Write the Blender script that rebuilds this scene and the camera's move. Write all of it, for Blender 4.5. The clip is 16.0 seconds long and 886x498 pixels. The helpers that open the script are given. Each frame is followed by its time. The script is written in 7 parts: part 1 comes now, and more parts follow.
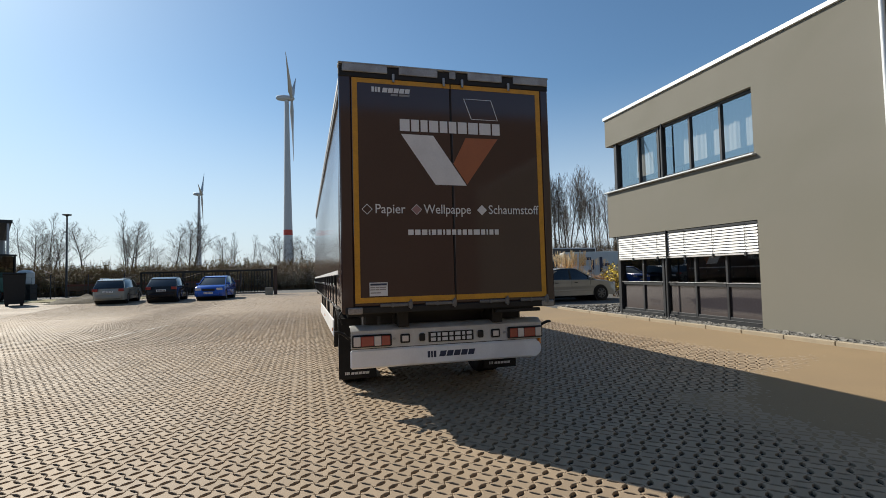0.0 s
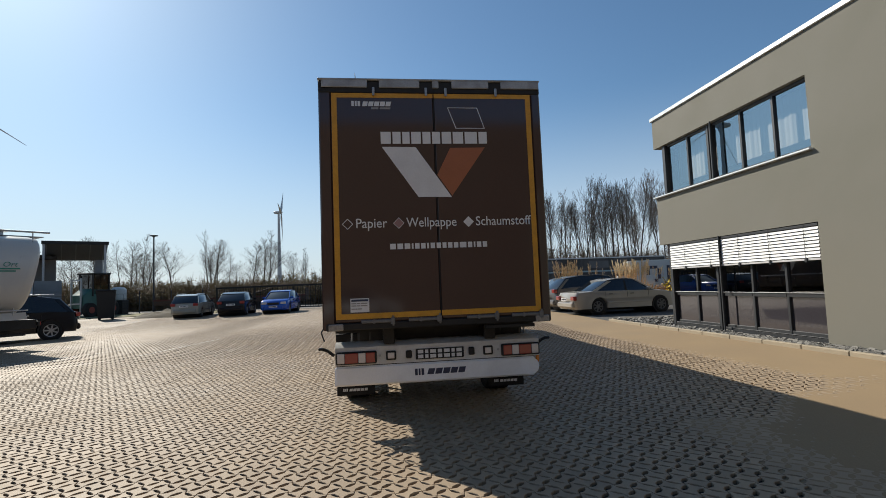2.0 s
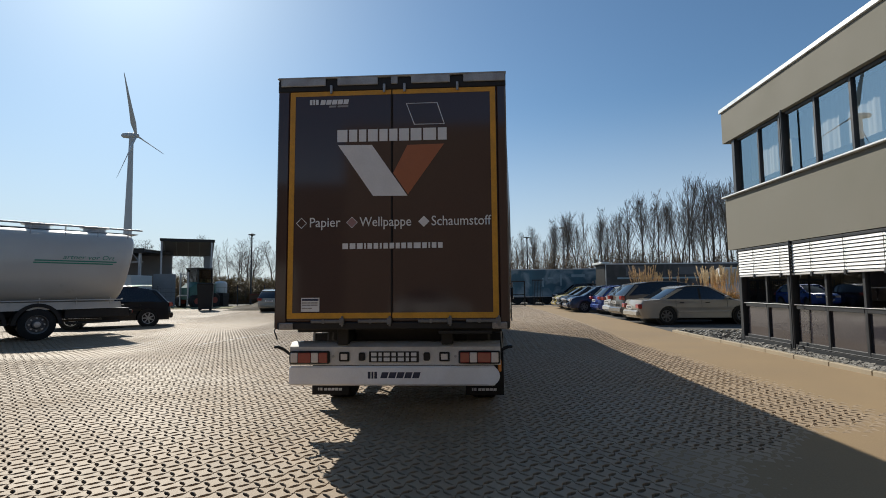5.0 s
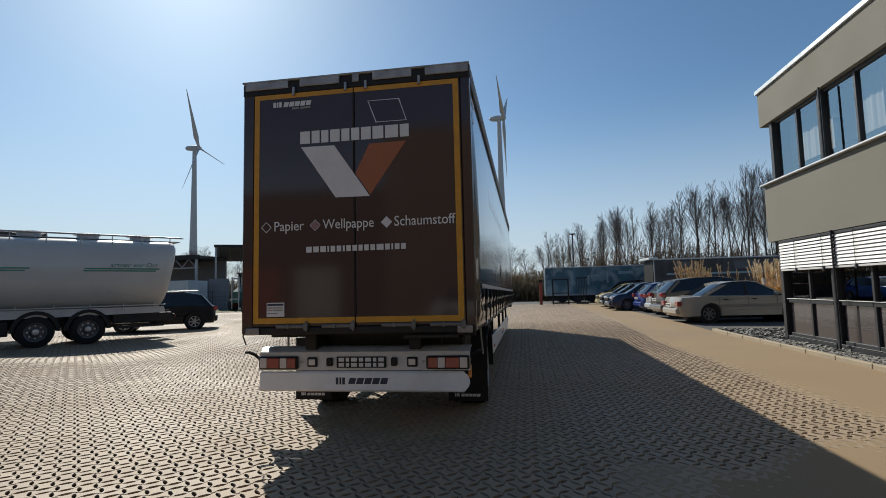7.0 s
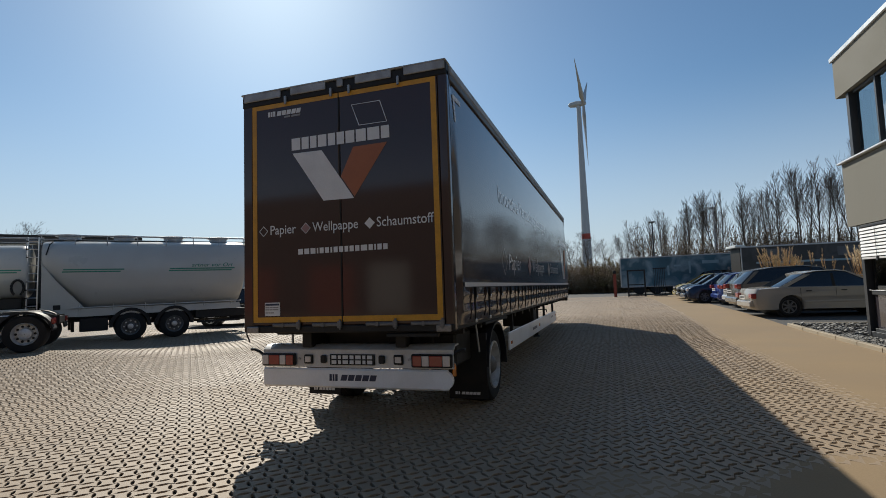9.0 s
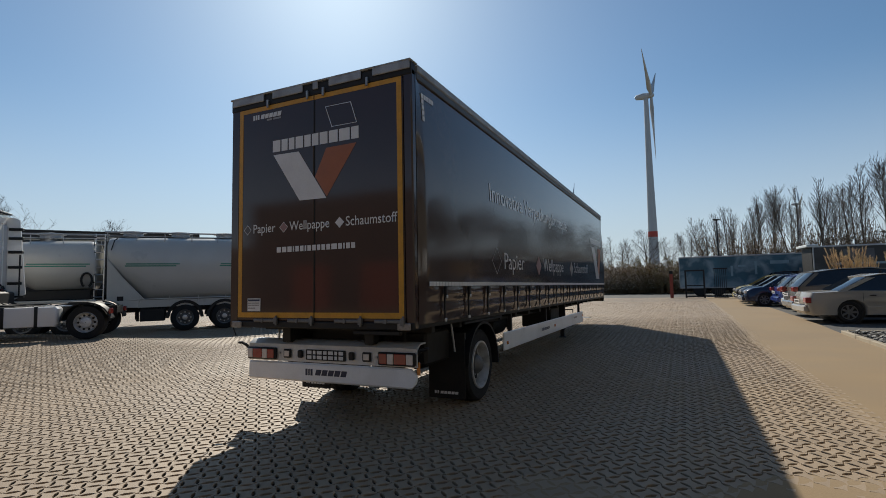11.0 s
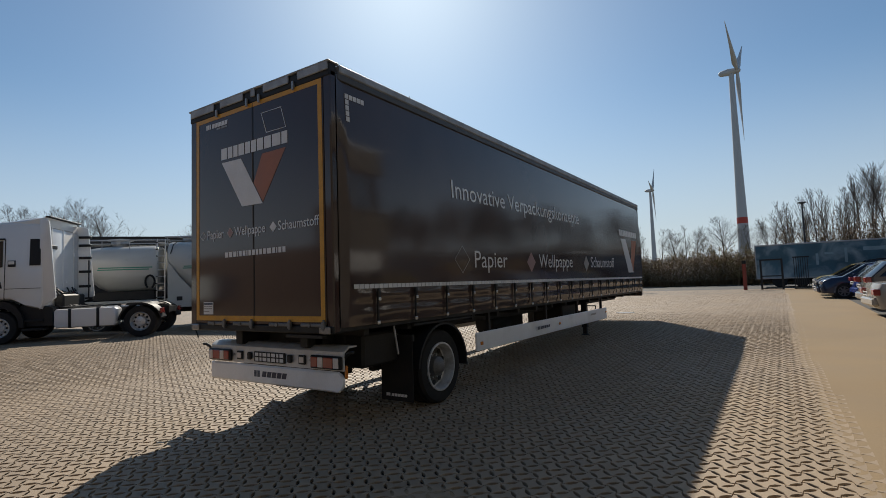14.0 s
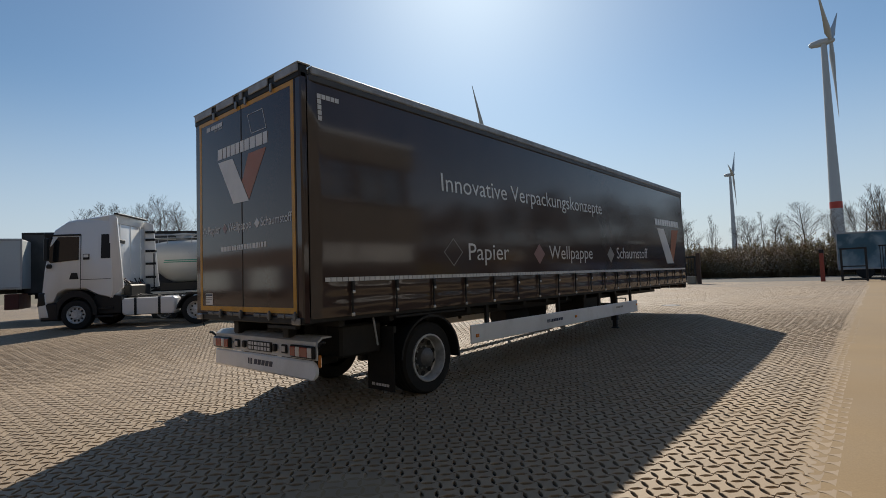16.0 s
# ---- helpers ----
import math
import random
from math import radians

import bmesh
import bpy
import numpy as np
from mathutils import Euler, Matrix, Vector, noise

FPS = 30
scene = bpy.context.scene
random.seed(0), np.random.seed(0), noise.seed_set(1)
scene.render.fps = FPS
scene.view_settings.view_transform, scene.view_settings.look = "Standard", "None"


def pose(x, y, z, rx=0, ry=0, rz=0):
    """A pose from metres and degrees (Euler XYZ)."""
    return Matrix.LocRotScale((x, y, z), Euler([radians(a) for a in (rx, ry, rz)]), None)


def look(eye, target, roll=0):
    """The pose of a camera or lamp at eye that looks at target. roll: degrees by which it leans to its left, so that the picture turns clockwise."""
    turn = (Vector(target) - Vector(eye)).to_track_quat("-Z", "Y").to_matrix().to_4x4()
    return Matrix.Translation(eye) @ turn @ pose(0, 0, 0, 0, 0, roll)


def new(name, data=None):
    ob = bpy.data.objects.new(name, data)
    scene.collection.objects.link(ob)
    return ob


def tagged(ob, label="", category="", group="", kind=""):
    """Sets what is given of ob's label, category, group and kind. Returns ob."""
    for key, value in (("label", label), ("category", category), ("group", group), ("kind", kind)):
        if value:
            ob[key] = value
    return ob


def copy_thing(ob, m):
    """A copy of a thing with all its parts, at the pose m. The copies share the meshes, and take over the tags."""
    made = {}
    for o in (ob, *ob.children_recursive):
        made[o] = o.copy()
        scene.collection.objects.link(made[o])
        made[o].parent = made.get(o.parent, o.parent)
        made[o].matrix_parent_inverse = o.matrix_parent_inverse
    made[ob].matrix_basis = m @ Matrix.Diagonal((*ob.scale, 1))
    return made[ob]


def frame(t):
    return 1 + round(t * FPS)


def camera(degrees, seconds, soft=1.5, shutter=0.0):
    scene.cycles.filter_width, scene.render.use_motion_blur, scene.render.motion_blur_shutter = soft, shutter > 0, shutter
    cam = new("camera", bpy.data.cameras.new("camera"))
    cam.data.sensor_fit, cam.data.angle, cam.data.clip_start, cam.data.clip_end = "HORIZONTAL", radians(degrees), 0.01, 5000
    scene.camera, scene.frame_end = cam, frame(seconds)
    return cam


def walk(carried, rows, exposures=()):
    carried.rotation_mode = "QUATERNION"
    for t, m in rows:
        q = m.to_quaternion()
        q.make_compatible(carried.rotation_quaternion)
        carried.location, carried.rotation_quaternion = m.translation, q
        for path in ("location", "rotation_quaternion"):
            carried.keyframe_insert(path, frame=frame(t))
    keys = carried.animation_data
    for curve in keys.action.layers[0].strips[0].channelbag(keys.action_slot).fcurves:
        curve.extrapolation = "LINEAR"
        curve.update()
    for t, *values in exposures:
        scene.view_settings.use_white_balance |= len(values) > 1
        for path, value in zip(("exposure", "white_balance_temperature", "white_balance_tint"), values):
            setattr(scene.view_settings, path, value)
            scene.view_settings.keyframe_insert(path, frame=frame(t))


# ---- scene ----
cam = camera(82.2, 16.0, soft=0.9)
PATH = [
    (0, (0.257, 0.12, 1.563), (0.784, 2.047, 1.653), -1.4),
    (0.5, (0.526, 0.086, 1.568), (0.975, 2.032, 1.674), -1.5),
    (1, (0.781, 0.048, 1.557), (1.147, 2.011, 1.674), -1.6),
    (1.5, (1.021, 0.111, 1.55), (1.35, 2.08, 1.676), -1.5),
    (2, (1.259, 0.121, 1.57), (1.518, 2.1, 1.713), -2.2),
    (2.5, (1.53, 0.075, 1.56), (1.679, 2.064, 1.71), -1.7),
    (3, (1.783, 0.107, 1.537), (1.931, 2.096, 1.685), -1.3),
    (3.5, (2.02, 0.174, 1.552), (2.163, 2.163, 1.702), -0.3),
    (4, (2.3, 0.194, 1.549), (2.354, 2.187, 1.703), -0.4),
    (6.5, (3.516, 0.575, 1.54), (3.262, 2.552, 1.702), -0.8),
    (7, (3.744, 0.637, 1.555), (3.43, 2.605, 1.715), -1.5),
    (7.5, (4.042, 0.689, 1.567), (3.622, 2.638, 1.728), -1.1),
    (8, (4.279, 0.748, 1.557), (3.795, 2.683, 1.707), -1.0),
    (8.5, (4.495, 0.831, 1.6), (3.961, 2.754, 1.732), -2.1),
    (9, (4.772, 0.888, 1.59), (4.147, 2.782, 1.731), -2.2),
    (11.5, (5.888, 1.403, 1.58), (5.003, 3.191, 1.715), -2.1),
    (12, (6.066, 1.532, 1.591), (5.12, 3.289, 1.731), -3.1),
    (12.5, (6.346, 1.603, 1.594), (5.291, 3.296, 1.735), -2.5),
    (13, (6.562, 1.816, 1.583), (5.501, 3.506, 1.708), -2.6),
    (13.5, (6.755, 2.01, 1.601), (5.694, 3.7, 1.726), -2.8),
    (14, (7.02, 2.158, 1.612), (5.918, 3.822, 1.736), -2.3),
    (14.5, (7.236, 2.291, 1.594), (6.079, 3.918, 1.715), -2.3),
    (15, (7.424, 2.457, 1.614), (6.207, 4.039, 1.738), -2.7),
    (15.5, (7.674, 2.614, 1.617), (6.413, 4.162, 1.743), -2.6),
    (16, (7.893, 2.743, 1.604), (6.584, 4.253, 1.7), -2.3),
]
EXPOSURES = [(0, 0.52, 6150, 9), (2.3, 0.40, 6120, 9), (4, 0.37, 6120, 9), (8, 0.19, 6050, 9), (12.5, 0.16, 6180, 10), (16, 0.20, 6280, 11)]
walk(cam, [(t, look(eye, target, roll)) for t, eye, target, roll in PATH], EXPOSURES)

# ---- world, sun, exposure ----
SUN_AZ, SUN_EL = 36.6, 36.4          # degrees from +y towards -x, and above the horizon
world = bpy.data.worlds.new("sky")
scene.world = world
world.use_nodes = True
wn = world.node_tree.nodes
wn.clear()
sky = wn.new("ShaderNodeTexSky")
sky.sky_type, sky.sun_disc = "NISHITA", False
sky.sun_elevation, sky.sun_rotation = radians(SUN_EL), radians(-SUN_AZ)
sky.air_density, sky.dust_density, sky.ozone_density = 1.0, 0.6, 2.3
bg = wn.new("ShaderNodeBackground")
bg.inputs["Strength"].default_value = 0.071
wo = wn.new("ShaderNodeOutputWorld")
tint = wn.new("ShaderNodeMix")          # clear spring air: the blue leans to cyan
tint.data_type, tint.blend_type = "RGBA", "MULTIPLY"
tint.inputs["Factor"].default_value, tint.inputs["B"].default_value = 1.0, (0.85, 1.0, 1.02, 1)
world.node_tree.links.new(sky.outputs[0], tint.inputs["A"])
world.node_tree.links.new(tint.outputs["Result"], bg.inputs[0])
# pale haze that thickens towards the horizon
haze, veil = wn.new("ShaderNodeBackground"), wn.new("ShaderNodeMixShader")
haze.inputs["Color"].default_value, haze.inputs["Strength"].default_value = (0.527, 0.568, 0.613, 1), 0.94
way, split = wn.new("ShaderNodeTexCoord"), wn.new("ShaderNodeSeparateXYZ")
height = wn.new("ShaderNodeMapRange")
height.interpolation_type = "SMOOTHSTEP"
for key, value in (("From Min", -0.02), ("From Max", 0.36), ("To Min", 0.8), ("To Max", 0.0)):
    height.inputs[key].default_value = value
for a, b in ((way.outputs["Generated"], split.inputs[0]), (split.outputs["Z"], height.inputs["Value"]), (height.outputs[0], veil.inputs[0]),
             (bg.outputs[0], veil.inputs[1]), (haze.outputs[0], veil.inputs[2]), (veil.outputs[0], wo.inputs[0])):
    world.node_tree.links.new(a, b)

sun_data = bpy.data.lights.new("sun", "SUN")
sun_data.energy, sun_data.angle, sun_data.color = 4.6, radians(0.53), (1.0, 0.90, 0.74)
sun = new("sun", sun_data)
sun.matrix_world = look((-30, 40, 40), (-30 + math.sin(radians(SUN_AZ)) * math.cos(radians(SUN_EL)),
                                        40 - math.cos(radians(SUN_AZ)) * math.cos(radians(SUN_EL)),
                                        40 - math.sin(radians(SUN_EL))))

# ---- materials ----
MATS = {}


def mat(name, base, rough=0.5, metal=0.0, var=0.12, scale=6.0, fine=60.0, bump=0.0, coat=0.0, stain=None, stain_scale=0.8,
        stain_amount=0.5, island=0.0, obj=0.0, rough_var=0.1, spec=0.5, emit=0.0):
    """A surface with grain at two scales, bump and, where given, stains of another colour."""
    if name in MATS:
        return MATS[name]
    m = bpy.data.materials.new(name)
    m.use_nodes = True
    n, l = m.node_tree.nodes, m.node_tree.links
    b = n["Principled BSDF"]
    tc = n.new("ShaderNodeTexCoord")
    big, small = n.new("ShaderNodeTexNoise"), n.new("ShaderNodeTexNoise")
    for t, s, d in ((big, scale, 4.0), (small, fine, 6.0)):
        t.inputs["Scale"].default_value, t.inputs["Detail"].default_value = s, d
        l.new(tc.outputs["Object"], t.inputs["Vector"])
    mixn = n.new("ShaderNodeMath")
    mixn.operation = "ADD"
    l.new(big.outputs["Fac"], mixn.inputs[0])
    l.new(small.outputs["Fac"], mixn.inputs[1])
    val = n.new("ShaderNodeMapRange")
    val.inputs["From Min"].default_value, val.inputs["From Max"].default_value = 0.6, 1.4
    val.inputs["To Min"].default_value, val.inputs["To Max"].default_value = 1 - var, 1 + var
    l.new(mixn.outputs[0], val.inputs["Value"])
    colour = n.new("ShaderNodeMix")
    colour.data_type, colour.blend_type = "RGBA", "MULTIPLY"
    colour.inputs["Factor"].default_value = 1.0
    colour.inputs["A"].default_value = (*base, 1)
    grey = n.new("ShaderNodeCombineColor")
    last = val.outputs[0]
    for amount, kind in ((island, "island"), (obj, "object")):
        if amount:
            src = n.new("ShaderNodeNewGeometry") if kind == "island" else n.new("ShaderNodeObjectInfo")
            out = src.outputs["Random Per Island"] if kind == "island" else src.outputs["Random"]
            r = n.new("ShaderNodeMapRange")
            r.inputs["To Min"].default_value, r.inputs["To Max"].default_value = 1 - amount, 1 + amount
            l.new(out, r.inputs["Value"])
            mul = n.new("ShaderNodeMath")
            mul.operation = "MULTIPLY"
            l.new(last, mul.inputs[0])
            l.new(r.outputs[0], mul.inputs[1])
            last = mul.outputs[0]
    for i in range(3):
        l.new(last, grey.inputs[i])
    l.new(grey.outputs[0], colour.inputs["B"])
    out = colour.outputs["Result"]
    if stain:
        st = n.new("ShaderNodeTexNoise")
        st.inputs["Scale"].default_value, st.inputs["Detail"].default_value = stain_scale, 8.0
        st.inputs["Distortion"].default_value = 0.6
        l.new(tc.outputs["Object"], st.inputs["Vector"])
        r = n.new("ShaderNodeMapRange")
        r.inputs["From Min"].default_value, r.inputs["From Max"].default_value = 0.45, 0.72
        r.inputs["To Max"].default_value = stain_amount
        l.new(st.outputs["Fac"], r.inputs["Value"])
        mx = n.new("ShaderNodeMix")
        mx.data_type = "RGBA"
        l.new(r.outputs[0], mx.inputs["Factor"])
        l.new(out, mx.inputs["A"])
        mx.inputs["B"].default_value = (*stain, 1)
        out = mx.outputs["Result"]
    l.new(out, b.inputs["Base Color"])
    rr = n.new("ShaderNodeMapRange")
    rr.inputs["From Min"].default_value, rr.inputs["From Max"].default_value = 0.3, 0.7
    rr.inputs["To Min"].default_value = max(0.0, rough - rough_var * rough)
    rr.inputs["To Max"].default_value = min(1.0, rough + rough_var * rough)
    l.new(big.outputs["Fac"], rr.inputs["Value"])
    l.new(rr.outputs[0], b.inputs["Roughness"])
    b.inputs["Metallic"].default_value = metal
    b.inputs["Specular IOR Level"].default_value = spec
    b.inputs["Coat Weight"].default_value = coat
    b.inputs["Coat Roughness"].default_value = 0.04
    if emit:
        b.inputs["Emission Color"].default_value, b.inputs["Emission Strength"].default_value = (*base, 1), emit
    if bump:
        bp = n.new("ShaderNodeBump")
        bp.inputs["Strength"].default_value, bp.inputs["Distance"].default_value = 1.0, bump
        l.new(mixn.outputs[0], bp.inputs["Height"])
        l.new(bp.outputs[0], b.inputs["Normal"])
    MATS[name] = m
    return m


def glass(name, tint=(0.8, 0.85, 0.86), rough=0.0, ior=1.9, sheen=(0.95, 0.95, 0.95)):
    """A thin pane: part mirror, part clear."""
    if name in MATS:
        return MATS[name]
    m = bpy.data.materials.new(name)
    m.use_nodes = True
    n, l = m.node_tree.nodes, m.node_tree.links
    n.clear()
    out, mix = n.new("ShaderNodeOutputMaterial"), n.new("ShaderNodeMixShader")
    clear, gloss, fr = n.new("ShaderNodeBsdfTransparent"), n.new("ShaderNodeBsdfGlossy"), n.new("ShaderNodeFresnel")
    clear.inputs[0].default_value = (*tint, 1)
    gloss.inputs["Roughness"].default_value = rough
    gloss.inputs["Color"].default_value = (*sheen, 1)
    fr.inputs[0].default_value = ior
    l.new(fr.outputs[0], mix.inputs[0])
    l.new(clear.outputs[0], mix.inputs[1])
    l.new(gloss.outputs[0], mix.inputs[2])
    l.new(mix.outputs[0], out.inputs[0])
    MATS[name] = m
    return m


door_brown = mat("brown_door_paint", (0.056, 0.031, 0.025), 0.07, var=0.08, scale=1.5, bump=0.00015, spec=0.6, stain=(0.05, 0.036, 0.028), stain_amount=0.3)
curtain_mat = mat("brown_vinyl_curtain", (0.078, 0.054, 0.046), 0.09, var=0.15, scale=1.2, fine=250, bump=0.00003, spec=0.55, stain=(0.035, 0.03, 0.026), stain_amount=0.3)
dark_track = mat("dark_grey_track", (0.07, 0.068, 0.066), 0.5, var=0.25, scale=4)
yellow_tape = mat("yellow_tape", (0.62, 0.30, 0.02), 0.4, var=0.15, scale=9, stain=(0.3, 0.16, 0.03), stain_scale=5, stain_amount=0.3)
white_print = mat("white_print", (0.72, 0.71, 0.70), 0.4, var=0.06, stain=(0.45, 0.42, 0.4), stain_scale=3, stain_amount=0.2)
white_vinyl = mat("white_vinyl_print", (0.78, 0.77, 0.76), 0.1, var=0.06, spec=0.55)
grey_print = mat("grey_print", (0.30, 0.28, 0.26), 0.4, var=0.06)
orange_print = mat("brown_orange_print", (0.36, 0.12, 0.045), 0.4, var=0.08)
mauve_print = mat("mauve_print", (0.30, 0.17, 0.16), 0.4)
dull_steel = mat("dull_steel", (0.17, 0.17, 0.17), 0.5, 0.5, var=0.25, scale=14)
weathered = mat("weathered_aluminium", (0.40, 0.41, 0.42), 0.6, 0.4, var=0.2, scale=5, stain=(0.16, 0.15, 0.14), stain_scale=4, stain_amount=0.6)
roof_sheet = mat("grey_roof_tarpaulin", (0.30, 0.30, 0.30), 0.75, var=0.15, scale=2)
alu = mat("aluminium", (0.62, 0.63, 0.64), 0.35, 0.9, var=0.12, scale=4, stain=(0.3, 0.29, 0.27), stain_scale=3, stain_amount=0.35)
galv = mat("galvanised_steel", (0.38, 0.39, 0.40), 0.5, 0.7, var=0.2, scale=12)
white_paint = mat("white_lacquer", (0.86, 0.86, 0.86), 0.35, var=0.05, scale=3, coat=0.2, stain=(0.5, 0.47, 0.43), stain_scale=2.5, stain_amount=0.25)
black_paint = mat("black_chassis_paint", (0.022, 0.0215, 0.021), 0.55, var=0.3, scale=8, stain=(0.04, 0.035, 0.03), stain_scale=4, stain_amount=0.35, spec=0.3)
black_plastic = mat("black_plastic", (0.018, 0.018, 0.0185), 0.5, var=0.2, scale=20, spec=0.3)
rubber = mat("rubber", (0.022, 0.0215, 0.021), 0.8, var=0.25, scale=14, fine=120, bump=0.001, stain=(0.045, 0.039, 0.033), stain_scale=6, stain_amount=0.35, spec=0.25)
rim_steel = mat("silver_rim", (0.62, 0.62, 0.61), 0.45, 0.3, var=0.15, scale=10, stain=(0.18, 0.15, 0.12), stain_scale=8, stain_amount=0.5)
faded_print = mat("faded_pale_print", (0.24, 0.33, 0.37), 0.7, var=0.3, scale=2)
navy_print = mat("navy_print", (0.02, 0.03, 0.07), 0.4)
red_lens = mat("red_lens", (0.30, 0.04, 0.032), 0.15, coat=0.6, var=0.1, scale=50)
amber_lens = mat("amber_lens", (0.65, 0.2, 0.02), 0.15, coat=0.6, var=0.1)
white_lens = mat("clear_lens", (0.66, 0.60, 0.56), 0.12, coat=0.6, var=0.1, scale=50)
panel_grey = mat("pale_zinc_panel", (0.60, 0.60, 0.59), 0.4, 0.15, var=0.12, scale=8, stain=(0.34, 0.32, 0.29), stain_scale=5, stain_amount=0.4)
dim_lens = mat("dim_clear_lens", (0.26, 0.24, 0.22), 0.15, coat=0.6, var=0.25, scale=30)
plaster = mat("grey_plaster", (0.188, 0.179, 0.149), 0.9, var=0.09, scale=0.7, fine=180, bump=0.0015, stain=(0.158, 0.155, 0.122), stain_scale=0.4, stain_amount=0.5)
anthracite = mat("anthracite_frame", (0.032, 0.034, 0.038), 0.45, var=0.1)
coping_mat = mat("light_metal_coping", (0.68, 0.70, 0.70), 0.4, 0.3, var=0.06)
blind_mat = mat("white_blind", (0.62, 0.62, 0.61), 0.45, var=0.04)
pane_low = glass("lower_window_glass", (0.6, 0.64, 0.65), ior=2.8)
pane_glass = glass("window_glass", (0.86, 0.89, 0.9), ior=4.0, sheen=(0.72, 0.90, 1.0))
frosted = mat("grey_frosted_glass", (0.05, 0.045, 0.052), 0.05, var=0.12, scale=0.8, fine=20, spec=1.0)
forsythia = mat("yellow_blossom", (0.62, 0.45, 0.03), 0.7, var=0.2, island=0.3)
rim_disc = mat("grey_wheel_disc", (0.11, 0.107, 0.10), 0.5, 0.3, var=0.3, scale=10, stain=(0.12, 0.10, 0.085), stain_scale=9, stain_amount=0.5)
# for dusty lorry wheels, and for the shade painted on car rims
dusty_shaded_rim = mat("dusty_shaded_dark_rim", (0.16, 0.155, 0.15), 0.55, 0.3, var=0.3, scale=10)
car_glass = glass("car_glass", (0.25, 0.28, 0.28))
drape_mat = mat("pale_drape", (0.30, 0.29, 0.27), 0.9, var=0.08, scale=4)
room_mat = mat("dark_room", (0.20, 0.19, 0.18), 0.8, var=0.2, scale=1.0)
concrete = mat("concrete_kerb", (0.34, 0.285, 0.205), 0.85, var=0.15, scale=5, fine=90, bump=0.002, stain=(0.25, 0.22, 0.17), stain_scale=2, stain_amount=0.4)
asphalt = mat("asphalt", (0.075, 0.073, 0.07), 0.85, var=0.2, scale=1.5, fine=140, bump=0.004, stain=(0.13, 0.12, 0.10), stain_scale=0.5, stain_amount=0.5)
bed_mat = mat("joint_soil", (0.02, 0.014, 0.009), 0.95, var=0.3, scale=4, fine=90, bump=0.004)
sand_mat = mat("trodden_sand", (0.266, 0.190, 0.106), 0.95, var=0.13, scale=0.9, fine=70, bump=0.002, stain=(0.240, 0.171, 0.099), stain_scale=0.45, stain_amount=0.7)
paver_mat = mat("concrete_paver", (0.306, 0.228, 0.150), 0.70, var=0.12, scale=0.5, fine=120, bump=0.0012, island=0.10, stain=(0.256, 0.192, 0.127), stain_scale=0.35, stain_amount=0.5)
paver_mat_one = mat("concrete_paver_piece", (0.292, 0.217, 0.142), 0.70, var=0.12, scale=3, fine=120, bump=0.0012, obj=0.10)
line_paint = mat("worn_white_paint", (0.50, 0.46, 0.40), 0.7, var=0.3, scale=9, fine=60, stain=(0.28, 0.2, 0.12), stain_scale=9, stain_amount=0.9)
grey_door = mat("pale_grey_door", (0.27, 0.26, 0.24), 0.6, var=0.2, scale=1)
rust_door = mat("dull_red_door", (0.20, 0.045, 0.03), 0.6, var=0.15, scale=2)
hall_cladding = mat("hall_cladding", (0.11, 0.08, 0.062), 0.6, var=0.15, scale=0.5)
dark_cladding = mat("dark_hall_cladding", (0.045, 0.033, 0.03), 0.6, var=0.15, scale=0.5)
slate_mat = mat("slate_gravel", (0.15, 0.143, 0.13), 0.7, var=0.25, scale=9, island=0.65)
tank_white = mat("white_tank_lacquer", (0.50, 0.495, 0.46), 0.3, var=0.04, scale=1.5, coat=0.3, stain=(0.42, 0.40, 0.37), stain_scale=0.8, stain_amount=0.3)
green_print = mat("green_print", (0.03, 0.22, 0.15), 0.4)
cab_white = mat("white_cab_lacquer", (0.78, 0.765, 0.735), 0.25, var=0.03, scale=2, coat=0.5)
bark = mat("bark", (0.075, 0.061, 0.05), 0.9, var=0.3, scale=3, fine=30)
twig = mat("twigs", (0.092, 0.072, 0.058), 0.9, var=0.3, scale=2, island=0.3)
shrub_twig = mat("shrub_twigs", (0.20, 0.132, 0.073), 0.9, var=0.3, scale=2, island=0.35)
shrub_leaf = mat("shrub_buds", (0.17, 0.125, 0.042), 0.7, var=0.3, island=0.4)
dry_leaf = mat("dry_leaves", (0.15, 0.115, 0.085), 0.9, var=0.3, island=0.4)
blossom = mat("pale_blossom", (0.50, 0.42, 0.33), 0.7, var=0.15, island=0.3)
pampas_mat = mat("dry_pampas", (0.66, 0.40, 0.13), 0.85, var=0.2, island=0.4)
pampas_plume = mat("pampas_plume", (0.66, 0.52, 0.32), 0.9, var=0.2, island=0.3)
reed_mat = mat("russet_grass", (0.42, 0.22, 0.06), 0.85, var=0.2, island=0.4)
bank_soil = mat("rough_soil", (0.075, 0.06, 0.036), 0.95, var=0.4, scale=2.5, fine=40, bump=0.02)
grass_mat = mat("dry_grass", (0.17, 0.15, 0.07), 0.95, var=0.3, scale=1.0, fine=40, bump=0.01)
yard_far = mat("worn_paving", (0.275, 0.206, 0.137), 0.76, var=0.15, scale=0.5, fine=25, bump=0.003, stain=(0.18, 0.128, 0.075), stain_scale=0.35, stain_amount=0.5)
nt = yard_far.node_tree
tc_, mp, bk, mul = nt.nodes.new("ShaderNodeTexCoord"), nt.nodes.new("ShaderNodeMapping"), nt.nodes.new("ShaderNodeTexBrick"), nt.nodes.new("ShaderNodeMix")
mp.inputs["Rotation"].default_value = (0, 0, radians(45))
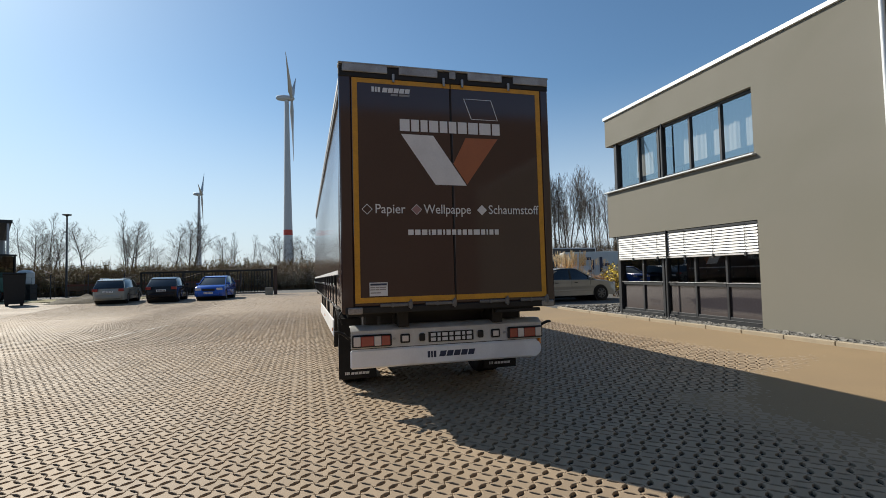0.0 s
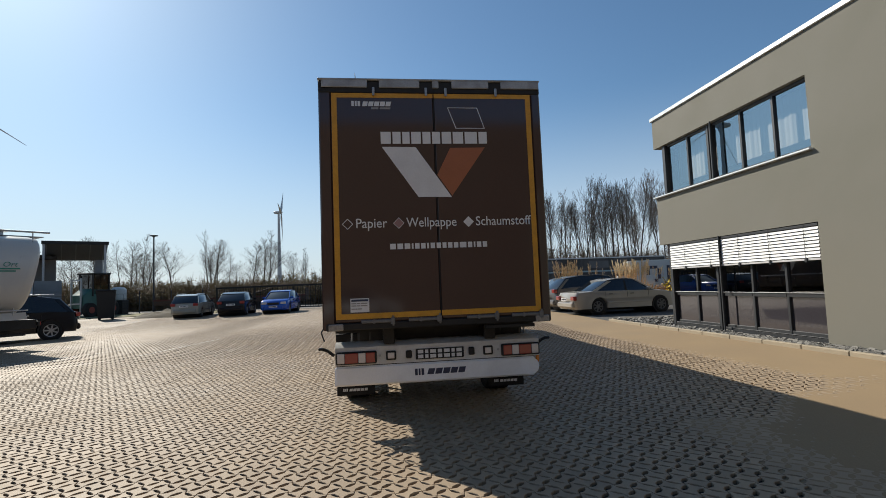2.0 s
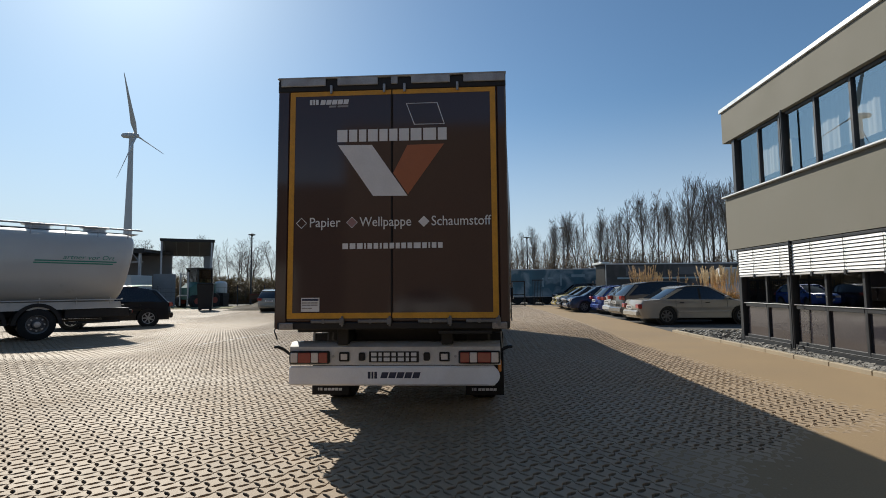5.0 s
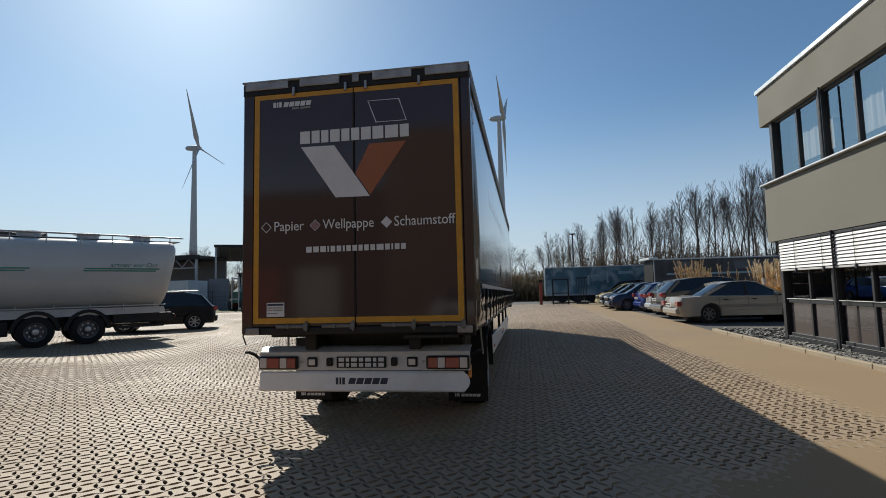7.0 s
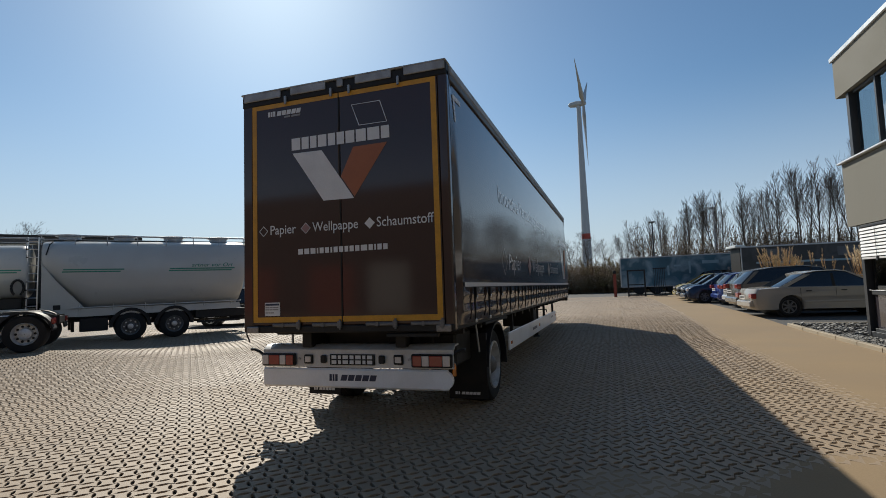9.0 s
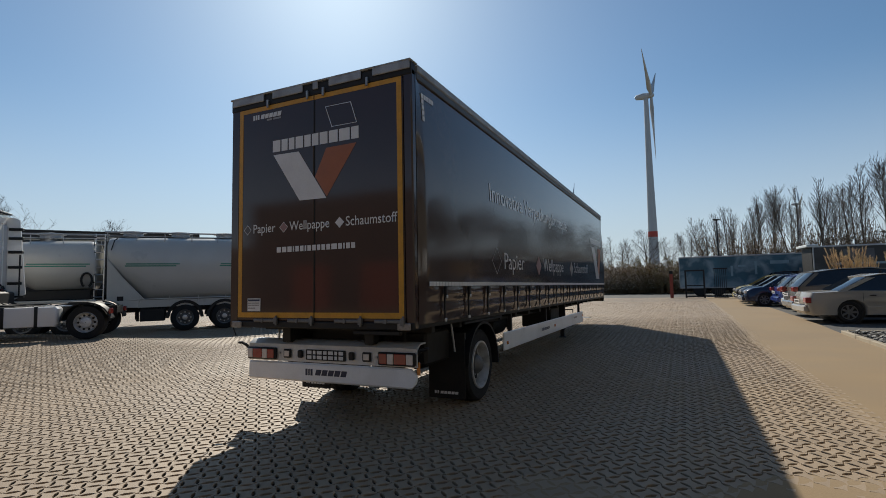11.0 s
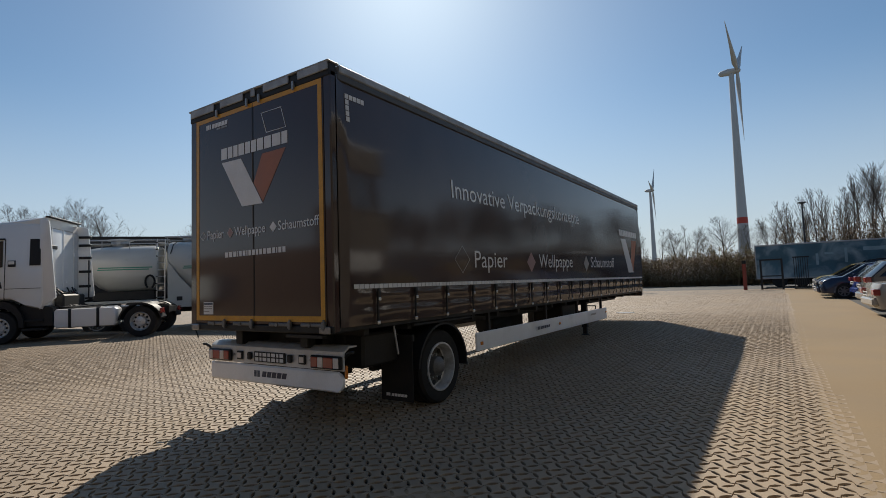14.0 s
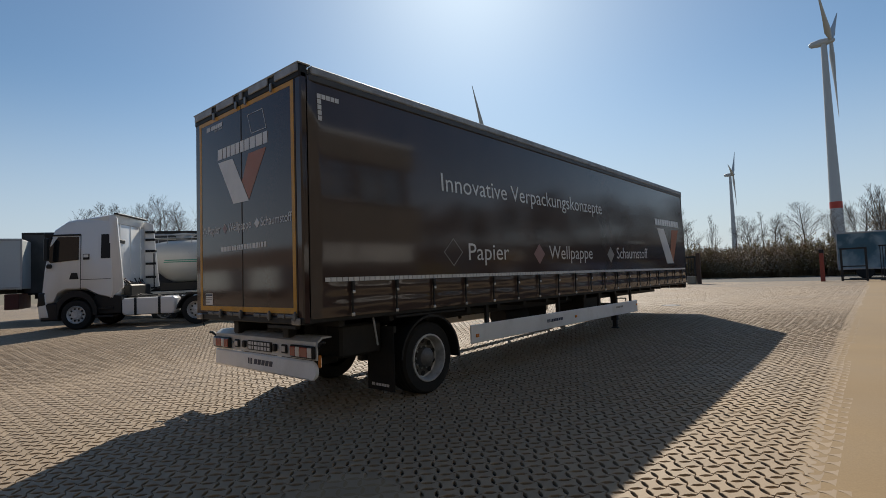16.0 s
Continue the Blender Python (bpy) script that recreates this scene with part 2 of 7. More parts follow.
for key, value in (("Scale", 1.0), ("Mortar Size", 0.013), ("Mortar Smooth", 0.3), ("Brick Width", 0.1465), ("Row Height", 0.1465)):
    bk.inputs[key].default_value = value
bk.offset = 0.0
for key, value in (("Color1", (1.0, 1.0, 1.0, 1)), ("Color2", (0.9, 0.9, 0.9, 1)), ("Mortar", (0.12, 0.11, 0.1, 1))):
    bk.inputs[key].default_value = value
mul.data_type, mul.blend_type = "RGBA", "MULTIPLY"
mul.inputs["Factor"].default_value = 1.0
base_in = nt.nodes["Principled BSDF"].inputs["Base Color"]
nt.links.new(base_in.links[0].from_socket, mul.inputs["A"])
nt.links.new(tc_.outputs["Object"], mp.inputs["Vector"])
nt.links.new(mp.outputs[0], bk.inputs["Vector"])
nt.links.new(bk.outputs["Color"], mul.inputs["B"])
nt.links.new(mul.outputs["Result"], base_in)
field_mat = mat("far_ground", (0.13, 0.11, 0.07), 0.95, var=0.25, scale=0.05, fine=2)
turbine_mat = mat("turbine_grey", (0.45, 0.46, 0.47), 0.5, var=0.04)
turbine_red = mat("turbine_red", (0.45, 0.05, 0.03), 0.5)
flatbed_red = mat("dull_flatbed_red", (0.10, 0.03, 0.022), 0.75, var=0.3, scale=5)
rust_red = mat("rust_red_paint", (0.25, 0.05, 0.03), 0.7, var=0.3, scale=6)
brown_steel = mat("rusty_brown_steel", (0.075, 0.045, 0.03), 0.8, var=0.3, scale=3)


# ---- mesh helpers ----
class Shape:
    """Gathers points and faces of one mesh."""

    def __init__(self):
        self.v, self.f = [], []

    def add(self, pts, faces):
        k = len(self.v)
        self.v += [tuple(p) for p in pts]
        self.f += [tuple(i + k for i in f) for f in faces]
        return self

    def box(self, x0, y0, z0, x1, y1, z1, b=0.0, m=None):
        """A box between two corners, with chamfered edges of width b."""
        c = ((x0 + x1) / 2, (y0 + y1) / 2, (z0 + z1) / 2)
        h = (abs(x1 - x0) / 2, abs(y1 - y0) / 2, abs(z1 - z0) / 2)
        b = min(b, *(0.49 * q for q in (2 * h[0], 2 * h[1], 2 * h[2])))
        put = (lambda p: m @ Vector(p)) if m else (lambda p: p)
        if b <= 0:
            pts = [put((c[0] + sx * h[0], c[1] + sy * h[1], c[2] + sz * h[2])) for sx in (-1, 1) for sy in (-1, 1) for sz in (-1, 1)]
            return self.add(pts, [(0, 1, 3, 2), (4, 6, 7, 5), (0, 4, 5, 1), (2, 3, 7, 6), (0, 2, 6, 4), (1, 5, 7, 3)])
        idx, pts = {}, []
        for sx in (-1, 1):
            for sy in (-1, 1):
                for sz in (-1, 1):
                    s = (sx, sy, sz)
                    for a in range(3):
                        idx[s, a] = len(pts)
                        pts.append(put([c[i] + s[i] * (h[i] - (0 if i == a else b)) for i in range(3)]))
        faces = []

        def corner(a, sa, i, si, j, sj):
            s = [0, 0, 0]
            s[a], s[i], s[j] = sa, si, sj
            return tuple(s)
        for a in range(3):
            i, j = (a + 1) % 3, (a + 2) % 3
            for sa in (-1, 1):
                q = [idx[corner(a, sa, i, si, j, sj), a] for si, sj in ((-1, -1), (1, -1), (1, 1), (-1, 1))]
                faces.append(q if sa > 0 else q[::-1])
            for si in (-1, 1):
                for sj in (-1, 1):
                    q = [idx[corner(a, -1, i, si, j, sj), i], idx[corner(a, 1, i, si, j, sj), i],
                         idx[corner(a, 1, i, si, j, sj), j], idx[corner(a, -1, i, si, j, sj), j]]
                    faces.append(q if si * sj < 0 else q[::-1])
        for s in [(x, y, z) for x in (-1, 1) for y in (-1, 1) for z in (-1, 1)]:
            q = [idx[s, 0], idx[s, 1], idx[s, 2]]
            faces.append(q if s[0] * s[1] * s[2] > 0 else q[::-1])
        return self.add(pts, faces)

    def tube(self, p0, p1, r0, r1=None, n=12, cap=True):
        """A round bar from p0 to p1."""
        p0, p1 = Vector(p0), Vector(p1)
        r1 = r0 if r1 is None else r1
        d = (p1 - p0).normalized()
        u = d.orthogonal().normalized()
        w = d.cross(u)
        pts = [p + r * (math.cos(2 * math.pi * i / n) * u + math.sin(2 * math.pi * i / n) * w) for p, r in ((p0, r0), (p1, r1)) for i in range(n)]
        faces = [(i, (i + 1) % n, n + (i + 1) % n, n + i) for i in range(n)]
        if cap:
            faces += [tuple(range(n))[::-1], tuple(range(n, 2 * n))]
        return self.add(pts, faces)

    def path(self, pts, r, n=8):
        for a, b in zip(pts, pts[1:]):
            self.tube(a, b, r, r, n)
        return self

    def lathe(self, rings, axis="x", n=28, at=(0, 0, 0), cap=True):
        """Rings of (place along the axis, radius)."""
        order = {"x": lambda a, c, s: (a, c, s), "y": lambda a, c, s: (s, a, c), "z": lambda a, c, s: (c, s, a)}[axis]
        pts = []
        for a, r in rings:
            for i in range(n):
                q = order(a, r * math.cos(2 * math.pi * i / n), r * math.sin(2 * math.pi * i / n))
                pts.append((q[0] + at[0], q[1] + at[1], q[2] + at[2]))
        faces = [(k * n + i, k * n + (i + 1) % n, (k + 1) * n + (i + 1) % n, (k + 1) * n + i) for k in range(len(rings) - 1) for i in range(n)]
        if cap:
            faces += [tuple(range(n))[::-1], tuple(range((len(rings) - 1) * n, len(rings) * n))]
        return self.add(pts, faces)

    def loft(self, sections, cap=True, closed=True):
        """Rings of equally many points, joined one to the next."""
        n = len(sections[0])
        pts = [p for s in sections for p in s]
        last = n if closed else n - 1
        faces = [(k * n + i, k * n + (i + 1) % n, (k + 1) * n + (i + 1) % n, (k + 1) * n + i) for k in range(len(sections) - 1) for i in range(last)]
        if cap:
            faces += [tuple(range(n))[::-1], tuple(range((len(sections) - 1) * n, len(sections) * n))]
        return self.add(pts, faces)

    def slab(self, outline, y0, y1, round_by=0.0, lean=None):
        """An (x, z) outline drawn out from y0 to y1, its rims drawn in by round_by. lean(x, y, z) moves a point."""
        cx = sum(p[0] for p in outline) / len(outline)
        cz = sum(p[1] for p in outline) / len(outline)
        s = 1 if y1 > y0 else -1
        layers = [(y0, 1, 0), (y1, 1, 0)]
        if round_by:
            layers = [(y0, 0, 1), (y0 + s * round_by * 0.3, 0, 0.45), (y0 + s * round_by, 1, 0), (y1 - s * round_by, 1, 0), (y1 - s * round_by * 0.3, 0, 0.45), (y1, 0, 1)]
        secs = []
        for y, _, k in layers:
            ring = []
            for x, z in outline:
                d = math.hypot(x - cx, z - cz) or 1
                q = (x - (x - cx) / d * k * round_by, y, z - (z - cz) / d * k * round_by)
                ring.append(lean(*q) if lean else q)
            secs.append(ring)
        return self.loft(secs)

    def mesh(self, name, material, smooth=None, fix=True):
        me = bpy.data.meshes.new(name)
        me.from_pydata(self.v, [], self.f)
        if fix:
            bm = bmesh.new()
            bm.from_mesh(me)
            bmesh.ops.recalc_face_normals(bm, faces=bm.faces)
            bm.to_mesh(me)
            bm.free()
        me.materials.append(material)
        if smooth:
            me.polygons.foreach_set("use_smooth", [True] * len(me.polygons))
            me.set_sharp_from_angle(angle=radians(smooth))
        me.update()
        return me


def part(name, shape, material, parent=None, label="", smooth=35, fix=True):
    """One mesh object under a thing or a part."""
    ob = new(name, shape.mesh(name, material, smooth, fix))
    if parent:
        ob.parent = parent
    return tagged(ob, label)


def thing(name, label, category, m=None, group="", kind=""):
    ob = new(name)
    ob.empty_display_size = 0.2
    if m is not None:
        ob.matrix_world = m
    return tagged(ob, label, category, group, kind)


def solid(name, shape, material, label, category, m=None, group="", kind="", smooth=35, fix=True):
    """A top-level thing of one mesh."""
    ob = new(name, shape.mesh(name, material, smooth, fix))
    if m is not None:
        ob.matrix_world = m
    return tagged(ob, label, category, group, kind)


def lettering(body, width, m, material, parent, name="lettering", shear=0.0, bold=0.0, cap=None):
    """A word in the built-in font, width metres wide (and cap metres high), standing on the pose m."""
    cu = bpy.data.curves.new("word", "FONT")
    cu.body, cu.size, cu.shear, cu.offset, cu.extrude, cu.resolution_u = body, 1.0, shear, bold, 0.0, 3
    tmp = new("word", cu)
    me = bpy.data.meshes.new_from_object(tmp.evaluated_get(bpy.context.evaluated_depsgraph_get()))
    bpy.data.objects.remove(tmp)
    co = np.empty(len(me.vertices) * 3)
    me.vertices.foreach_get("co", co)
    co = co.reshape(-1, 3)
    k = width / (co[:, 0].max() - co[:, 0].min())
    kz = k if cap is None else cap / 0.69
    co[:, 0] = (co[:, 0] - co[:, 0].min()) * k
    co[:, 1] *= kz
    me.vertices.foreach_set("co", co.ravel())
    me.transform(m)
    me.materials.clear()
    me.materials.append(material)
    ob = new(name, me)
    ob.parent = parent
    return ob


def smooth_step(u):
    u = min(1.0, max(0.0, u))
    return u * u * (3 - 2 * u)


def ground_z(x, y):
    """The yard: flat under the trailer, rising a little towards its edges."""
    dip = smooth_step((-x - 3.5) / 4) * smooth_step((y - 10.6) / 3.4) * (1 - smooth_step((y - 25) / 13))
    return max(0.09 * smooth_step((x - 5) / 4.3), 0.165 * smooth_step((y - 10) / 12), 0.165 * smooth_step((-x - 3) / 7)) * (1 - 1.45 * dip)


def on_ground(x, y, yaw=0.0, dz=0.0):
    return pose(x, y, ground_z(x, y) + dz, 0, 0, yaw)


# ---- the ground ----
def grid_sheet(x0, x1, y0, y1, step, dz=0.0, rough=0.0, hole=None):
    s = Shape()
    nx, ny = max(1, round((x1 - x0) / step)), max(1, round((y1 - y0) / step))
    pts = []
    for j in range(ny + 1):
        for i in range(nx + 1):
            x, y = x0 + (x1 - x0) * i / nx, y0 + (y1 - y0) * j / ny
            z = ground_z(x, y) + dz
            if rough:
                z += rough * noise.noise((x * 1.7, y * 1.7, 0)) + 0.5 * rough * noise.noise((x * 6, y * 6, 3))
            pts.append((x, y, z))
    w = nx + 1
    s.add(pts, [(j * w + i, j * w + i + 1, (j + 1) * w + i + 1, (j + 1) * w + i) for j in range(ny) for i in range(nx)])
    return s


ground_shape = Shape()
gx = [-3000, -800, -250, -90, -60] + [-50 + 2.5 * i for i in range(41)] + [60, 90, 250, 800, 3000]
gy = [-3000, -800, -250, -90, -60] + [-40 + 2.5 * i for i in range(45)] + [80, 110, 250, 800, 3000]
ground_shape.add([(x, y, ground_z(x, y) - 0.05) for y in gy for x in gx],
                 [(j * len(gx) + i, j * len(gx) + i + 1, (j + 1) * len(gx) + i + 1, (j + 1) * len(gx) + i) for j in range(len(gy) - 1) for i in range(len(gx) - 1)])
solid("ground", ground_shape, field_mat, "flat brown open ground reaching to the horizon", "ground", kind="structure")

KERB_X, KERB_END = 9.3, 17.2         # the kerb before the office and where it ends
PARK_X = 8.55                        # the edge of the parking bays

solid("car_park", grid_sheet(PARK_X, 40, 16.0, 60, 1.0, dz=-0.012), asphalt, "dark worn asphalt of the parking bays", "car park", kind="structure")
solid("access_road", grid_sheet(-60, PARK_X, 43.5, 54.0, 1.5, dz=-0.01), asphalt, "grey asphalt road behind the yard", "road", kind="structure")
verge = grid_sheet(-40, -10.8, 39.4, 46.0, 0.5, dz=0.03, rough=0.05)
solid("verge", verge, grass_mat, "dry grass strip at the edge of the yard", "verge", kind="structure")
bank = Shape()
bw, bh = 26, 22
bank.add([(-15.3 + 4.6 * i / bw, 36.0 + 4.2 * j / bh,
           ground_z(-15.3 + 4.6 * i / bw, 36.0 + 4.2 * j / bh) - 0.02 + (0.42 * (math.sin(math.pi * i / bw) * math.sin(math.pi * j / bh)) ** 0.7 if 0 < i < bw and 0 < j < bh else 0) * (1 + 0.5 * noise.noise((i * 0.35, j * 0.35, 7))))
          for j in range(bh + 1) for i in range(bw + 1)],
         [(j * (bw + 1) + i, j * (bw + 1) + i + 1, (j + 1) * (bw + 1) + i + 1, (j + 1) * (bw + 1) + i) for j in range(bh) for i in range(bw)])
solid("earth_bank", bank, bank_soil, "low rough bank of soil and dry grass at the yard's edge", "bank", kind="structure")
solid("hedge_bank", grid_sheet(-60, 60, 54.0, 75.0, 1.5, dz=0.05, rough=0.12), grass_mat, "dry grass bank under the hedge", "bank", kind="structure")


# ---- the office building ----
FX, CORNER_Y, END_Y, BACK_X = 9.95, 14.8, -16.0, 22.0
WIN_Y = 9.1
office = thing("office_building", "two-storey grey plastered office with ribbon windows", "building")
W = 0.3
for wall in (
        Shape().box(FX, END_Y, -0.05, FX + W, WIN_Y, 6.43),
        Shape().box(FX, WIN_Y, 5.55, FX + W, CORNER_Y, 6.43),
        Shape().box(FX, WIN_Y, 2.55, FX + W, CORNER_Y, 3.99),
        Shape().box(FX + W, CORNER_Y - W, 5.55, BACK_X, CORNER_Y, 6.43, 0.012),
        Shape().box(FX + W, CORNER_Y - W, 2.55, BACK_X, CORNER_Y, 3.99, 0.012),
        Shape().box(FX + 2.6, CORNER_Y - 0.62, -0.05, BACK_X, CORNER_Y - 0.32, 6.3),
        Shape().box(BACK_X, END_Y, -0.05, BACK_X + W, CORNER_Y, 6.43),
        Shape().box(FX + W, END_Y, -0.05, BACK_X, END_Y + W, 6.43),
):
    part("wall", wall, plaster, office, "smooth warm-grey plaster wall")
part("roof", Shape().box(FX + 0.05, END_Y + 0.05, 6.3, BACK_X + 0.2, CORNER_Y - 0.05, 6.44), asphalt, office)
cop = Shape()
cop.box(FX - 0.05, END_Y, 6.432, FX + 0.34, CORNER_Y + 0.05, 6.54, 0.01)
cop.box(FX + 0.341, CORNER_Y - 0.34, 6.432, BACK_X + 0.3, CORNER_Y + 0.05, 6.54, 0.01)
part("coping", cop, coping_mat, office, "light metal roof coping")
part("storey_floor", Shape().box(FX + 0.31, END_Y + 0.4, 2.6, BACK_X - 0.01, CORNER_Y - 0.7, 3.9), room_mat, office)
inside = Shape()
inside.box(FX + 5.2, -2.0, 0.0, FX + 5.4, CORNER_Y - 0.7, 2.59)
inside.box(FX + 5.2, -2.0, 3.91, FX + 5.4, CORNER_Y - 0.7, 6.29)
part("inner_wall", inside, room_mat, office)
part("sill", Shape().box(FX - 0.09, WIN_Y - 0.05, 3.995, FX + 0.2, CORNER_Y + 0.04, 4.035, 0.008), coping_mat, office, "white metal window sill")
GX = FX + 0.16                       # plane of the glass


def window_row(z0, z1, cuts, transom=None):
    """A ribbon of panes between cuts in y; each window with its frame and pane."""
    for y0, y1 in zip(cuts, cuts[1:]):
        win = part("window", Shape().box(GX - 0.05, y0 - 0.035, z0, GX + 0.05, y0 + 0.035, z1, 0.006), anthracite, office, "anthracite metal framed window")
        for za, zb in ((z0, z0 + 0.07), (z1 - 0.07, z1)):
            part("frame_rail", Shape().box(GX - 0.045, y0 + 0.036, za, GX + 0.045, y1 - 0.036, zb, 0.006), anthracite, win)
        zs = [z0 + 0.07, z1 - 0.07]
        if transom:
            part("transom", Shape().box(GX - 0.055, y0 + 0.036, transom - 0.05, GX + 0.045, y1 - 0.036, transom + 0.05, 0.006), anthracite, win)
            zs = [z0 + 0.07, transom - 0.05, transom + 0.05, z1 - 0.07]
        for a, b in zip(zs[::2], zs[1::2]):
            low_pane = bool(transom) and b < transom
            face = Shape().box(GX - 0.006, y0 + 0.036, a, GX + 0.006, y1 - 0.036, b) if low_pane else Shape().add([(GX, y0 + 0.036, a), (GX, y0 + 0.036, b), (GX, y1 - 0.036, b), (GX, y1 - 0.036, a)], [(0, 1, 2, 3)])
            p = part("pane", face, frosted if low_pane else (pane_low if transom else pane_glass), win, "grey frosted pane" if low_pane else "", fix=low_pane)
            p.visible_shadow = low_pane


CUTS_A, CUTS_B = [WIN_Y + 0.03, 10.13, 11.15, 12.17], [12.39, 13.26, 14.26]
for cuts in (CUTS_A, CUTS_B):
    window_row(4.04, 5.549, cuts)
    window_row(0.24, 2.549, cuts, 1.08)
for z0, z1 in ((4.04, 5.549), (0.15, 2.549)):
    part("window_post", Shape().box(GX - 0.08, 12.19, z0, GX + 0.06, 12.25, z1, 0.006), anthracite, office)
    part("window_post", Shape().box(GX - 0.08, 12.29, z0, GX + 0.06, 12.35, z1, 0.006), anthracite, office)
    part("corner_post", Shape().box(GX - 0.10, 14.30, z0, GX + 0.06, 14.44, z1, 0.006), anthracite, office, "dark metal corner post")
    part("end_panel", Shape().box(GX + 0.065, 14.30, z0, FX + 2.6, 14.42, z1), anthracite, office)
for z0, z1 in ((0.1, 2.56), (4.04, 5.55)):
    part("guide_pipe", Shape().tube((FX - 0.03, 12.04, z0), (FX - 0.03, 12.04, z1), 0.02), anthracite, office)
for y0, y1 in ((WIN_Y + 0.03, 12.18), (12.36, 14.29)):
    part("drip_sill", Shape().box(GX - 0.10, y0, 0.226, GX - 0.052, y1, 0.245, 0.006), anthracite, office)
    part("base_panel", Shape().box(GX - 0.09, y0, 0.03, GX + 0.05, y1, 0.222, 0.006), anthracite, office)
    # light strip that paints the sun's highlight along the transom's top
    part("transom_cap", Shape().box(GX - 0.075, y0, 1.116, GX - 0.057, y1, 1.130, 0.004), galv, office, "thin light strip for the sunlit top of the transom")
    drape = Shape()
    n = round((y1 - y0) / 0.05)
    rows = [[(GX + 0.27 + 0.012 * math.sin(1.9 * i) + 0.01 * math.sin(0.7 * i), y0 + 0.1 + (y1 - y0 - 0.2) * i / n, z) for i in range(n + 1)] for z in (4.36, 5.5)]
    drape.add(rows[0] + rows[1], [(i, i + 1, n + 2 + i, n + 1 + i) for i in range(n)])
    hang = solid("window_drape", drape, drape_mat, "pale beige drape hanging inside an upper window", "curtain", group="drapes", smooth=60, fix=False)
part("downpipe", Shape().tube((FX - 0.06, 6.35, 0.1), (FX - 0.06, 6.35, 6.43), 0.045), coping_mat, office, "light metal downpipe")


def blind(y0, y1, z0, z1):
    ob = thing("window_blind", "half-lowered white slatted outdoor blind before a window", "blind", group="outdoor blinds")
    n = 9
    for i in range(n):
        z = z1 - 0.05 - (z1 - z0 - 0.1) * (i + 0.5) / n
        s = Shape()
        prof = [(-0.038, -0.034), (-0.02, 0.012), (0.0, 0.026), (0.03, 0.032), (0.03, 0.028), (0.002, 0.021), (-0.017, 0.008), (-0.034, -0.036)]
        s.loft([[(FX + 0.035 + px, y, z + pz) for px, pz in prof] for y in (y0, y1)])
        part("slat", s, blind_mat, ob)
    part("head_rail", Shape().box(FX + 0.0, y0, z1 - 0.05, FX + 0.1, y1, z1, 0.005), anthracite, ob)
    part("bottom_rail", Shape().box(FX + 0.01, y0, z0 - 0.01, FX + 0.07, y1, z0 + 0.035, 0.006), blind_mat, ob)
    k = max(2, round((y1 - y0) / 0.95))
    for i in range(k):
        y = y0 + (y1 - y0) * (i + 0.35) / k
        part("lift_cord", Shape().box(FX - 0.012, y - 0.006, z0, FX - 0.008, y + 0.006, z1), anthracite, ob)
        part("clip", Shape().box(FX - 0.016, y - 0.03, z0 - 0.045, FX + 0.075, y + 0.03, z0 + 0.05, 0.004), anthracite, ob)


blind(WIN_Y + 0.02, 12.01, 1.80, 2.53)
blind(12.07, 14.28, 1.80, 2.53)

# kerb stones and the gravel bed
kerb = thing("kerb", "light concrete kerb stones along the gravel bed", "kerb", kind="structure")
ys = [END_Y + 1.0 * i for i in range(int(KERB_END - END_Y))] + [KERB_END]
for a, b in zip(ys, ys[1:]):
    z = ground_z(KERB_X, (a + b) / 2)
    part("kerb_stone", Shape().box(KERB_X - 0.05, a + 0.004, z - 0.1, KERB_X + 0.06, b - 0.004, z + 0.085, 0.012), concrete, kerb)
for i in range(12):
    a = KERB_X + 0.07 + i
    z = ground_z(a, KERB_END)
    part("kerb_stone", Shape().box(a, KERB_END - 0.11, z - 0.1, a + 0.99, KERB_END, z + 0.085, 0.012), concrete, kerb)
bed = Shape()
bed.box(KERB_X + 0.06, END_Y, -0.1, FX + 0.3, CORNER_Y - 0.3, 0.11)
bed.box(KERB_X + 0.06, CORNER_Y - 0.3, -0.1, 22, KERB_END - 0.11, 0.15)
solid("gravel_bed", bed, bed_mat, "dark bed under the slate chippings", "gravel bed", kind="structure")
rng = random.Random(5)
stones = Shape()
for k in range(5200):
    if k % 4 == 3:
        x, y = rng.uniform(KERB_X + 0.08, 16), rng.uniform(CORNER_Y - 0.3, KERB_END - 0.13)
        z = 0.165
    else:
        x, y, z = rng.uniform(KERB_X + 0.08, FX - 0.02), rng.uniform(-1.0, CORNER_Y), 0.125
    r, t, a = rng.uniform(0.025, 0.085), rng.uniform(0.010, 0.03), rng.uniform(0, 6.28)
    pts, tip = [], rng.uniform(-0.5, 0.5)
    for q in range(5):
        an, rr = a + q * 1.2566, r * rng.uniform(0.6, 1.15)
        pts.append((x + rr * math.cos(an), y + rr * math.sin(an), z + tip * rr * math.cos(an) + rng.uniform(-0.004, 0.01)))
    pts += [(p[0] * 0.94 + x * 0.06, p[1] * 0.94 + y * 0.06, p[2] + t) for p in pts[:5]]
    stones.add(pts, [(5, 6, 7, 8, 9)] + [(q, (q + 1) % 5, 5 + (q + 1) % 5, 5 + q) for q in range(5)])
solid("slate_chippings", stones, slate_mat, "loose grey slate chippings along the office wall", "gravel", kind="stuff", smooth=None, fix=False)


# ---- the trailer ----
TX, TY, TILT_T = 0.685, 5.82, -0.55
trailer = thing("curtain_trailer", "dark brown curtain-sided semi-trailer parked on its landing legs", "trailer", pose(TX, TY, 0, TILT_T))
SLOPE = math.tan(radians(-TILT_T))
TW, TL = 2.55, 13.65


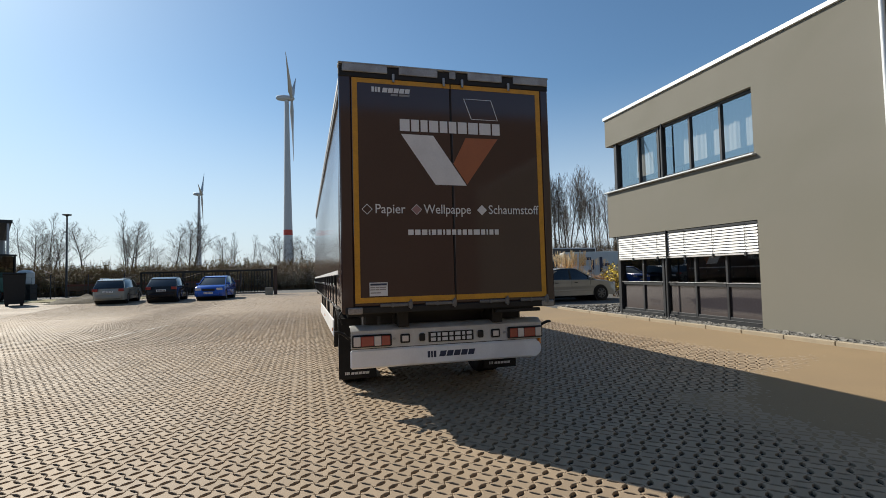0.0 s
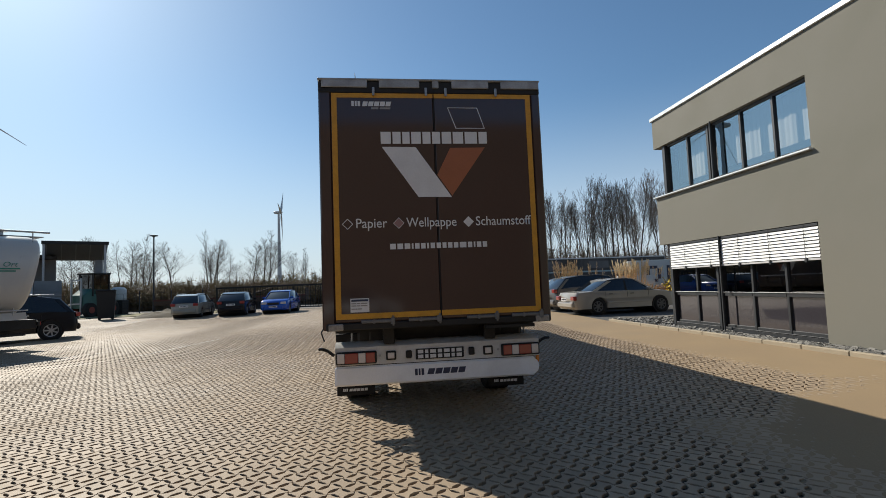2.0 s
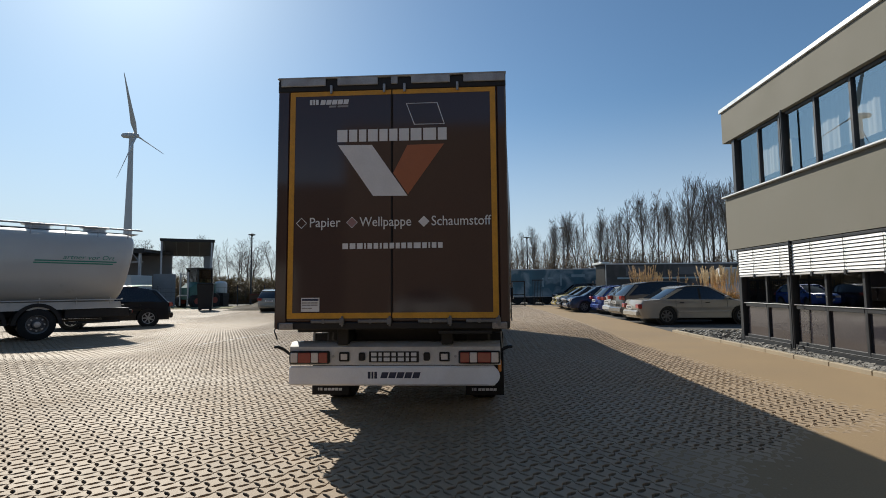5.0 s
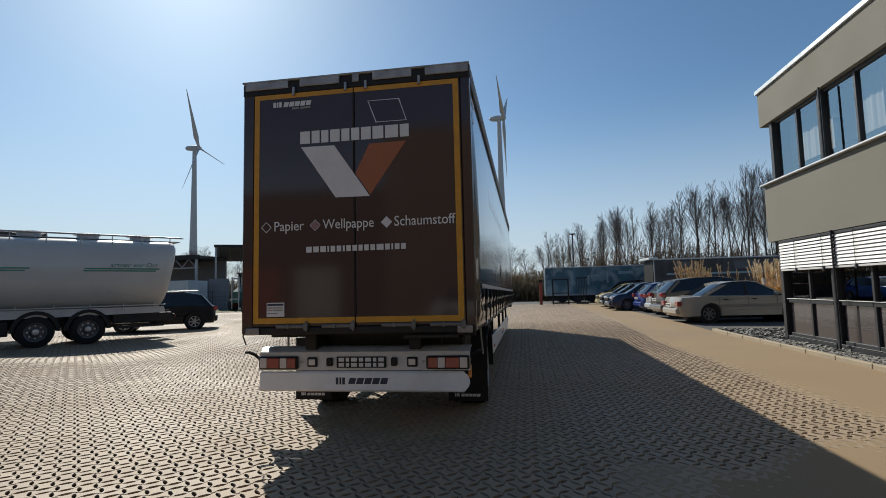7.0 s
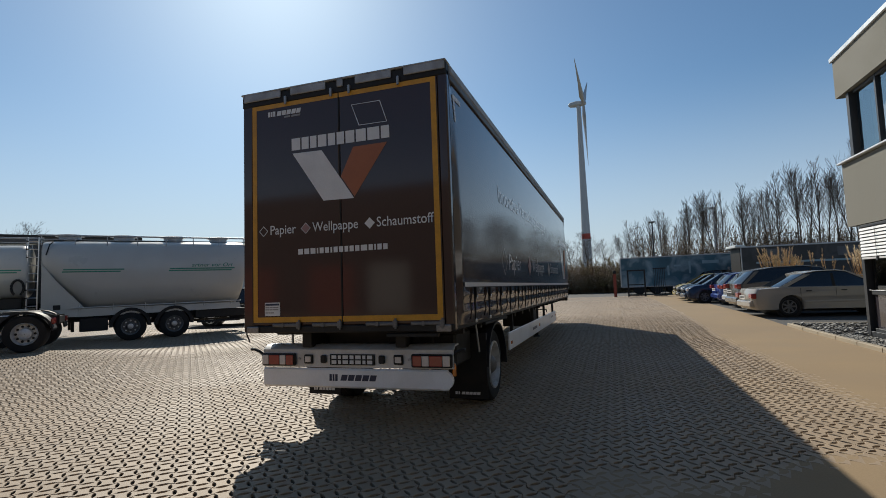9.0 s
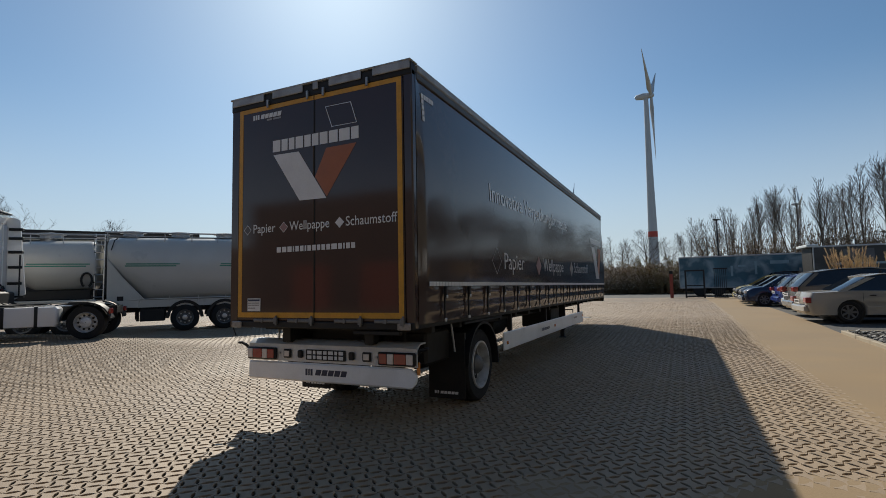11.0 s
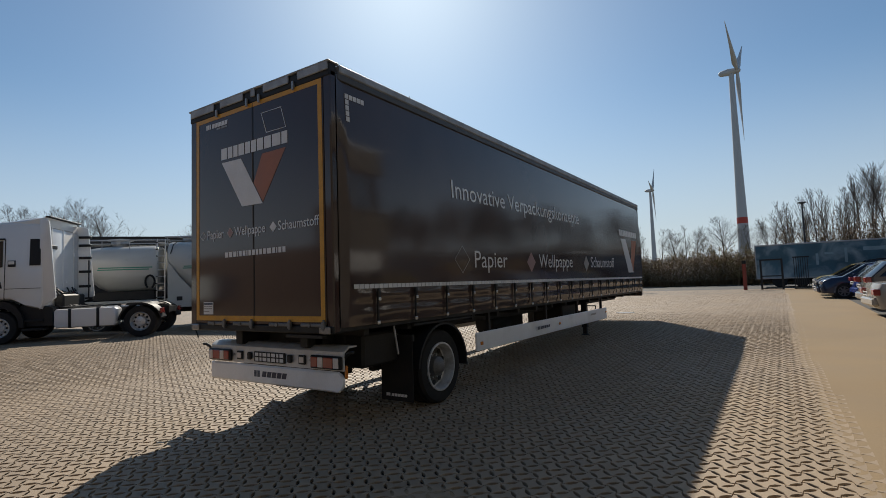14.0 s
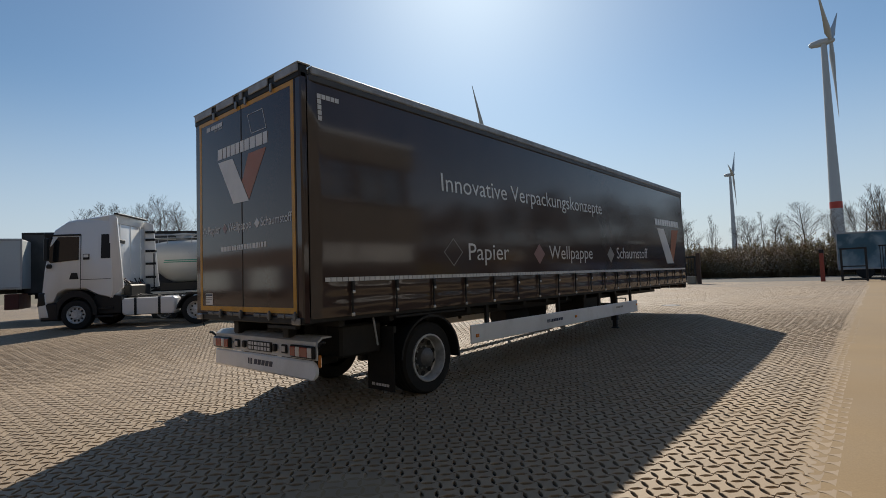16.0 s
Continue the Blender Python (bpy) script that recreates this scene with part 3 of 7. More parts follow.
def up(z, y):
    """Height over the trailer's tilted base for a height z at y along it."""
    return z + SLOPE * y


# body
part("roof", Shape().box(0.075, 0.06, 3.87, TW - 0.075, TL, 3.955, 0.02), roof_sheet, trailer, "pale roof tarpaulin")
part("floor", Shape().box(0.04, 0.06, 1.13, TW - 0.04, TL, 1.23), black_paint, trailer)
part("front_wall", Shape().box(0.01, TL - 0.06, 1.0, TW - 0.01, TL, 3.9, 0.02), curtain_mat, trailer)
for x0 in (-0.035, TW - 0.105):
    part("rear_post", Shape().box(x0, 0.0, 1.12, 0.104 if x0 < 1 else x0 + 0.11, 0.088, 3.87, 0.015), door_brown, trailer, "dark corner post")
    part("front_post", Shape().box(max(0, x0) + 0.01, TL - 0.1, 1.0, max(0, x0) + 0.1, TL + 0.02, 3.88, 0.02), black_paint, trailer)
for x0, x1 in ((-0.012, 0.07), (TW - 0.07, TW + 0.012)):
    part("roof_rail", Shape().box(x0, 0.145, 3.868, x1, TL, 3.962, 0.012), weathered, trailer, "dull aluminium roof rail")
    part("curtain_track", Shape().box(x0 + 0.006, 0.11, 3.79, x1 - 0.006, TL, 3.866, 0.008), dark_track, trailer, "dark grey curtain track")
    part("side_rave", Shape().box(x0 + 0.01, 0.1, 1.12, x1 - 0.01, TL, 1.25, 0.01), black_paint, trailer)
# header with its light panels
header = part("header", Shape().box(-0.035, -0.01, 3.80, TW + 0.005, 0.10, 3.945, 0.012), black_paint, trailer, "dark roof header over the doors")
for f0, f1 in ((0.0, 0.205), (0.255, 0.44), (0.495, 0.528), (0.585, 0.76), (0.815, 1.0)):
    part("header_panel", Shape().box(f0 * TW + 0.004, -0.03, 3.86, f1 * TW - 0.004, -0.011, 3.95, 0.006), weathered, header, "bright aluminium strip")
for f in (0.23, 0.467, 0.557, 0.79):
    lk = Shape().box(f * TW - 0.014, -0.04, 3.79, f * TW + 0.014, -0.012, 3.86, 0.004)
    lk.tube((f * TW, -0.03, 3.765), (f * TW, -0.03, 3.80), 0.014)
    part("rod_keeper", lk, galv, header)
part("roof_edge", Shape().box(-0.04, -0.03, 3.947, TW + 0.010, 0.14, 3.968, 0.008), weathered, trailer)
# doors
for x0, x1 in ((0.105, 1.268), (1.282, TW - 0.105)):
    dr = part("rear_door", Shape().box(x0, -0.006, 1.20, x1, 0.04, 3.80, 0.008), door_brown, trailer, "glossy dark brown door with yellow edge tape")
    tape = Shape()
    side = x0 < 1
    a, b = (0.066 + 0.045, 1.268) if side else (1.282, 2.455 - 0.02)
    tape.box(a, -0.0095, 3.745, b, -0.0062, 3.80 - 0.003)
    tape.box(a, -0.0095, 1.235, b, -0.0062, 1.295)
    if side:
        tape.box(a, -0.0095, 1.295, a + 0.06, -0.0062, 3.745)
    else:
        tape.box(b - 0.06, -0.0095, 1.295, b, -0.0062, 3.745)
    part("edge_tape", tape, yellow_tape, dr, "yellow reflective tape")
    for k in range(2):
        hx = x0 + (0.3, 0.82)[k]
        h = Shape().box(hx - 0.02, -0.035, 1.185, hx + 0.34, -0.012, 1.222, 0.008)
        h.box(hx + 0.30, -0.045, 1.165, hx + 0.35, -0.01, 1.24, 0.006)
        h.tube((hx + 0.33, -0.03, 1.15), (hx + 0.33, -0.03, 1.26), 0.012)
        h.lathe([(-0.045, 0.022), (-0.03, 0.024)], "y", 12, (hx + 0.12, 0, 1.203))
        part("door_handle", h, dull_steel, dr, "steel locking handle")
part("door_seal", Shape().box(1.2685, -0.004, 1.2, 1.2815, 0.03, 3.8), rubber, trailer)
beam = part("rear_sill", Shape().box(0.0, -0.01, 1.115, TW, 0.12, 1.195, 0.012), black_paint, trailer, "dark steel rear sill")
for x0 in (0.03, TW - 0.19):
    part("corner_reflector", Shape().box(x0, -0.035, 1.115, x0 + 0.16, -0.011, 1.19, 0.01), dim_lens, beam)
part("sill_plate", Shape().box(1.78, 0.02, 1.06, 2.36, 0.09, 1.10, 0.006), black_paint, beam)
# prints on the doors: plain shapes for the maker's and owner's marks
D = -0.0085


CLOTH_LEAN, CLOTH_MID = math.tan(radians(1.0)), 2.6          # the taut side cloth leans in towards the roof


def lean_in(z):
    return (CLOTH_MID - z) * CLOTH_LEAN + swell(z)


def swell(z):
    """How far the air and the load behind it push the cloth out."""
    return 0.036 * math.sin(math.pi * min(1, max(0, z - 1.17) / 2.67))


def bars(x0, x1, z0, z1, widths, gap, material, parent, lean=0.0, y=D, name="mark", along="x", xs=TW + 0.006):
    """A row of plain upright blocks in place of a name."""
    total = sum(widths) + gap * (len(widths) - 1)
    k, x, ob = (x1 - x0) / total, x0, None
    for w in widths:
        s = Shape()
        q = [(x, z0), (x + w * k, z0), (x + w * k + lean, z1), (x + lean, z1)]
        if along == "x":
            s.add([(a, y, b) for a, b in q] + [(a, y - 0.001, b) for a, b in q], [(4, 5, 6, 7), (0, 1, 5, 4), (1, 2, 6, 5), (2, 3, 7, 6), (3, 0, 4, 7)])
        else:
            s.add([(xs + lean_in(up(b, a)), a, up(b, a)) for a, b in q] + [(xs + 0.001 + lean_in(up(b, a)), a, up(b, a)) for a, b in q], [(4, 5, 6, 7), (0, 1, 5, 4), (1, 2, 6, 5), (2, 3, 7, 6), (3, 0, 4, 7)])
        x += (w + gap) * k
        ob = part(name, s, material, parent, smooth=None)
    return ob


def flat(pts, material, parent, name="print", along="x", y=D, xs=TW + 0.006, line=0.0):
    """A flat printed polygon, or its outline when line is given."""
    s = Shape()
    c = (sum(p[0] for p in pts) / len(pts), sum(p[1] for p in pts) / len(pts))
    place = (lambda a, b, d: (a, y - d, b)) if along == "x" else (lambda a, b, d: (xs + d + lean_in(up(b, a)), a, up(b, a)))
    n = len(pts)
    if line:
        ins = []
        for a, b in pts:
            d = math.hypot(a - c[0], b - c[1])
            ins.append((a - (a - c[0]) / d * line * 1.4, b - (b - c[1]) / d * line * 1.4))
        s.add([place(a, b, 0.001) for a, b in pts] + [place(a, b, 0.001) for a, b in ins], [(i, (i + 1) % n, n + (i + 1) % n, n + i) for i in range(n)])
    else:
        s.add([place(a, b, 0.001) for a, b in pts] + [place(a, b, 0.0) for a, b in pts], [tuple(range(n))] + [(i, (i + 1) % n, n + (i + 1) % n, n + i) for i in range(n)])
    return part(name, s, material, parent, smooth=None)


def rhomb(cx, cz, w, h):
    return [(cx - w, cz), (cx, cz - h), (cx + w, cz), (cx, cz + h)]


dx = TX
NAME_W = [1.0, 0.8, 0.72, 0.95, 0.8, 0.8, 0.95, 1.05, 1.25, 0.85]
bars(1.34 - dx, 2.575 - dx, 3.205, 3.345, NAME_W, 0.17, white_print, trailer)
flat([(1.35 - dx, 3.17), (1.735 - dx, 3.165), (2.135 - dx, 2.58), (1.75 - dx, 2.585)], white_print, trailer)
flat([(2.135 - dx, 3.155), (2.545 - dx, 3.16), (2.14 - dx, 2.595), (1.975 - dx, 2.84)], orange_print, trailer)
flat([(2.12 - dx, 3.635), (2.475 - dx, 3.635), (2.555 - dx, 3.385), (2.21 - dx, 3.385)], white_print, trailer, line=0.008)
CROWN = [0.35, 0.25, 0.35]
bars(1.02 - dx, 1.12 - dx, 3.645, 3.705, CROWN, 0.12, white_print, trailer, 0.0)
bars(1.14 - dx, 1.46 - dx, 3.645, 3.70, [1, 1, 1, 1, 1], 0.18, white_print, trailer, 0.012)
bars(1.24 - dx, 1.46 - dx, 3.61, 3.632, [1, 1.5], 0.2, grey_print, trailer, 0.005)
UPR = Matrix.Rotation(radians(90), 4, "X")
for word, x0, x1 in (("Papier", 1.04, 1.385), ("Wellpappe", 1.60, 2.175), ("Schaumstoff", 2.40, 3.055)):
    lettering(word, x1 - x0, Matrix.Translation((x0 - dx, D - 0.0012, 2.245)) @ UPR, white_print, trailer, cap=0.105, bold=0.005)
flat(rhomb(0.945 - dx, 2.29, 0.062, 0.062), white_print, trailer, line=0.007)
flat(rhomb(1.515 - dx, 2.29, 0.062, 0.062), mauve_print, trailer)
flat(rhomb(1.515 - dx, 2.29, 0.064, 0.064), white_print, trailer, line=0.005, y=D - 0.002)
flat(rhomb(2.315 - dx, 2.29, 0.062, 0.062), white_print, trailer)
bars(1.41 - dx, 2.52 - dx, 1.995, 2.058, [1, 1, 1, 0.3, 0.8, 0.8, 0.35, 0.8, 0.8, 0.7, 0.8, 0.8, 1.2, 0.8, 0.3, 0.8, 0.8], 0.28, white_print, trailer)
stick = part("sticker", Shape().box(0.955 - dx, D - 0.002, 1.31, 1.16 - dx, D, 1.462), white_print, trailer, "white notice sticker")
bars(0.965 - dx, 1.15 - dx, 1.428, 1.45, [1], 0, navy_print, stick, y=D - 0.0035)
for zz in (1.40, 1.375, 1.34):
    bars(0.965 - dx, (1.14 if zz > 1.36 else 1.08) - dx, zz, zz + 0.012, [3, 2, 4], 0.3, grey_print, stick, y=D - 0.0035)

# side curtains with their strip, straps and buckles
HEM = lean_in(1.6)
for sx, xf in ((-1, -0.004), (1, TW + 0.004)):
    s = Shape()
    ny, nz, low = 274, 32, 18
    pts = []
    for j in range(nz + 1):
        z = 1.17 + 0.43 * j / low if j < low else 1.6 + (3.84 - 1.6) * (j - low) / (nz - low)
        for i in range(ny + 1):
            y = 0.09 + (TL - 0.17) * i / ny
            bulge = swell(z) + 0.002 * noise.noise((y * 0.5, z * 0.4, sx * 4))
            if z < 1.6:
                d = (1.6 - z) / 0.43          # the loose hem sags over the hooks between its straps
                loose = (0.35 + 0.65 * abs(math.sin((y - 0.61) * math.pi / 0.692)) ** 0.6) * min(1, max(0, y - 0.18) / 0.3, max(0, TL - 0.1 - y) / 0.3)
                bulge += loose * (0.013 * math.sin(math.pi * min(1, d * 1.9)) ** 2 + 0.015 * math.sin(math.pi * max(0, d - 0.45) / 0.55) ** 2) + 0.004 * d * noise.noise((y * 2.5, z * 14, 3))
            pts.append((xf + sx * (bulge + lean_in(max(z, 1.6)) - swell(max(z, 1.6))) * smooth_step((y - 0.09) / 0.12), y, z))
    w = ny + 1
    s.add(pts, [(j * w + i, j * w + i + 1, (j + 1) * w + i + 1, (j + 1) * w + i) for j in range(nz) for i in range(ny)])
    cur = part("curtain", s, curtain_mat, trailer, "glossy dark brown vinyl side curtain", smooth=60)
    y = 0.24
    strip = Shape()
    xf += sx * HEM
    while y < TL - 0.25:
        strip.box(xf + sx * 0.016, y, 1.565, xf + sx * 0.021, y + 0.07, 1.612)
        y += 0.08
    part("reflective_strip", strip, white_print, cur, "white reflective strip")
    y = 0.61
    while y < TL - 0.3:
        st = part("strap", Shape().box(xf + sx * 0.012, y - 0.013, 1.19, xf + sx * 0.030, y + 0.013, 1.56, 0.004), black_plastic, cur)
        part("tensioner", Shape().box(xf + sx * 0.030, y - 0.024, 1.44, xf + sx * 0.050, y + 0.024, 1.565, 0.008), black_plastic, st)
        part("buckle", Shape().box(xf + sx * 0.045, y - 0.020, 1.425, xf + sx * 0.056, y + 0.020, 1.462, 0.005), alu, st, "steel buckle")
        part("hook", Shape().box(xf + sx * 0.02, y - 0.024, 1.165, xf + sx * 0.037, y + 0.024, 1.205, 0.006), alu, st)
        y += 0.692
# prints on the side that is seen
SIDE = Matrix.Rotation(radians(90), 4, "Z") @ UPR
XS = TW + 0.0095


def side_word(word, y0, y1, z, cap):
    a = y0 - TY
    ob = lettering(word, y1 - y0, Matrix.Translation((XS, a, up(z, a))) @ Matrix.Rotation(radians(-TILT_T), 4, "X") @ SIDE, white_vinyl, trailer, cap=cap)
    for v in ob.data.vertices:          # the word follows the cloth
        v.co.x += lean_in(v.co.z)


side_word("Innovative Verpackungskonzepte", 8.07, 13.42, 2.76, 0.26)
side_word("Papier", 8.62, 9.69, 1.785, 0.25)
side_word("Wellpappe", 11.0, 12.82, 1.785, 0.25)
side_word("Schaumstoff", 14.1, 16.1, 1.785, 0.25)
flat(rhomb(8.27 - TY, 1.90, 0.21, 0.20), grey_print, trailer, along="y", xs=XS, line=0.012)
flat(rhomb(10.65 - TY, 1.88, 0.19, 0.18), mauve_print, trailer, along="y", xs=XS)
flat(rhomb(13.76 - TY, 1.87, 0.19, 0.18), grey_print, trailer, along="y", xs=XS)
bars(16.84 - TY, 18.85 - TY, 2.69, 2.86, NAME_W, 0.17, white_vinyl, trailer, along="y", xs=XS)
flat([(16.95 - TY, 2.6), (17.5 - TY, 2.6), (18.25 - TY, 1.63), (17.65 - TY, 1.63)], white_vinyl, trailer, along="y", xs=XS)
flat([(18.2 - TY, 2.6), (18.78 - TY, 2.6), (18.2 - TY, 1.66), (17.98 - TY, 2.0)], orange_print, trailer, along="y", xs=XS)
lsq = Shape()
for i in range(5):
    lsq.box(XS + lean_in(3.64), 0.22 + 0.062 * i, up(3.615, 0.3), XS + lean_in(3.64) + 0.002, 0.22 + 0.062 * i + 0.052, up(3.668, 0.3))
for i in range(1, 5):
    xz = XS + lean_in(3.64 - 0.064 * i)
    lsq.box(xz, 0.22, up(3.615, 0.3) - 0.064 * i, xz + 0.002, 0.272, up(3.668, 0.3) - 0.064 * i)
part("corner_marking", lsq, white_print, trailer, "white reflective corner squares", smooth=None)

# chassis
ch = Shape()
for x in (0.62, 1.80):
    ch.box(x, 0.2, 0.93, x + 0.13, TL - 1.0, 1.13, 0.01)
for i in range(17):
    ch.box(0.06, 0.5 + 0.78 * i, 1.05, TW - 0.06, 0.58 + 0.78 * i, 1.128)
part("chassis_frame", ch, black_paint, trailer, "black steel ladder frame")
part("axle", Shape().tube((0.3, 2.0, 0.5), (2.25, 2.0, 0.5), 0.075), black_paint, trailer)
for x in (0.62, 1.80):
    susp = Shape()
    susp.box(x, 1.3, 0.5, x + 0.12, 2.35, 0.62, 0.02)
    susp.lathe([(0.62, 0.13), (0.7, 0.15), (0.8, 0.15), (0.93, 0.12)], "z", 16, (x + 0.06, 2.3, 0))
    susp.box(x + 0.01, 1.25, 0.6, x + 0.11, 1.42, 0.95, 0.02)
    part("suspension_arm", susp, black_paint, trailer)


def lorry_wheel(parent, x, y, z, r=0.5, w=0.36, out=1, deep=0.09, name="wheel"):
    """A lorry wheel about the x axis; out: the side on which the rim is seen."""
    a, o = w / 2, out
    ty = Shape().lathe([(-a * 0.9, r * 0.62), (-a, r * 0.72), (-a * 0.97, r * 0.92), (-a * 0.8, r * 0.985), (-a * 0.4, r), (a * 0.4, r), (a * 0.8, r * 0.985), (a * 0.97, r * 0.92), (a, r * 0.72), (a * 0.9, r * 0.62)], "x", 40, (x, y, z), cap=False)
    wh = part(name, ty, rubber, parent, "dusty black tyre")
    grooves = Shape()
    for k in (-0.55, 0.0, 0.55):
        grooves.lathe([(k * a - 0.008, r + 0.001), (k * a + 0.008, r + 0.001)], "x", 40, (x, y, z), cap=False)
    part("tread_groove", grooves, black_plastic, wh)
    rim = Shape().lathe([(o * a * 0.9, r * 0.66), (o * a * 1.03, r * 0.655), (o * a * 1.04, r * 0.61), (o * a * 0.75, r * 0.585), (o * (a - deep), r * 0.56), (o * (a - deep - 0.03), r * 0.40), (o * (a - deep - 0.01), r * 0.3)], "x", 40, (x, y, z), cap=False)
    part("rim", rim, rim_steel, wh, "silver steel rim")
    part("wheel_disc", Shape().lathe([(o * (a - deep - 0.004), r * 0.545), (o * (a - deep - 0.022), r * 0.42), (o * (a - deep - 0.008), r * 0.27)], "x", 40, (x, y, z), cap=False), rim_disc, wh, "dusty grey wheel disc")
    hub = Shape().lathe([(o * (a - deep - 0.02), r * 0.28), (o * (a - deep * 0.35), r * 0.26), (o * (a - 0.0), r * 0.17), (o * (a + 0.015), r * 0.12)], "x", 20, (x, y, z))
    part("hub", hub, dusty_shaded_rim, wh)
    for i in range(10):
        an = 2 * math.pi * i / 10
        c, s_ = math.cos(an), math.sin(an)
        nut = Shape().tube((x + o * (a - deep - 0.01), y + r * 0.31 * c, z + r * 0.31 * s_), (x + o * (a - deep + 0.025), y + r * 0.31 * c, z + r * 0.31 * s_), 0.016, n=6)
        hole = Shape().lathe([(o * (a - deep + 0.0), r * 0.075), (o * (a - deep + 0.004), r * 0.075)], "x", 12, (x, y + r * 0.455 * math.cos(an + 0.3), z + r * 0.455 * math.sin(an + 0.3)))
        part("wheel_nut", nut, galv, wh)
        part("vent_hole", hole, black_plastic, wh)
    return wh


WZ, WR = 0.475 + 0.02, 0.485
for x, o in ((0.25, -1), (TW - 0.25, 1)):
    lorry_wheel(trailer, x, 2.0, WZ, WR, 0.37, o, 0.13)
    arch = []
    for rr in (WR + 0.10, WR + 0.07):
        arch.append([(rr * math.cos(radians(a)), rr * math.sin(radians(a))) for a in range(-5, 176, 12)])
    prof = arch[0] + arch[1][::-1]
    sh = Shape().loft([[(x + dxx, 2.0 + p[0], WZ + p[1]) for p in prof] for dxx in (-0.24, 0.24)])
    part("mudguard", sh, black_plastic, trailer, "black plastic mudguard")
    part("wheel_housing", Shape().box(x - 0.24, 1.35, 0.98 + WR * 0.2, x + 0.24, 2.75, 1.115, 0.01), black_paint, trailer)
    fl = part("mud_flap", Shape().box(x - 0.25, 1.28, 0.17, x + 0.25, 1.295, 0.98, 0.004), rubber, trailer, "black rubber mud flap with a white mark")
    bars(x - 0.17, x - 0.11, 0.225, 0.262, CROWN, 0.12, white_print, fl, y=1.279)
    bars(x - 0.09, x + 0.15, 0.225, 0.258, [1, 1, 1, 1, 1], 0.2, white_print, fl, 0.006, y=1.279)
    part("flap_bracket", Shape().box(x - 0.25, 1.297, 0.90, x + 0.25, 1.33, 0.98).tube((x, 1.3, 0.88), (x + (0.5 if x < 1 else -0.5), 1.3, 0.97), 0.02), black_paint, trailer)
# rear guard with its lamps
guard = part("rear_guard", Shape().box(0.065, 0.21, 0.475, 2.40, 0.25, 0.695, 0.02), white_paint, trailer, "white rear underrun guard with lamps")
panel = Shape()
panel.loft([[(x, 0.215, 0.705), (x, 0.215, 0.905), (x, 0.29, 0.955), (x, 0.42, 0.955), (x, 0.42, 0.94), (x, 0.30, 0.935), (x, 0.235, 0.89), (x, 0.235, 0.705)] for x in (0.075, 0.10, 2.43, 2.455)])
part("lamp_panel", panel, panel_grey, guard, "light grey lamp panel")
for x, o in ((0.08, 1), (2.45, -1)):
    lamp = part("tail_lamp", Shape().box(x, 0.17, 0.722, x + o * 0.46, 0.214, 0.862, 0.012), black_plastic, guard, "tail lamp with red, amber and clear lenses")
    for k, (a, b, mm) in enumerate(((0.02, 0.10, white_lens), (0.105, 0.25, red_lens), (0.255, 0.335, white_lens), (0.34, 0.44, red_lens))):
        part("lens", Shape().box(x + o * a, 0.158, 0.737, x + o * b, 0.171, 0.847, 0.006), mm, lamp)
plate = part("number_plate", Shape().box(0.985, 0.195, 0.735, 1.545, 0.213, 0.855, 0.004), black_plastic, guard, "dark number plate holder with pale bars")
for k in range(2):
    bars(1.01, 1.52, 0.748 + 0.055 * k, 0.788 + 0.055 * k, [1, 0.6, 1.1, 0.8, 1.1, 0.6, 1], 0.35, white_print, plate, y=0.194)
for x in (0.87, 1.60):
    part("plate_lamp", Shape().box(x, 0.175, 0.755, x + 0.07, 0.214, 0.845, 0.012), black_plastic, guard)
for x in (0.645, 1.775):
    sq = part("reflector_holder", Shape().box(x, 0.19, 0.745, x + 0.115, 0.214, 0.85, 0.01), black_plastic, guard)
    part("reflector", Shape().box(x + 0.02, 0.184, 0.765, x + 0.095, 0.191, 0.83, 0.006), white_lens, sq)
    b = Shape().lathe([(0.2, 0.014), (0.214, 0.014)], "y", 10, (x + (-0.07 if x < 1 else 0.18), 0, 0.80))
    part("bolt", b, galv, guard)
bars(0.97, 1.075, 0.555, 0.63, CROWN, 0.12, navy_print, guard, y=0.2095)
bars(1.11, 1.545, 0.56, 0.625, [1, 1, 1, 1, 1], 0.18, navy_print, guard, 0.02, y=0.2095)
cap_r = Shape().lathe([(0.2102, 0.10), (0.2498, 0.10)], "y", 24, (2.345, 0, 0.585))
part("end_cap", cap_r, white_paint, guard)
part("side_marker", Shape().box(2.425, 0.25, 0.62, 2.465, 0.28, 0.76, 0.01), amber_lens, guard, "orange side marker")
for x, o in ((0.06, -1), (2.42, 1)):
    arm = Shape()
    arm.path([(x, 0.26, 0.82), (x + o * 0.07, 0.24, 0.88), (x + o * 0.13, 0.23, 0.905)], 0.018)
    arm.box(x + o * 0.12, 0.2, 0.89, x + o * 0.17, 0.25, 0.92, 0.008)
    part("marker_arm", arm, black_plastic, guard, "black rubber marker arm")
for x in (0.62, 1.83):
    part("guard_arm", Shape().box(x, 0.3, 0.6, x + 0.1, 0.42, 1.12, 0.01).box(x, 0.26, 0.55, x + 0.1, 0.9, 0.65, 0.01), black_paint, trailer)
part("rear_crossbeam", Shape().box(0.45, 0.6, 0.9, 2.1, 0.75, 1.1, 0.02), black_paint, trailer)
# added black board, fills the space under the bed with dark
part("splash_board", Shape().box(0.5, 1.50, 0.56, TW - 0.5, 1.53, 1.04, 0.01), black_plastic, trailer, "added black board that fills the dark before the axle")
part("support_rod", Shape().tube((0.25, 0.55, 0.72), (0.25, 0.55, 1.12), 0.014), galv, trailer)
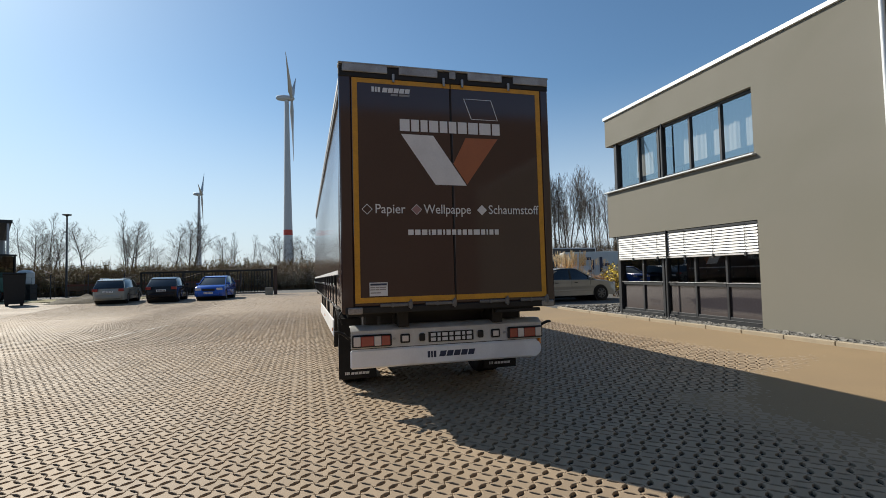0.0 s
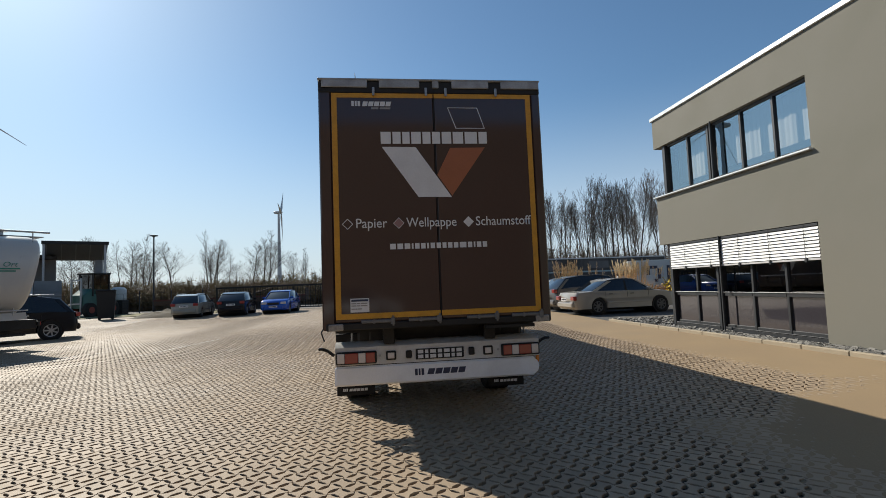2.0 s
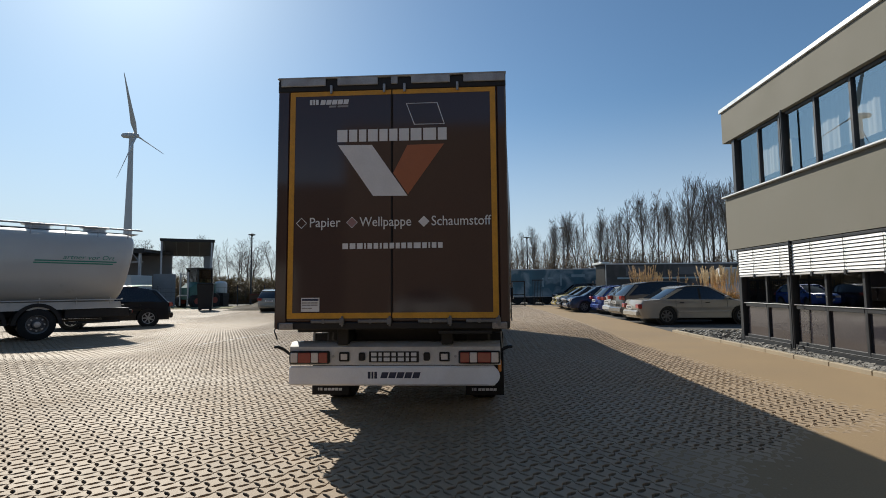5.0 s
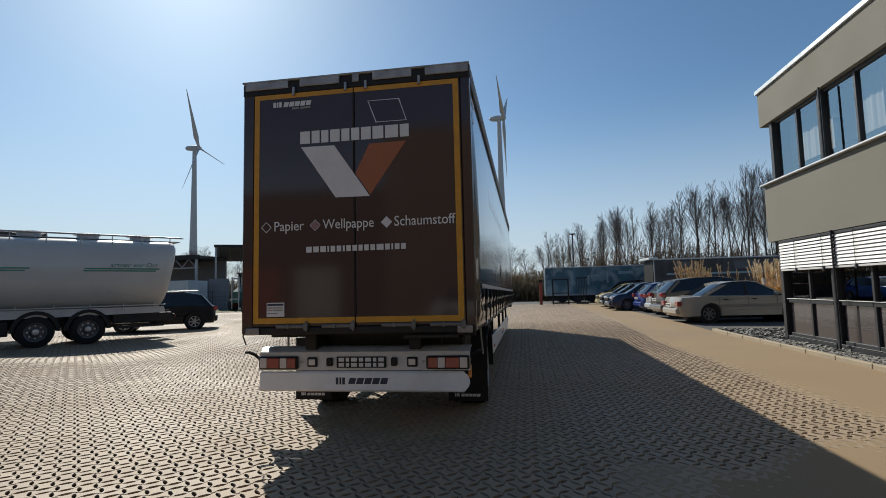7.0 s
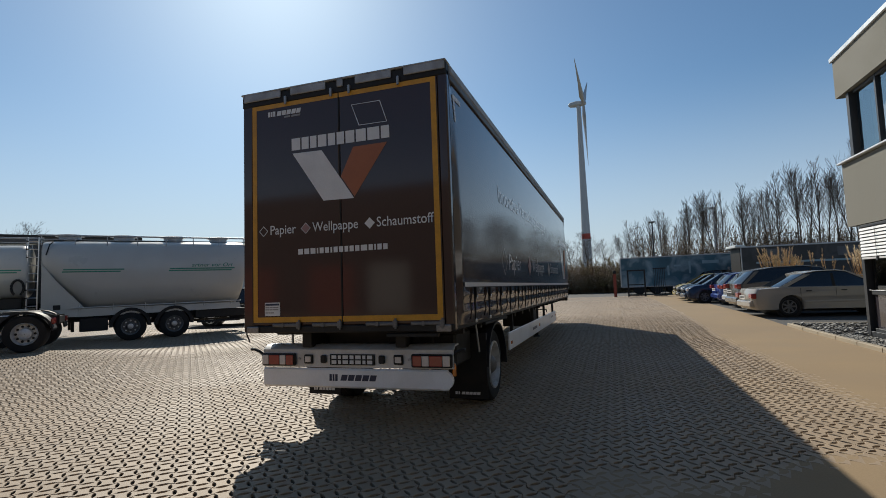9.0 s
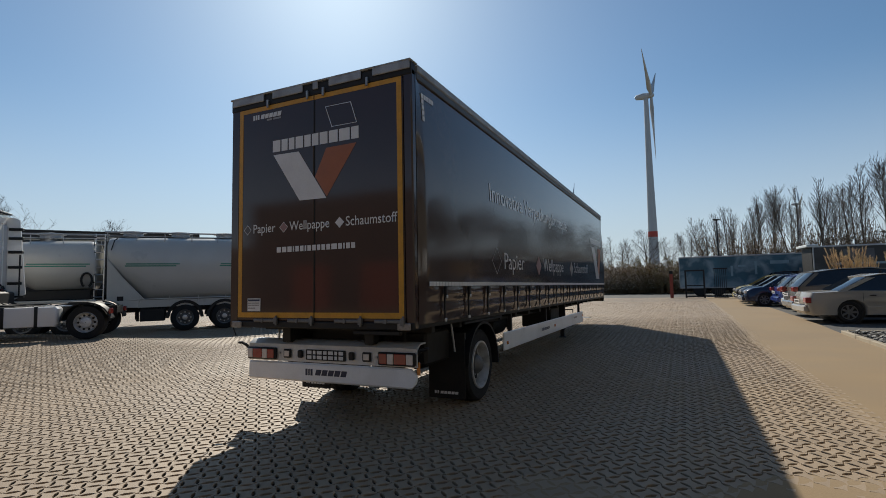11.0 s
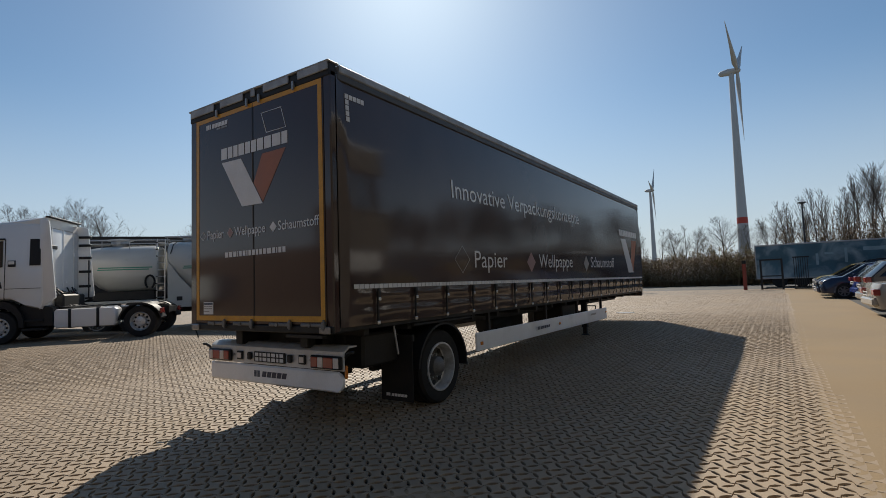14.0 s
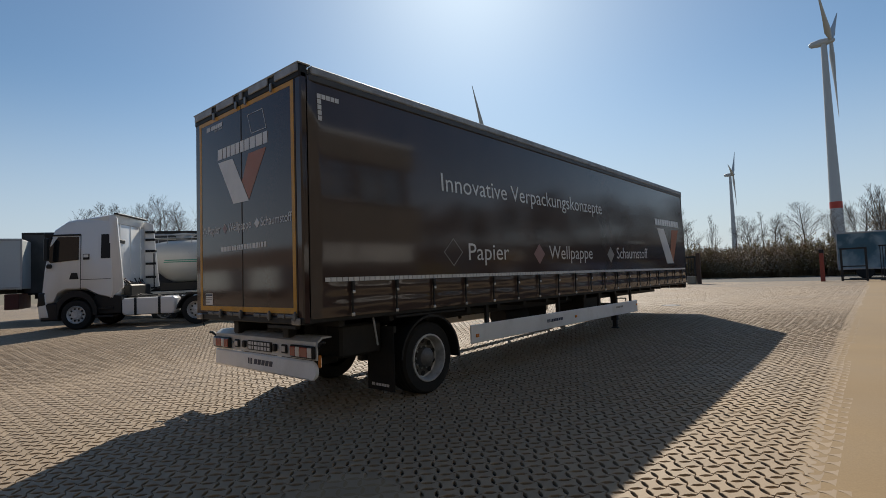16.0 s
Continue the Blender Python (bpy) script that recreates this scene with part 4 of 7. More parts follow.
part("equipment_box", Shape().box(0.3, 0.9, 0.72, 0.95, 1.5, 1.05, 0.03), black_paint, trailer)
part("equipment_box", Shape().box(1.55, 0.62, 0.66, 2.36, 1.26, 1.05, 0.03), black_paint, trailer)
part("stay_rod", Shape().tube((2.52, 1.05, 0.78), (2.50, 1.0, 1.13), 0.012), galv, trailer)
# side guards, landing legs, boxes
for x in (0.03, TW - 0.03):
    o = 1 if x > 1 else -1
    sk = part("side_guard", Shape().box(x - 0.015, 2.87, up(0.545, 3), x + 0.015, 9.55, up(0.79, 6), 0.01), white_paint, trailer, "white side underrun panel")
    a = x + o * 0.016
    bars(5.05, 5.16, 0.645, 0.70, CROWN, 0.12, navy_print, sk, along="y", xs=a)
    bars(5.19, 5.62, 0.645, 0.695, [1, 1, 1, 1, 1], 0.18, navy_print, sk, 0.02, along="y", xs=a)
    bars(8.15, 8.55, 0.66, 0.70, [1, 1, 1, 1, 1], 0.18, grey_print, sk, 0.02, along="y", xs=a)
    for yy in (2.98, 6.2, 9.45):
        part("side_marker", Shape().box(a - 0.006 * o, yy, up(0.63, yy), a + o * 0.012, yy + 0.07, up(0.68, yy), 0.004), amber_lens, sk)
    for yy in (3.3, 5.6, 7.4, 9.2):
        part("guard_bracket", Shape().box(x - o * 0.06, yy, 0.65, x - o * 0.01, yy + 0.06, 1.12), black_paint, sk)
for x in (0.5, 2.0):
    lg = part("landing_leg", Shape().box(x - 0.07, 9.35, 0.35, x + 0.07, 9.49, 1.1, 0.01), black_paint, trailer, "black landing leg")
    ft = Shape().box(x - 0.05, 9.37, up(0.04, 9.4) + 0.02, x + 0.05, 9.47, 0.4, 0.01)
    ft.lathe([(up(0.0, 9.4), 0.15), (up(0.03, 9.4), 0.15), (up(0.10, 9.4), 0.07)], "z", 16, (x, 9.42, 0))
    part("foot", ft, black_paint, lg)
lgb = Shape().tube((0.5, 9.42, 0.75), (2.0, 9.42, 0.75), 0.03)
lgb.path([(2.07, 9.42, 0.9), (2.3, 9.42, 0.9), (2.3, 9.42, 0.82)], 0.014)
part("leg_brace", lgb, black_paint, trailer)
part("tool_box", Shape().box(0.45, 6.6, 0.55, 1.05, 7.7, 1.0, 0.02), black_paint, trailer)
part("air_tank", Shape().lathe([(5.4, 0.2), (5.45, 0.23), (6.2, 0.23), (6.25, 0.2)], "y", 20, (1.25, 0, 0.75)), black_paint, trailer)
part("tool_box", Shape().box(1.5, 7.3, 0.6, 2.2, 8.2, 1.02, 0.02), black_paint, trailer)
part("kingpin_plate", Shape().box(0.5, 11.3, 1.02, 2.05, 13.2, 1.12, 0.01), black_paint, trailer)
wires = Shape()
wires.path([(0.0, 0.1, 1.2), (-0.06, 0.08, 1.1), (-0.03, 0.1, 1.0)], 0.008)
part("strap_end", wires, black_plastic, trailer)


# ---- wheels and cars ----
def car_wheel(parent, x, y, z, r, w, out, rim):
    a = w / 2
    ty = Shape().lathe([(-a * 0.8, r * 0.66), (-a, r * 0.78), (-a * 0.95, r * 0.93), (-a * 0.6, r), (a * 0.6, r), (a * 0.95, r * 0.93), (a, r * 0.78), (a * 0.8, r * 0.66)], "y", 28, (x, y, z), cap=False)
    wh = part("wheel", ty, rubber, parent)
    part("wheel_disc", Shape().lathe([(out * a * 0.45, r * 0.66), (out * a * 0.46, 0.02)], "y", 24, (x, y, z)), black_plastic, wh)
    sp = Shape().lathe([(out * a * 0.8, r * 0.67), (out * a * 0.95, r * 0.66), (out * a * 0.9, r * 0.60), (out * a * 0.6, r * 0.60)], "y", 28, (x, y, z), cap=False)
    sp.lathe([(out * a * 0.5, r * 0.16), (out * a * 0.9, r * 0.14)], "y", 14, (x, y, z))
    for i in range(7):
        an = 2 * math.pi * i / 7
        m = Matrix.Translation((x, y + out * a * 0.72, z)) @ Matrix.Rotation(an, 4, "Y")
        sp.box(r * 0.1, -0.02, -0.028, r * 0.62, 0.02, 0.028, 0.008, m)
    part("rim", sp, rim, wh, "alloy rim")
    return wh


def car_paint(name, c):
    return mat(name, c, 0.18, 0.1, var=0.04, scale=3, fine=400, coat=0.25 if max(c) > 0.03 else 0.08, spec=0.5 if max(c) > 0.03 else 0.25, stain=tuple(0.8 * v + 0.012 for v in c), stain_scale=2, stain_amount=0.3)


rim_alloy = mat("alloy", (0.42, 0.42, 0.42), 0.35, 0.7, var=0.05)
CARS = {  # length, width, lower body outline from the rear, glasshouse outline, axles, wheel radius
    "sedan": (4.8, 1.8, [(0.02, 0.42), (0.0, 0.58), (0.05, 0.78), (0.13, 0.90), (1.05, 0.96), (3.42, 0.93), (4.2, 0.87), (4.62, 0.76), (4.77, 0.6), (4.8, 0.42), (4.74, 0.24)],
              [(0.80, 0.93), (1.55, 1.34), (1.9, 1.41), (2.5, 1.42), (2.8, 1.37), (3.6, 0.91)], (1.05, 3.9), 0.32, (1.75, 2.35)),
    "estate": (4.85, 1.88, [(0.0, 0.45), (0.02, 0.7), (0.1, 1.05), (0.9, 1.12), (3.5, 1.04), (4.25, 0.96), (4.68, 0.82), (4.83, 0.64), (4.85, 0.45), (4.78, 0.26)],
               [(0.14, 1.03), (0.62, 1.50), (1.3, 1.60), (2.3, 1.62), (2.85, 1.54), (3.65, 1.0)], (1.0, 3.88), 0.35, (1.55, 2.5)),
    "wagon": (4.4, 1.72, [(0.0, 0.42), (0.02, 0.66), (0.08, 0.92), (0.9, 0.96), (3.2, 0.93), (3.9, 0.85), (4.25, 0.72), (4.38, 0.58), (4.4, 0.4), (4.33, 0.24)],
              [(0.1, 0.9), (0.42, 1.36), (1.0, 1.45), (2.2, 1.46), (2.6, 1.41), (3.35, 0.9)], (0.85, 3.5), 0.31, (1.4, 2.3)),
    "hatch": (4.2, 1.76, [(0.0, 0.42), (0.02, 0.66), (0.1, 0.95), (0.7, 1.0), (3.1, 0.95), (3.75, 0.88), (4.08, 0.74), (4.18, 0.58), (4.2, 0.4), (4.12, 0.24)],
              [(0.16, 0.94), (0.62, 1.38), (1.15, 1.48), (2.0, 1.49), (2.45, 1.42), (3.25, 0.92)], (0.72, 3.32), 0.31, (1.45, 2.2)),
    "suv": (4.75, 1.92, [(0.0, 0.5), (0.02, 0.75), (0.1, 1.06), (0.9, 1.12), (3.4, 1.07), (4.1, 1.0), (4.55, 0.86), (4.72, 0.68), (4.75, 0.5), (4.68, 0.3)],
            [(0.2, 1.06), (0.66, 1.6), (1.4, 1.74), (2.3, 1.75), (2.85, 1.67), (3.6, 1.05)], (0.95, 3.75), 0.37, (1.6, 2.45)),
}


def car(name, kind, paint, label, m, group="", rails=False):
    """A parked car, its nose along +x, its middle over the origin."""
    L, Wd, low, top, axles, r, doors = CARS[kind]
    ob = thing(name, label, "car", m, group)
    base = low[-1][1]
    out = [(x - L / 2, z) for x, z in low]
    floor_z = base - 0.02
    for ax in sorted(axles, reverse=True):
        c = ax - L / 2
        out.append((c + r + 0.07, floor_z))
        for a in range(10, 171, 20):
            out.append((c + (r + 0.07) * math.cos(radians(a)), r + (r + 0.06) * math.sin(radians(a)) * 1.0))
        out.append((c - r - 0.07, floor_z))
    out.append((low[0][0] - L / 2 + 0.08, floor_z))
    half = Wd / 2

    def lean(x, y, z):
        k = 1 - 0.05 * max(0.0, (z - 0.62)) / 0.5 - 0.07 * max(0.0, abs(x) / (L / 2) - 0.8) / 0.2
        return (x - 0.10 * (abs(y) / half) ** 3 * (1 if x > 0 else -1) * max(0.0, abs(x) / (L / 2) - 0.85) / 0.15, y * k, z)
    body = part("body", Shape().slab(out, -half, half, 0.09, lean), paint, ob, "glossy painted body", smooth=50)
    inner = Shape().box(-L / 2 + 0.3, -half + 0.14, floor_z + 0.02, L / 2 - 0.3, half - 0.14, base + 0.25)
    for ax in axles:
        inner.lathe([(-half + 0.05, r + 0.06), (half - 0.05, r + 0.06)], "y", 20, (ax - L / 2, 0, r))
    part("underbody", inner, black_plastic, ob)
    zt = max(z for _, z in top)

    def lean_top(x, y, z):
        return (x, y * (0.93 - 0.17 * max(0.0, z - top[0][1]) / (zt - top[0][1])), z)
    g = [(x - L / 2, z) for x, z in top]
    gl = part("glasshouse", Shape().slab(g, -half, half, 0.05, lean_top), mat("dark_car_glass", (0.012, 0.014, 0.016), 0.05, var=0.0, spec=0.8), ob, "dark tinted windows", smooth=50)
    hi = [p for p in g if p[1] > zt - 0.13]
    rf = hi + [(p[0], p[1] + 0.022) for p in hi[::-1]]
    part("roof", Shape().slab(rf, -half * 1.0, half * 1.0, 0.04, lambda x, y, z: (x, y * 0.775, z)), paint, ob, smooth=50)
    for s in (-1, 1):
        def bar(x0, z0, x1, z1, w, nm):
            q = []
            for x, z in ((x0, z0), (x1, z1)):
                yy = s * half * (0.935 - 0.17 * max(0.0, z - top[0][1]) / (zt - top[0][1])) + s * 0.004
                q.append([(x - w / 2, yy, z), (x + w / 2, yy, z), (x + w / 2, yy - s * 0.035, z), (x - w / 2, yy - s * 0.035, z)])
            part(nm, Shape().loft(q), paint, ob)
        bar(g[-1][0] + 0.02, g[-1][1], g[-2][0], g[-2][1], 0.11, "front_pillar")
        bar(g[0][0] + 0.12, g[0][1], g[1][0] + 0.12, g[1][1] - 0.02, 0.2 if kind == "sedan" else 0.14, "rear_pillar")
        mid = (doors[1] - L / 2)
        part("door_pillar", Shape().loft([[(mid - w0, s * half * f + s * 0.003, z), (mid + w0, s * half * f + s * 0.003, z), (mid + w0, s * half * f - s * 0.03, z), (mid - w0, s * half * f - s * 0.03, z)] for z, f, w0 in ((top[0][1], 0.93, 0.045), (zt - 0.08, 0.785, 0.035))]), black_plastic, ob)
        for k, dxx in enumerate((doors[0] - 0.35, doors[1] + 0.02, doors[1] + 0.98)):
            zz = low[4][1] - 0.05
            part("door_gap", Shape().box(dxx - L / 2 - 0.004, s * (half * 0.965) - 0.02, base + 0.12, dxx - L / 2 + 0.004, s * (half * 0.995) + s * 0.0025, zz - 0.02), black_plastic, body)
        for dxx in (doors[0] - 0.2 + 0.0, doors[1] + 0.16):
            part("door_handle", Shape().box(dxx - L / 2, s * half * 0.975, base + 0.55, dxx - L / 2 + 0.16, s * (half * 0.975 + 0.028), base + 0.58, 0.008), black_plastic if kind != "suv" else paint, body)
        part("side_moulding", Shape().box(axles[0] + r + 0.12 - L / 2, s * half * 0.985, base + 0.2, axles[1] - r - 0.12 - L / 2, s * (half + 0.008), base + 0.26, 0.008), black_plastic if kind in ("wagon", "suv") else paint, body)
        mx = g[-1][0] - 0.32
        part("wing_mirror", Shape().box(mx - 0.06, s * (half * 0.93), top[-1][1] + 0.02, mx + 0.06, s * (half * 0.93 + 0.2), top[-1][1] + 0.15, 0.03), paint if kind != "wagon" else black_plastic, ob)
        zl = low[2][1]
        part("tail_lamp", Shape().box(-L / 2 + 0.0, s * half * 0.62, zl - 0.19, -L / 2 + 0.15, s * half * 0.945, zl - 0.02, 0.02), red_lens, ob, "red tail lamp")
        zh = low[-4][1]
        part("headlamp", Shape().box(L / 2 - 0.34, s * half * 0.5, zh - 0.14, L / 2 - 0.09, s * half * 0.9, zh + 0.02, 0.03), white_lens, ob, "clear headlamp")
        if rails:
            part("roof_rail", Shape().tube((g[1][0] + 0.2, s * half * 0.68, zt + 0.04), (g[-2][0] - 0.2, s * half * 0.68, zt + 0.04), 0.018), alu, ob)
        for ax in axles:
            # all but the sport utility car get a darker rim colour as painted shade
            car_wheel(ob, ax - L / 2, s * (half - 0.11), r, r, 0.21, s, rim_alloy if kind == "suv" else dusty_shaded_rim)
    part("front_bumper", Shape().box(L / 2 - 0.12, -half * 0.72, base + 0.02, L / 2 + 0.02, half * 0.72, base + 0.26, 0.05), paint, ob)
    part("grille", Shape().box(L / 2 - 0.06, -half * 0.42, low[-4][1] - 0.16, L / 2 - 0.0 + 0.004, half * 0.42, low[-4][1] - 0.02, 0.02), black_plastic, ob)
    part("rear_bumper", Shape().box(-L / 2 - 0.02, -half * 0.8, base + 0.05, -L / 2 + 0.14, half * 0.8, base + 0.28, 0.05), paint, ob)
    for e, zc in ((-1, low[1][1] + 0.05), (1, base + 0.22)):
        px = e * (L / 2 + 0.024)
        pl = part("number_plate", Shape().box(px - 0.006, -0.26, zc - 0.055, px + 0.006, 0.26, zc + 0.055), white_print, ob, "pale number plate with dark bars")
        s_ = Shape()
        for k in range(6):
            s_.box(px + e * 0.006, -0.22 + 0.075 * k, zc - 0.03, px + e * 0.009, -0.17 + 0.075 * k, zc + 0.03)
        part("plate_marks", s_, black_plastic, pl)
    return ob


silver_gold = car_paint("champagne_silver_paint", (0.36, 0.335, 0.295))
graphite = car_paint("dark_grey_paint", (0.13, 0.125, 0.118))
silver = car_paint("silver_paint", (0.42, 0.43, 0.44))
blue_a = car_paint("deep_blue_paint", (0.03, 0.05, 0.20))
navy = car_paint("navy_paint", (0.018, 0.028, 0.06))
black_car = car_paint("black_car_paint", (0.012, 0.012, 0.014))
yellow_car = car_paint("pale_yellow_paint", (0.42, 0.34, 0.12))
bright_blue = car_paint("bright_blue_paint", (0.02, 0.09, 0.42))
beige_silver = car_paint("beige_silver_paint", (0.30, 0.30, 0.26))

PG = "cars in the parking bays"
car("sedan", "sedan", silver_gold, "champagne silver four-door saloon parked nose-in beside the office", on_ground(11.35, 20.75, 4), PG)
car("estate_car", "estate", graphite, "dark grey estate car with red tail lamps in a bay", on_ground(11.5, 23.35, 4), PG)
car("hatchback", "hatch", silver, "pale silver hatchback parked nose-in between two estate cars", on_ground(11.5, 25.8, 4), PG)
car("hatchback", "hatch", blue_a, "deep blue hatchback parked nose-in in a bay", on_ground(11.45, 28.2, 4), PG)
car("hatchback", "hatch", navy, "navy blue hatchback parked with its nose to the yard", on_ground(10.35, 30.7, 184), PG)
car("hatchback", "hatch", black_car, "black hatchback parked with its nose to the yard", on_ground(10.4, 33.3, 184), PG)
car("hatchback", "hatch", yellow_car, "pale yellow small car at the row's end", on_ground(10.5, 35.9, 184), PG)
car("van", "suv", black_car, "dark van behind the row of parked cars", on_ground(12.2, 44.95, 180), PG)
YG = "cars on the open yard"
car("estate_car", "wagon", beige_silver, "silver estate car parked on the open yard", on_ground(-11.0, 36.3, 93), YG, rails=True)
car("hatchback", "hatch", black_car, "black hatchback parked between two cars on the yard", on_ground(-8.15, 36.2, 92), YG)
car("hatchback", "hatch", bright_blue, "bright blue hatchback facing into the yard", on_ground(-5.35, 36.4, -94), YG)
car("sport_utility_car", "suv", black_car, "glossy black sport utility car beside the silo trailer", on_ground(-14.2, 23.6, 212) @ Matrix.Scale(1.06, 4), rails=True)


# ---- the white tractor unit ----
def tractor(m):
    ob = thing("tractor_unit", "white high-roofed tractor unit standing without trailer", "lorry", m)
    hw = 1.24
    side = [(-2.02, 1.05), (-2.09, 1.3), (-2.09, 3.62), (-2.0, 3.8), (-0.9, 3.86), (-0.55, 3.8), (-0.12, 3.5), (0.02, 3.1), (0.20, 2.1), (0.27, 1.3), (0.28, 0.95), (0.2, 0.9),
            (-0.1, 0.95), (-0.22, 1.25), (-0.5, 1.38), (-1.2, 1.38), (-1.5, 1.22), (-1.62, 1.15)]
    part("cab", Shape().slab(side, -hw, hw, 0.10, lambda x, y, z: (x, y * (1 - 0.05 * max(0, z - 2.4)), z)), cab_white, ob, "white lacquered sleeper cab", smooth=50)
    part("bumper", Shape().slab([(-0.28, 0.33), (0.3, 0.33), (0.36, 0.6), (0.30, 0.95), (-0.28, 0.95)], -hw - 0.01, hw + 0.01, 0.08), black_plastic, ob)
    part("bumper_corner", Shape().slab([(0.0, 0.42), (0.33, 0.42), (0.37, 0.7), (0.32, 1.3), (0.12, 1.3), (0.05, 0.8)], -hw - 0.02, hw + 0.02, 0.06), cab_white, ob)
    part("headlamp", Shape().slab([(0.10, 0.88), (0.375, 0.84), (0.335, 1.31), (0.14, 1.32)], -hw - 0.028, hw + 0.028, 0.03), black_plastic, ob, "dark headlamp unit")
    part("roof_edge", Shape().box(-2.2, -1.12, 4.0, -2.06, 1.12, 4.05, 0.01), black_plastic, ob)
    roof = [(-2.08, 3.7), (-2.1, 4.02), (-1.5, 3.95), (-0.8, 3.82), (-0.9, 3.7)]
    part("roof_deflector", Shape().slab(roof, -1.1, 1.1, 0.08), cab_white, ob)
    part("sun_visor", Shape().box(-0.1, -1.12, 3.22, 0.26, 1.12, 3.42, 0.04), black_plastic, ob)
    part("windscreen", Shape().loft([[(0.0, y, 3.22), (0.185, y, 2.25), (0.175, y, 2.25), (-0.01, y, 3.22)] for y in (-1.06, 1.06)]), mat("dark_car_glass", (0.012,) * 3, 0.05), ob)
    for s in (-1, 1):
        dw = part("door_window", Shape().slab([(-0.95, 2.42), (-0.05, 2.34), (0.07, 2.46), (-0.04, 3.18), (-0.12, 3.24), (-0.95, 3.24)], s * 1.195, s * 1.236, 0.0, lambda x, y, z: (x, y * (1 - 0.05 * max(0, z - 2.4)), z)), mat("dark_car_glass", (0.012,) * 3, 0.05), ob, "dark side window")
        part("door_trim", Shape().slab([(-1.0, 3.27), (-0.06, 3.27), (0.08, 2.5), (0.11, 2.5), (-0.02, 3.33), (-1.0, 3.33)], s * 1.15, s * 1.205), black_plastic, ob)
        part("quarter_panel", Shape().slab([(-1.98, 2.45), (-1.68, 2.45), (-1.68, 3.3), (-1.98, 3.3)], s * 1.15, s * 1.236, 0.0, lambda x, y, z: (x, y * (1 - 0.05 * max(0, z - 2.4)), z)), black_plastic, ob)
        part("door_gap", Shape().slab([(-1.02, 1.4), (-1.0, 1.4), (-1.0, 3.3), (-1.02, 3.3)], s * 1.15, s * 1.243, 0.0, lambda x, y, z: (x, y * (1 - 0.05 * max(0, z - 2.4)), z)), black_plastic, ob)
        part("door_gap", Shape().slab([(-2.0, 1.72), (-1.02, 1.72), (-1.02, 1.735), (-2.0, 1.735)], s * 1.2, s * 1.243), black_plastic, ob)
        part("fuel_lid", Shape().slab([(-1.3, 2.42), (-1.1, 2.42), (-1.1, 2.62), (-1.3, 2.62)], s * 1.2, s * 1.245, 0.01), black_plastic, ob)
        part("fuel_flap", Shape().slab([(-1.28, 2.5), (-1.12, 2.5), (-1.12, 2.6), (-1.28, 2.6)], s * 1.2, s * 1.249), cab_white, ob)
        part("door_grip", Shape().slab([(-0.95, 1.75), (-0.65, 1.75), (-0.72, 1.97), (-0.9, 1.97)], s * 1.2, s * 1.246), black_plastic, ob)
        mr = Shape().box(-0.12, s * 1.36, 2.4, 0.0, s * 1.58, 3.2, 0.05)
        mr.path([(-0.05, s * 1.15, 3.25), (-0.05, s * 1.42, 3.15)], 0.02)
        part("mirror", mr, black_plastic, ob, "tall black wing mirror")
        part("mirror_foot", Shape().box(-0.1, s * 1.2, 2.15, 0.06, s * 1.34, 2.3, 0.04), black_plastic, ob)
        # side collar with its dark slots
        cl = 0.30 if s < 0 else 0.10
        col = part("side_deflector", Shape().slab([(-2.30 - cl, 1.4), (-1.95, 1.05), (-1.95, 3.95), (-2.1 - cl * 0.5, 3.93), (-2.1 - cl, 3.86)], s * 1.13, s * 1.2, 0.02), cab_white, ob, "white air deflector with black slots")
        for z in ((3.5, 3.2, 2.75, 2.25, 1.72) if s < 0 else ()):
            part("slot", Shape().box(-2.50, s * 1.08, z, -2.12, s * 1.215, z + 0.09, 0.01), black_plastic, col)
        if s < 0:
            part("steel_step", Shape().path([(-2.44, s * 1.09, 2.7), (-2.44, s * 1.09, 1.35)], 0.022).box(-2.56, s * 1.07, 1.3, -2.32, s * 1.23, 1.36), black_plastic, col)
        # wheels
        lw = [(-0.85, 0.51, 0.32, 0.06), (-4.83, 0.51, 0.56, 0.15)]
        for x, r, w, deep in lw:
            holder = part("wheel_hub", Shape().lathe([(s * 0.6, 0.12), (s * 1.0, 0.12)], "y", 12, (x, 0, r)), black_paint, ob)
            a = w / 2
            yc = s * (1.22 - a)
            tw = part("tyre", Shape().lathe([(-a * 0.95, r * 0.6), (-a, r * 0.75), (-a * 0.95, r * 0.95), (-a * 0.7, r), (a * 0.7, r), (a * 0.95, r * 0.95), (a, r * 0.75), (a * 0.95, r * 0.6)], "y", 36, (x, yc, r), cap=False), rubber, holder)
            part("rim", Shape().lathe([(s * a * 0.95, r * 0.61), (s * a * 1.03, r * 0.59), (s * a * 0.8, r * 0.54), (s * (a - deep), r * 0.5), (s * (a - deep), r * 0.36), (s * (a - deep * 0.2), r * 0.3), (s * a * 0.98, r * 0.16), (s * a * 0.98, 0.01)], "y", 36, (x, yc, r), cap=False), rim_steel, holder, "silver lorry rim")
            for i in range(10):
                an = math.pi * i / 5
                nuts = Shape().tube((x + r * 0.42 * math.cos(an), yc + s * (a - deep - 0.01), r + r * 0.42 * math.sin(an)), (x + r * 0.42 * math.cos(an), yc + s * (a - deep + 0.012), r + r * 0.42 * math.sin(an)), 0.035, n=8)
                part("vent_hole", nuts, black_plastic, holder)
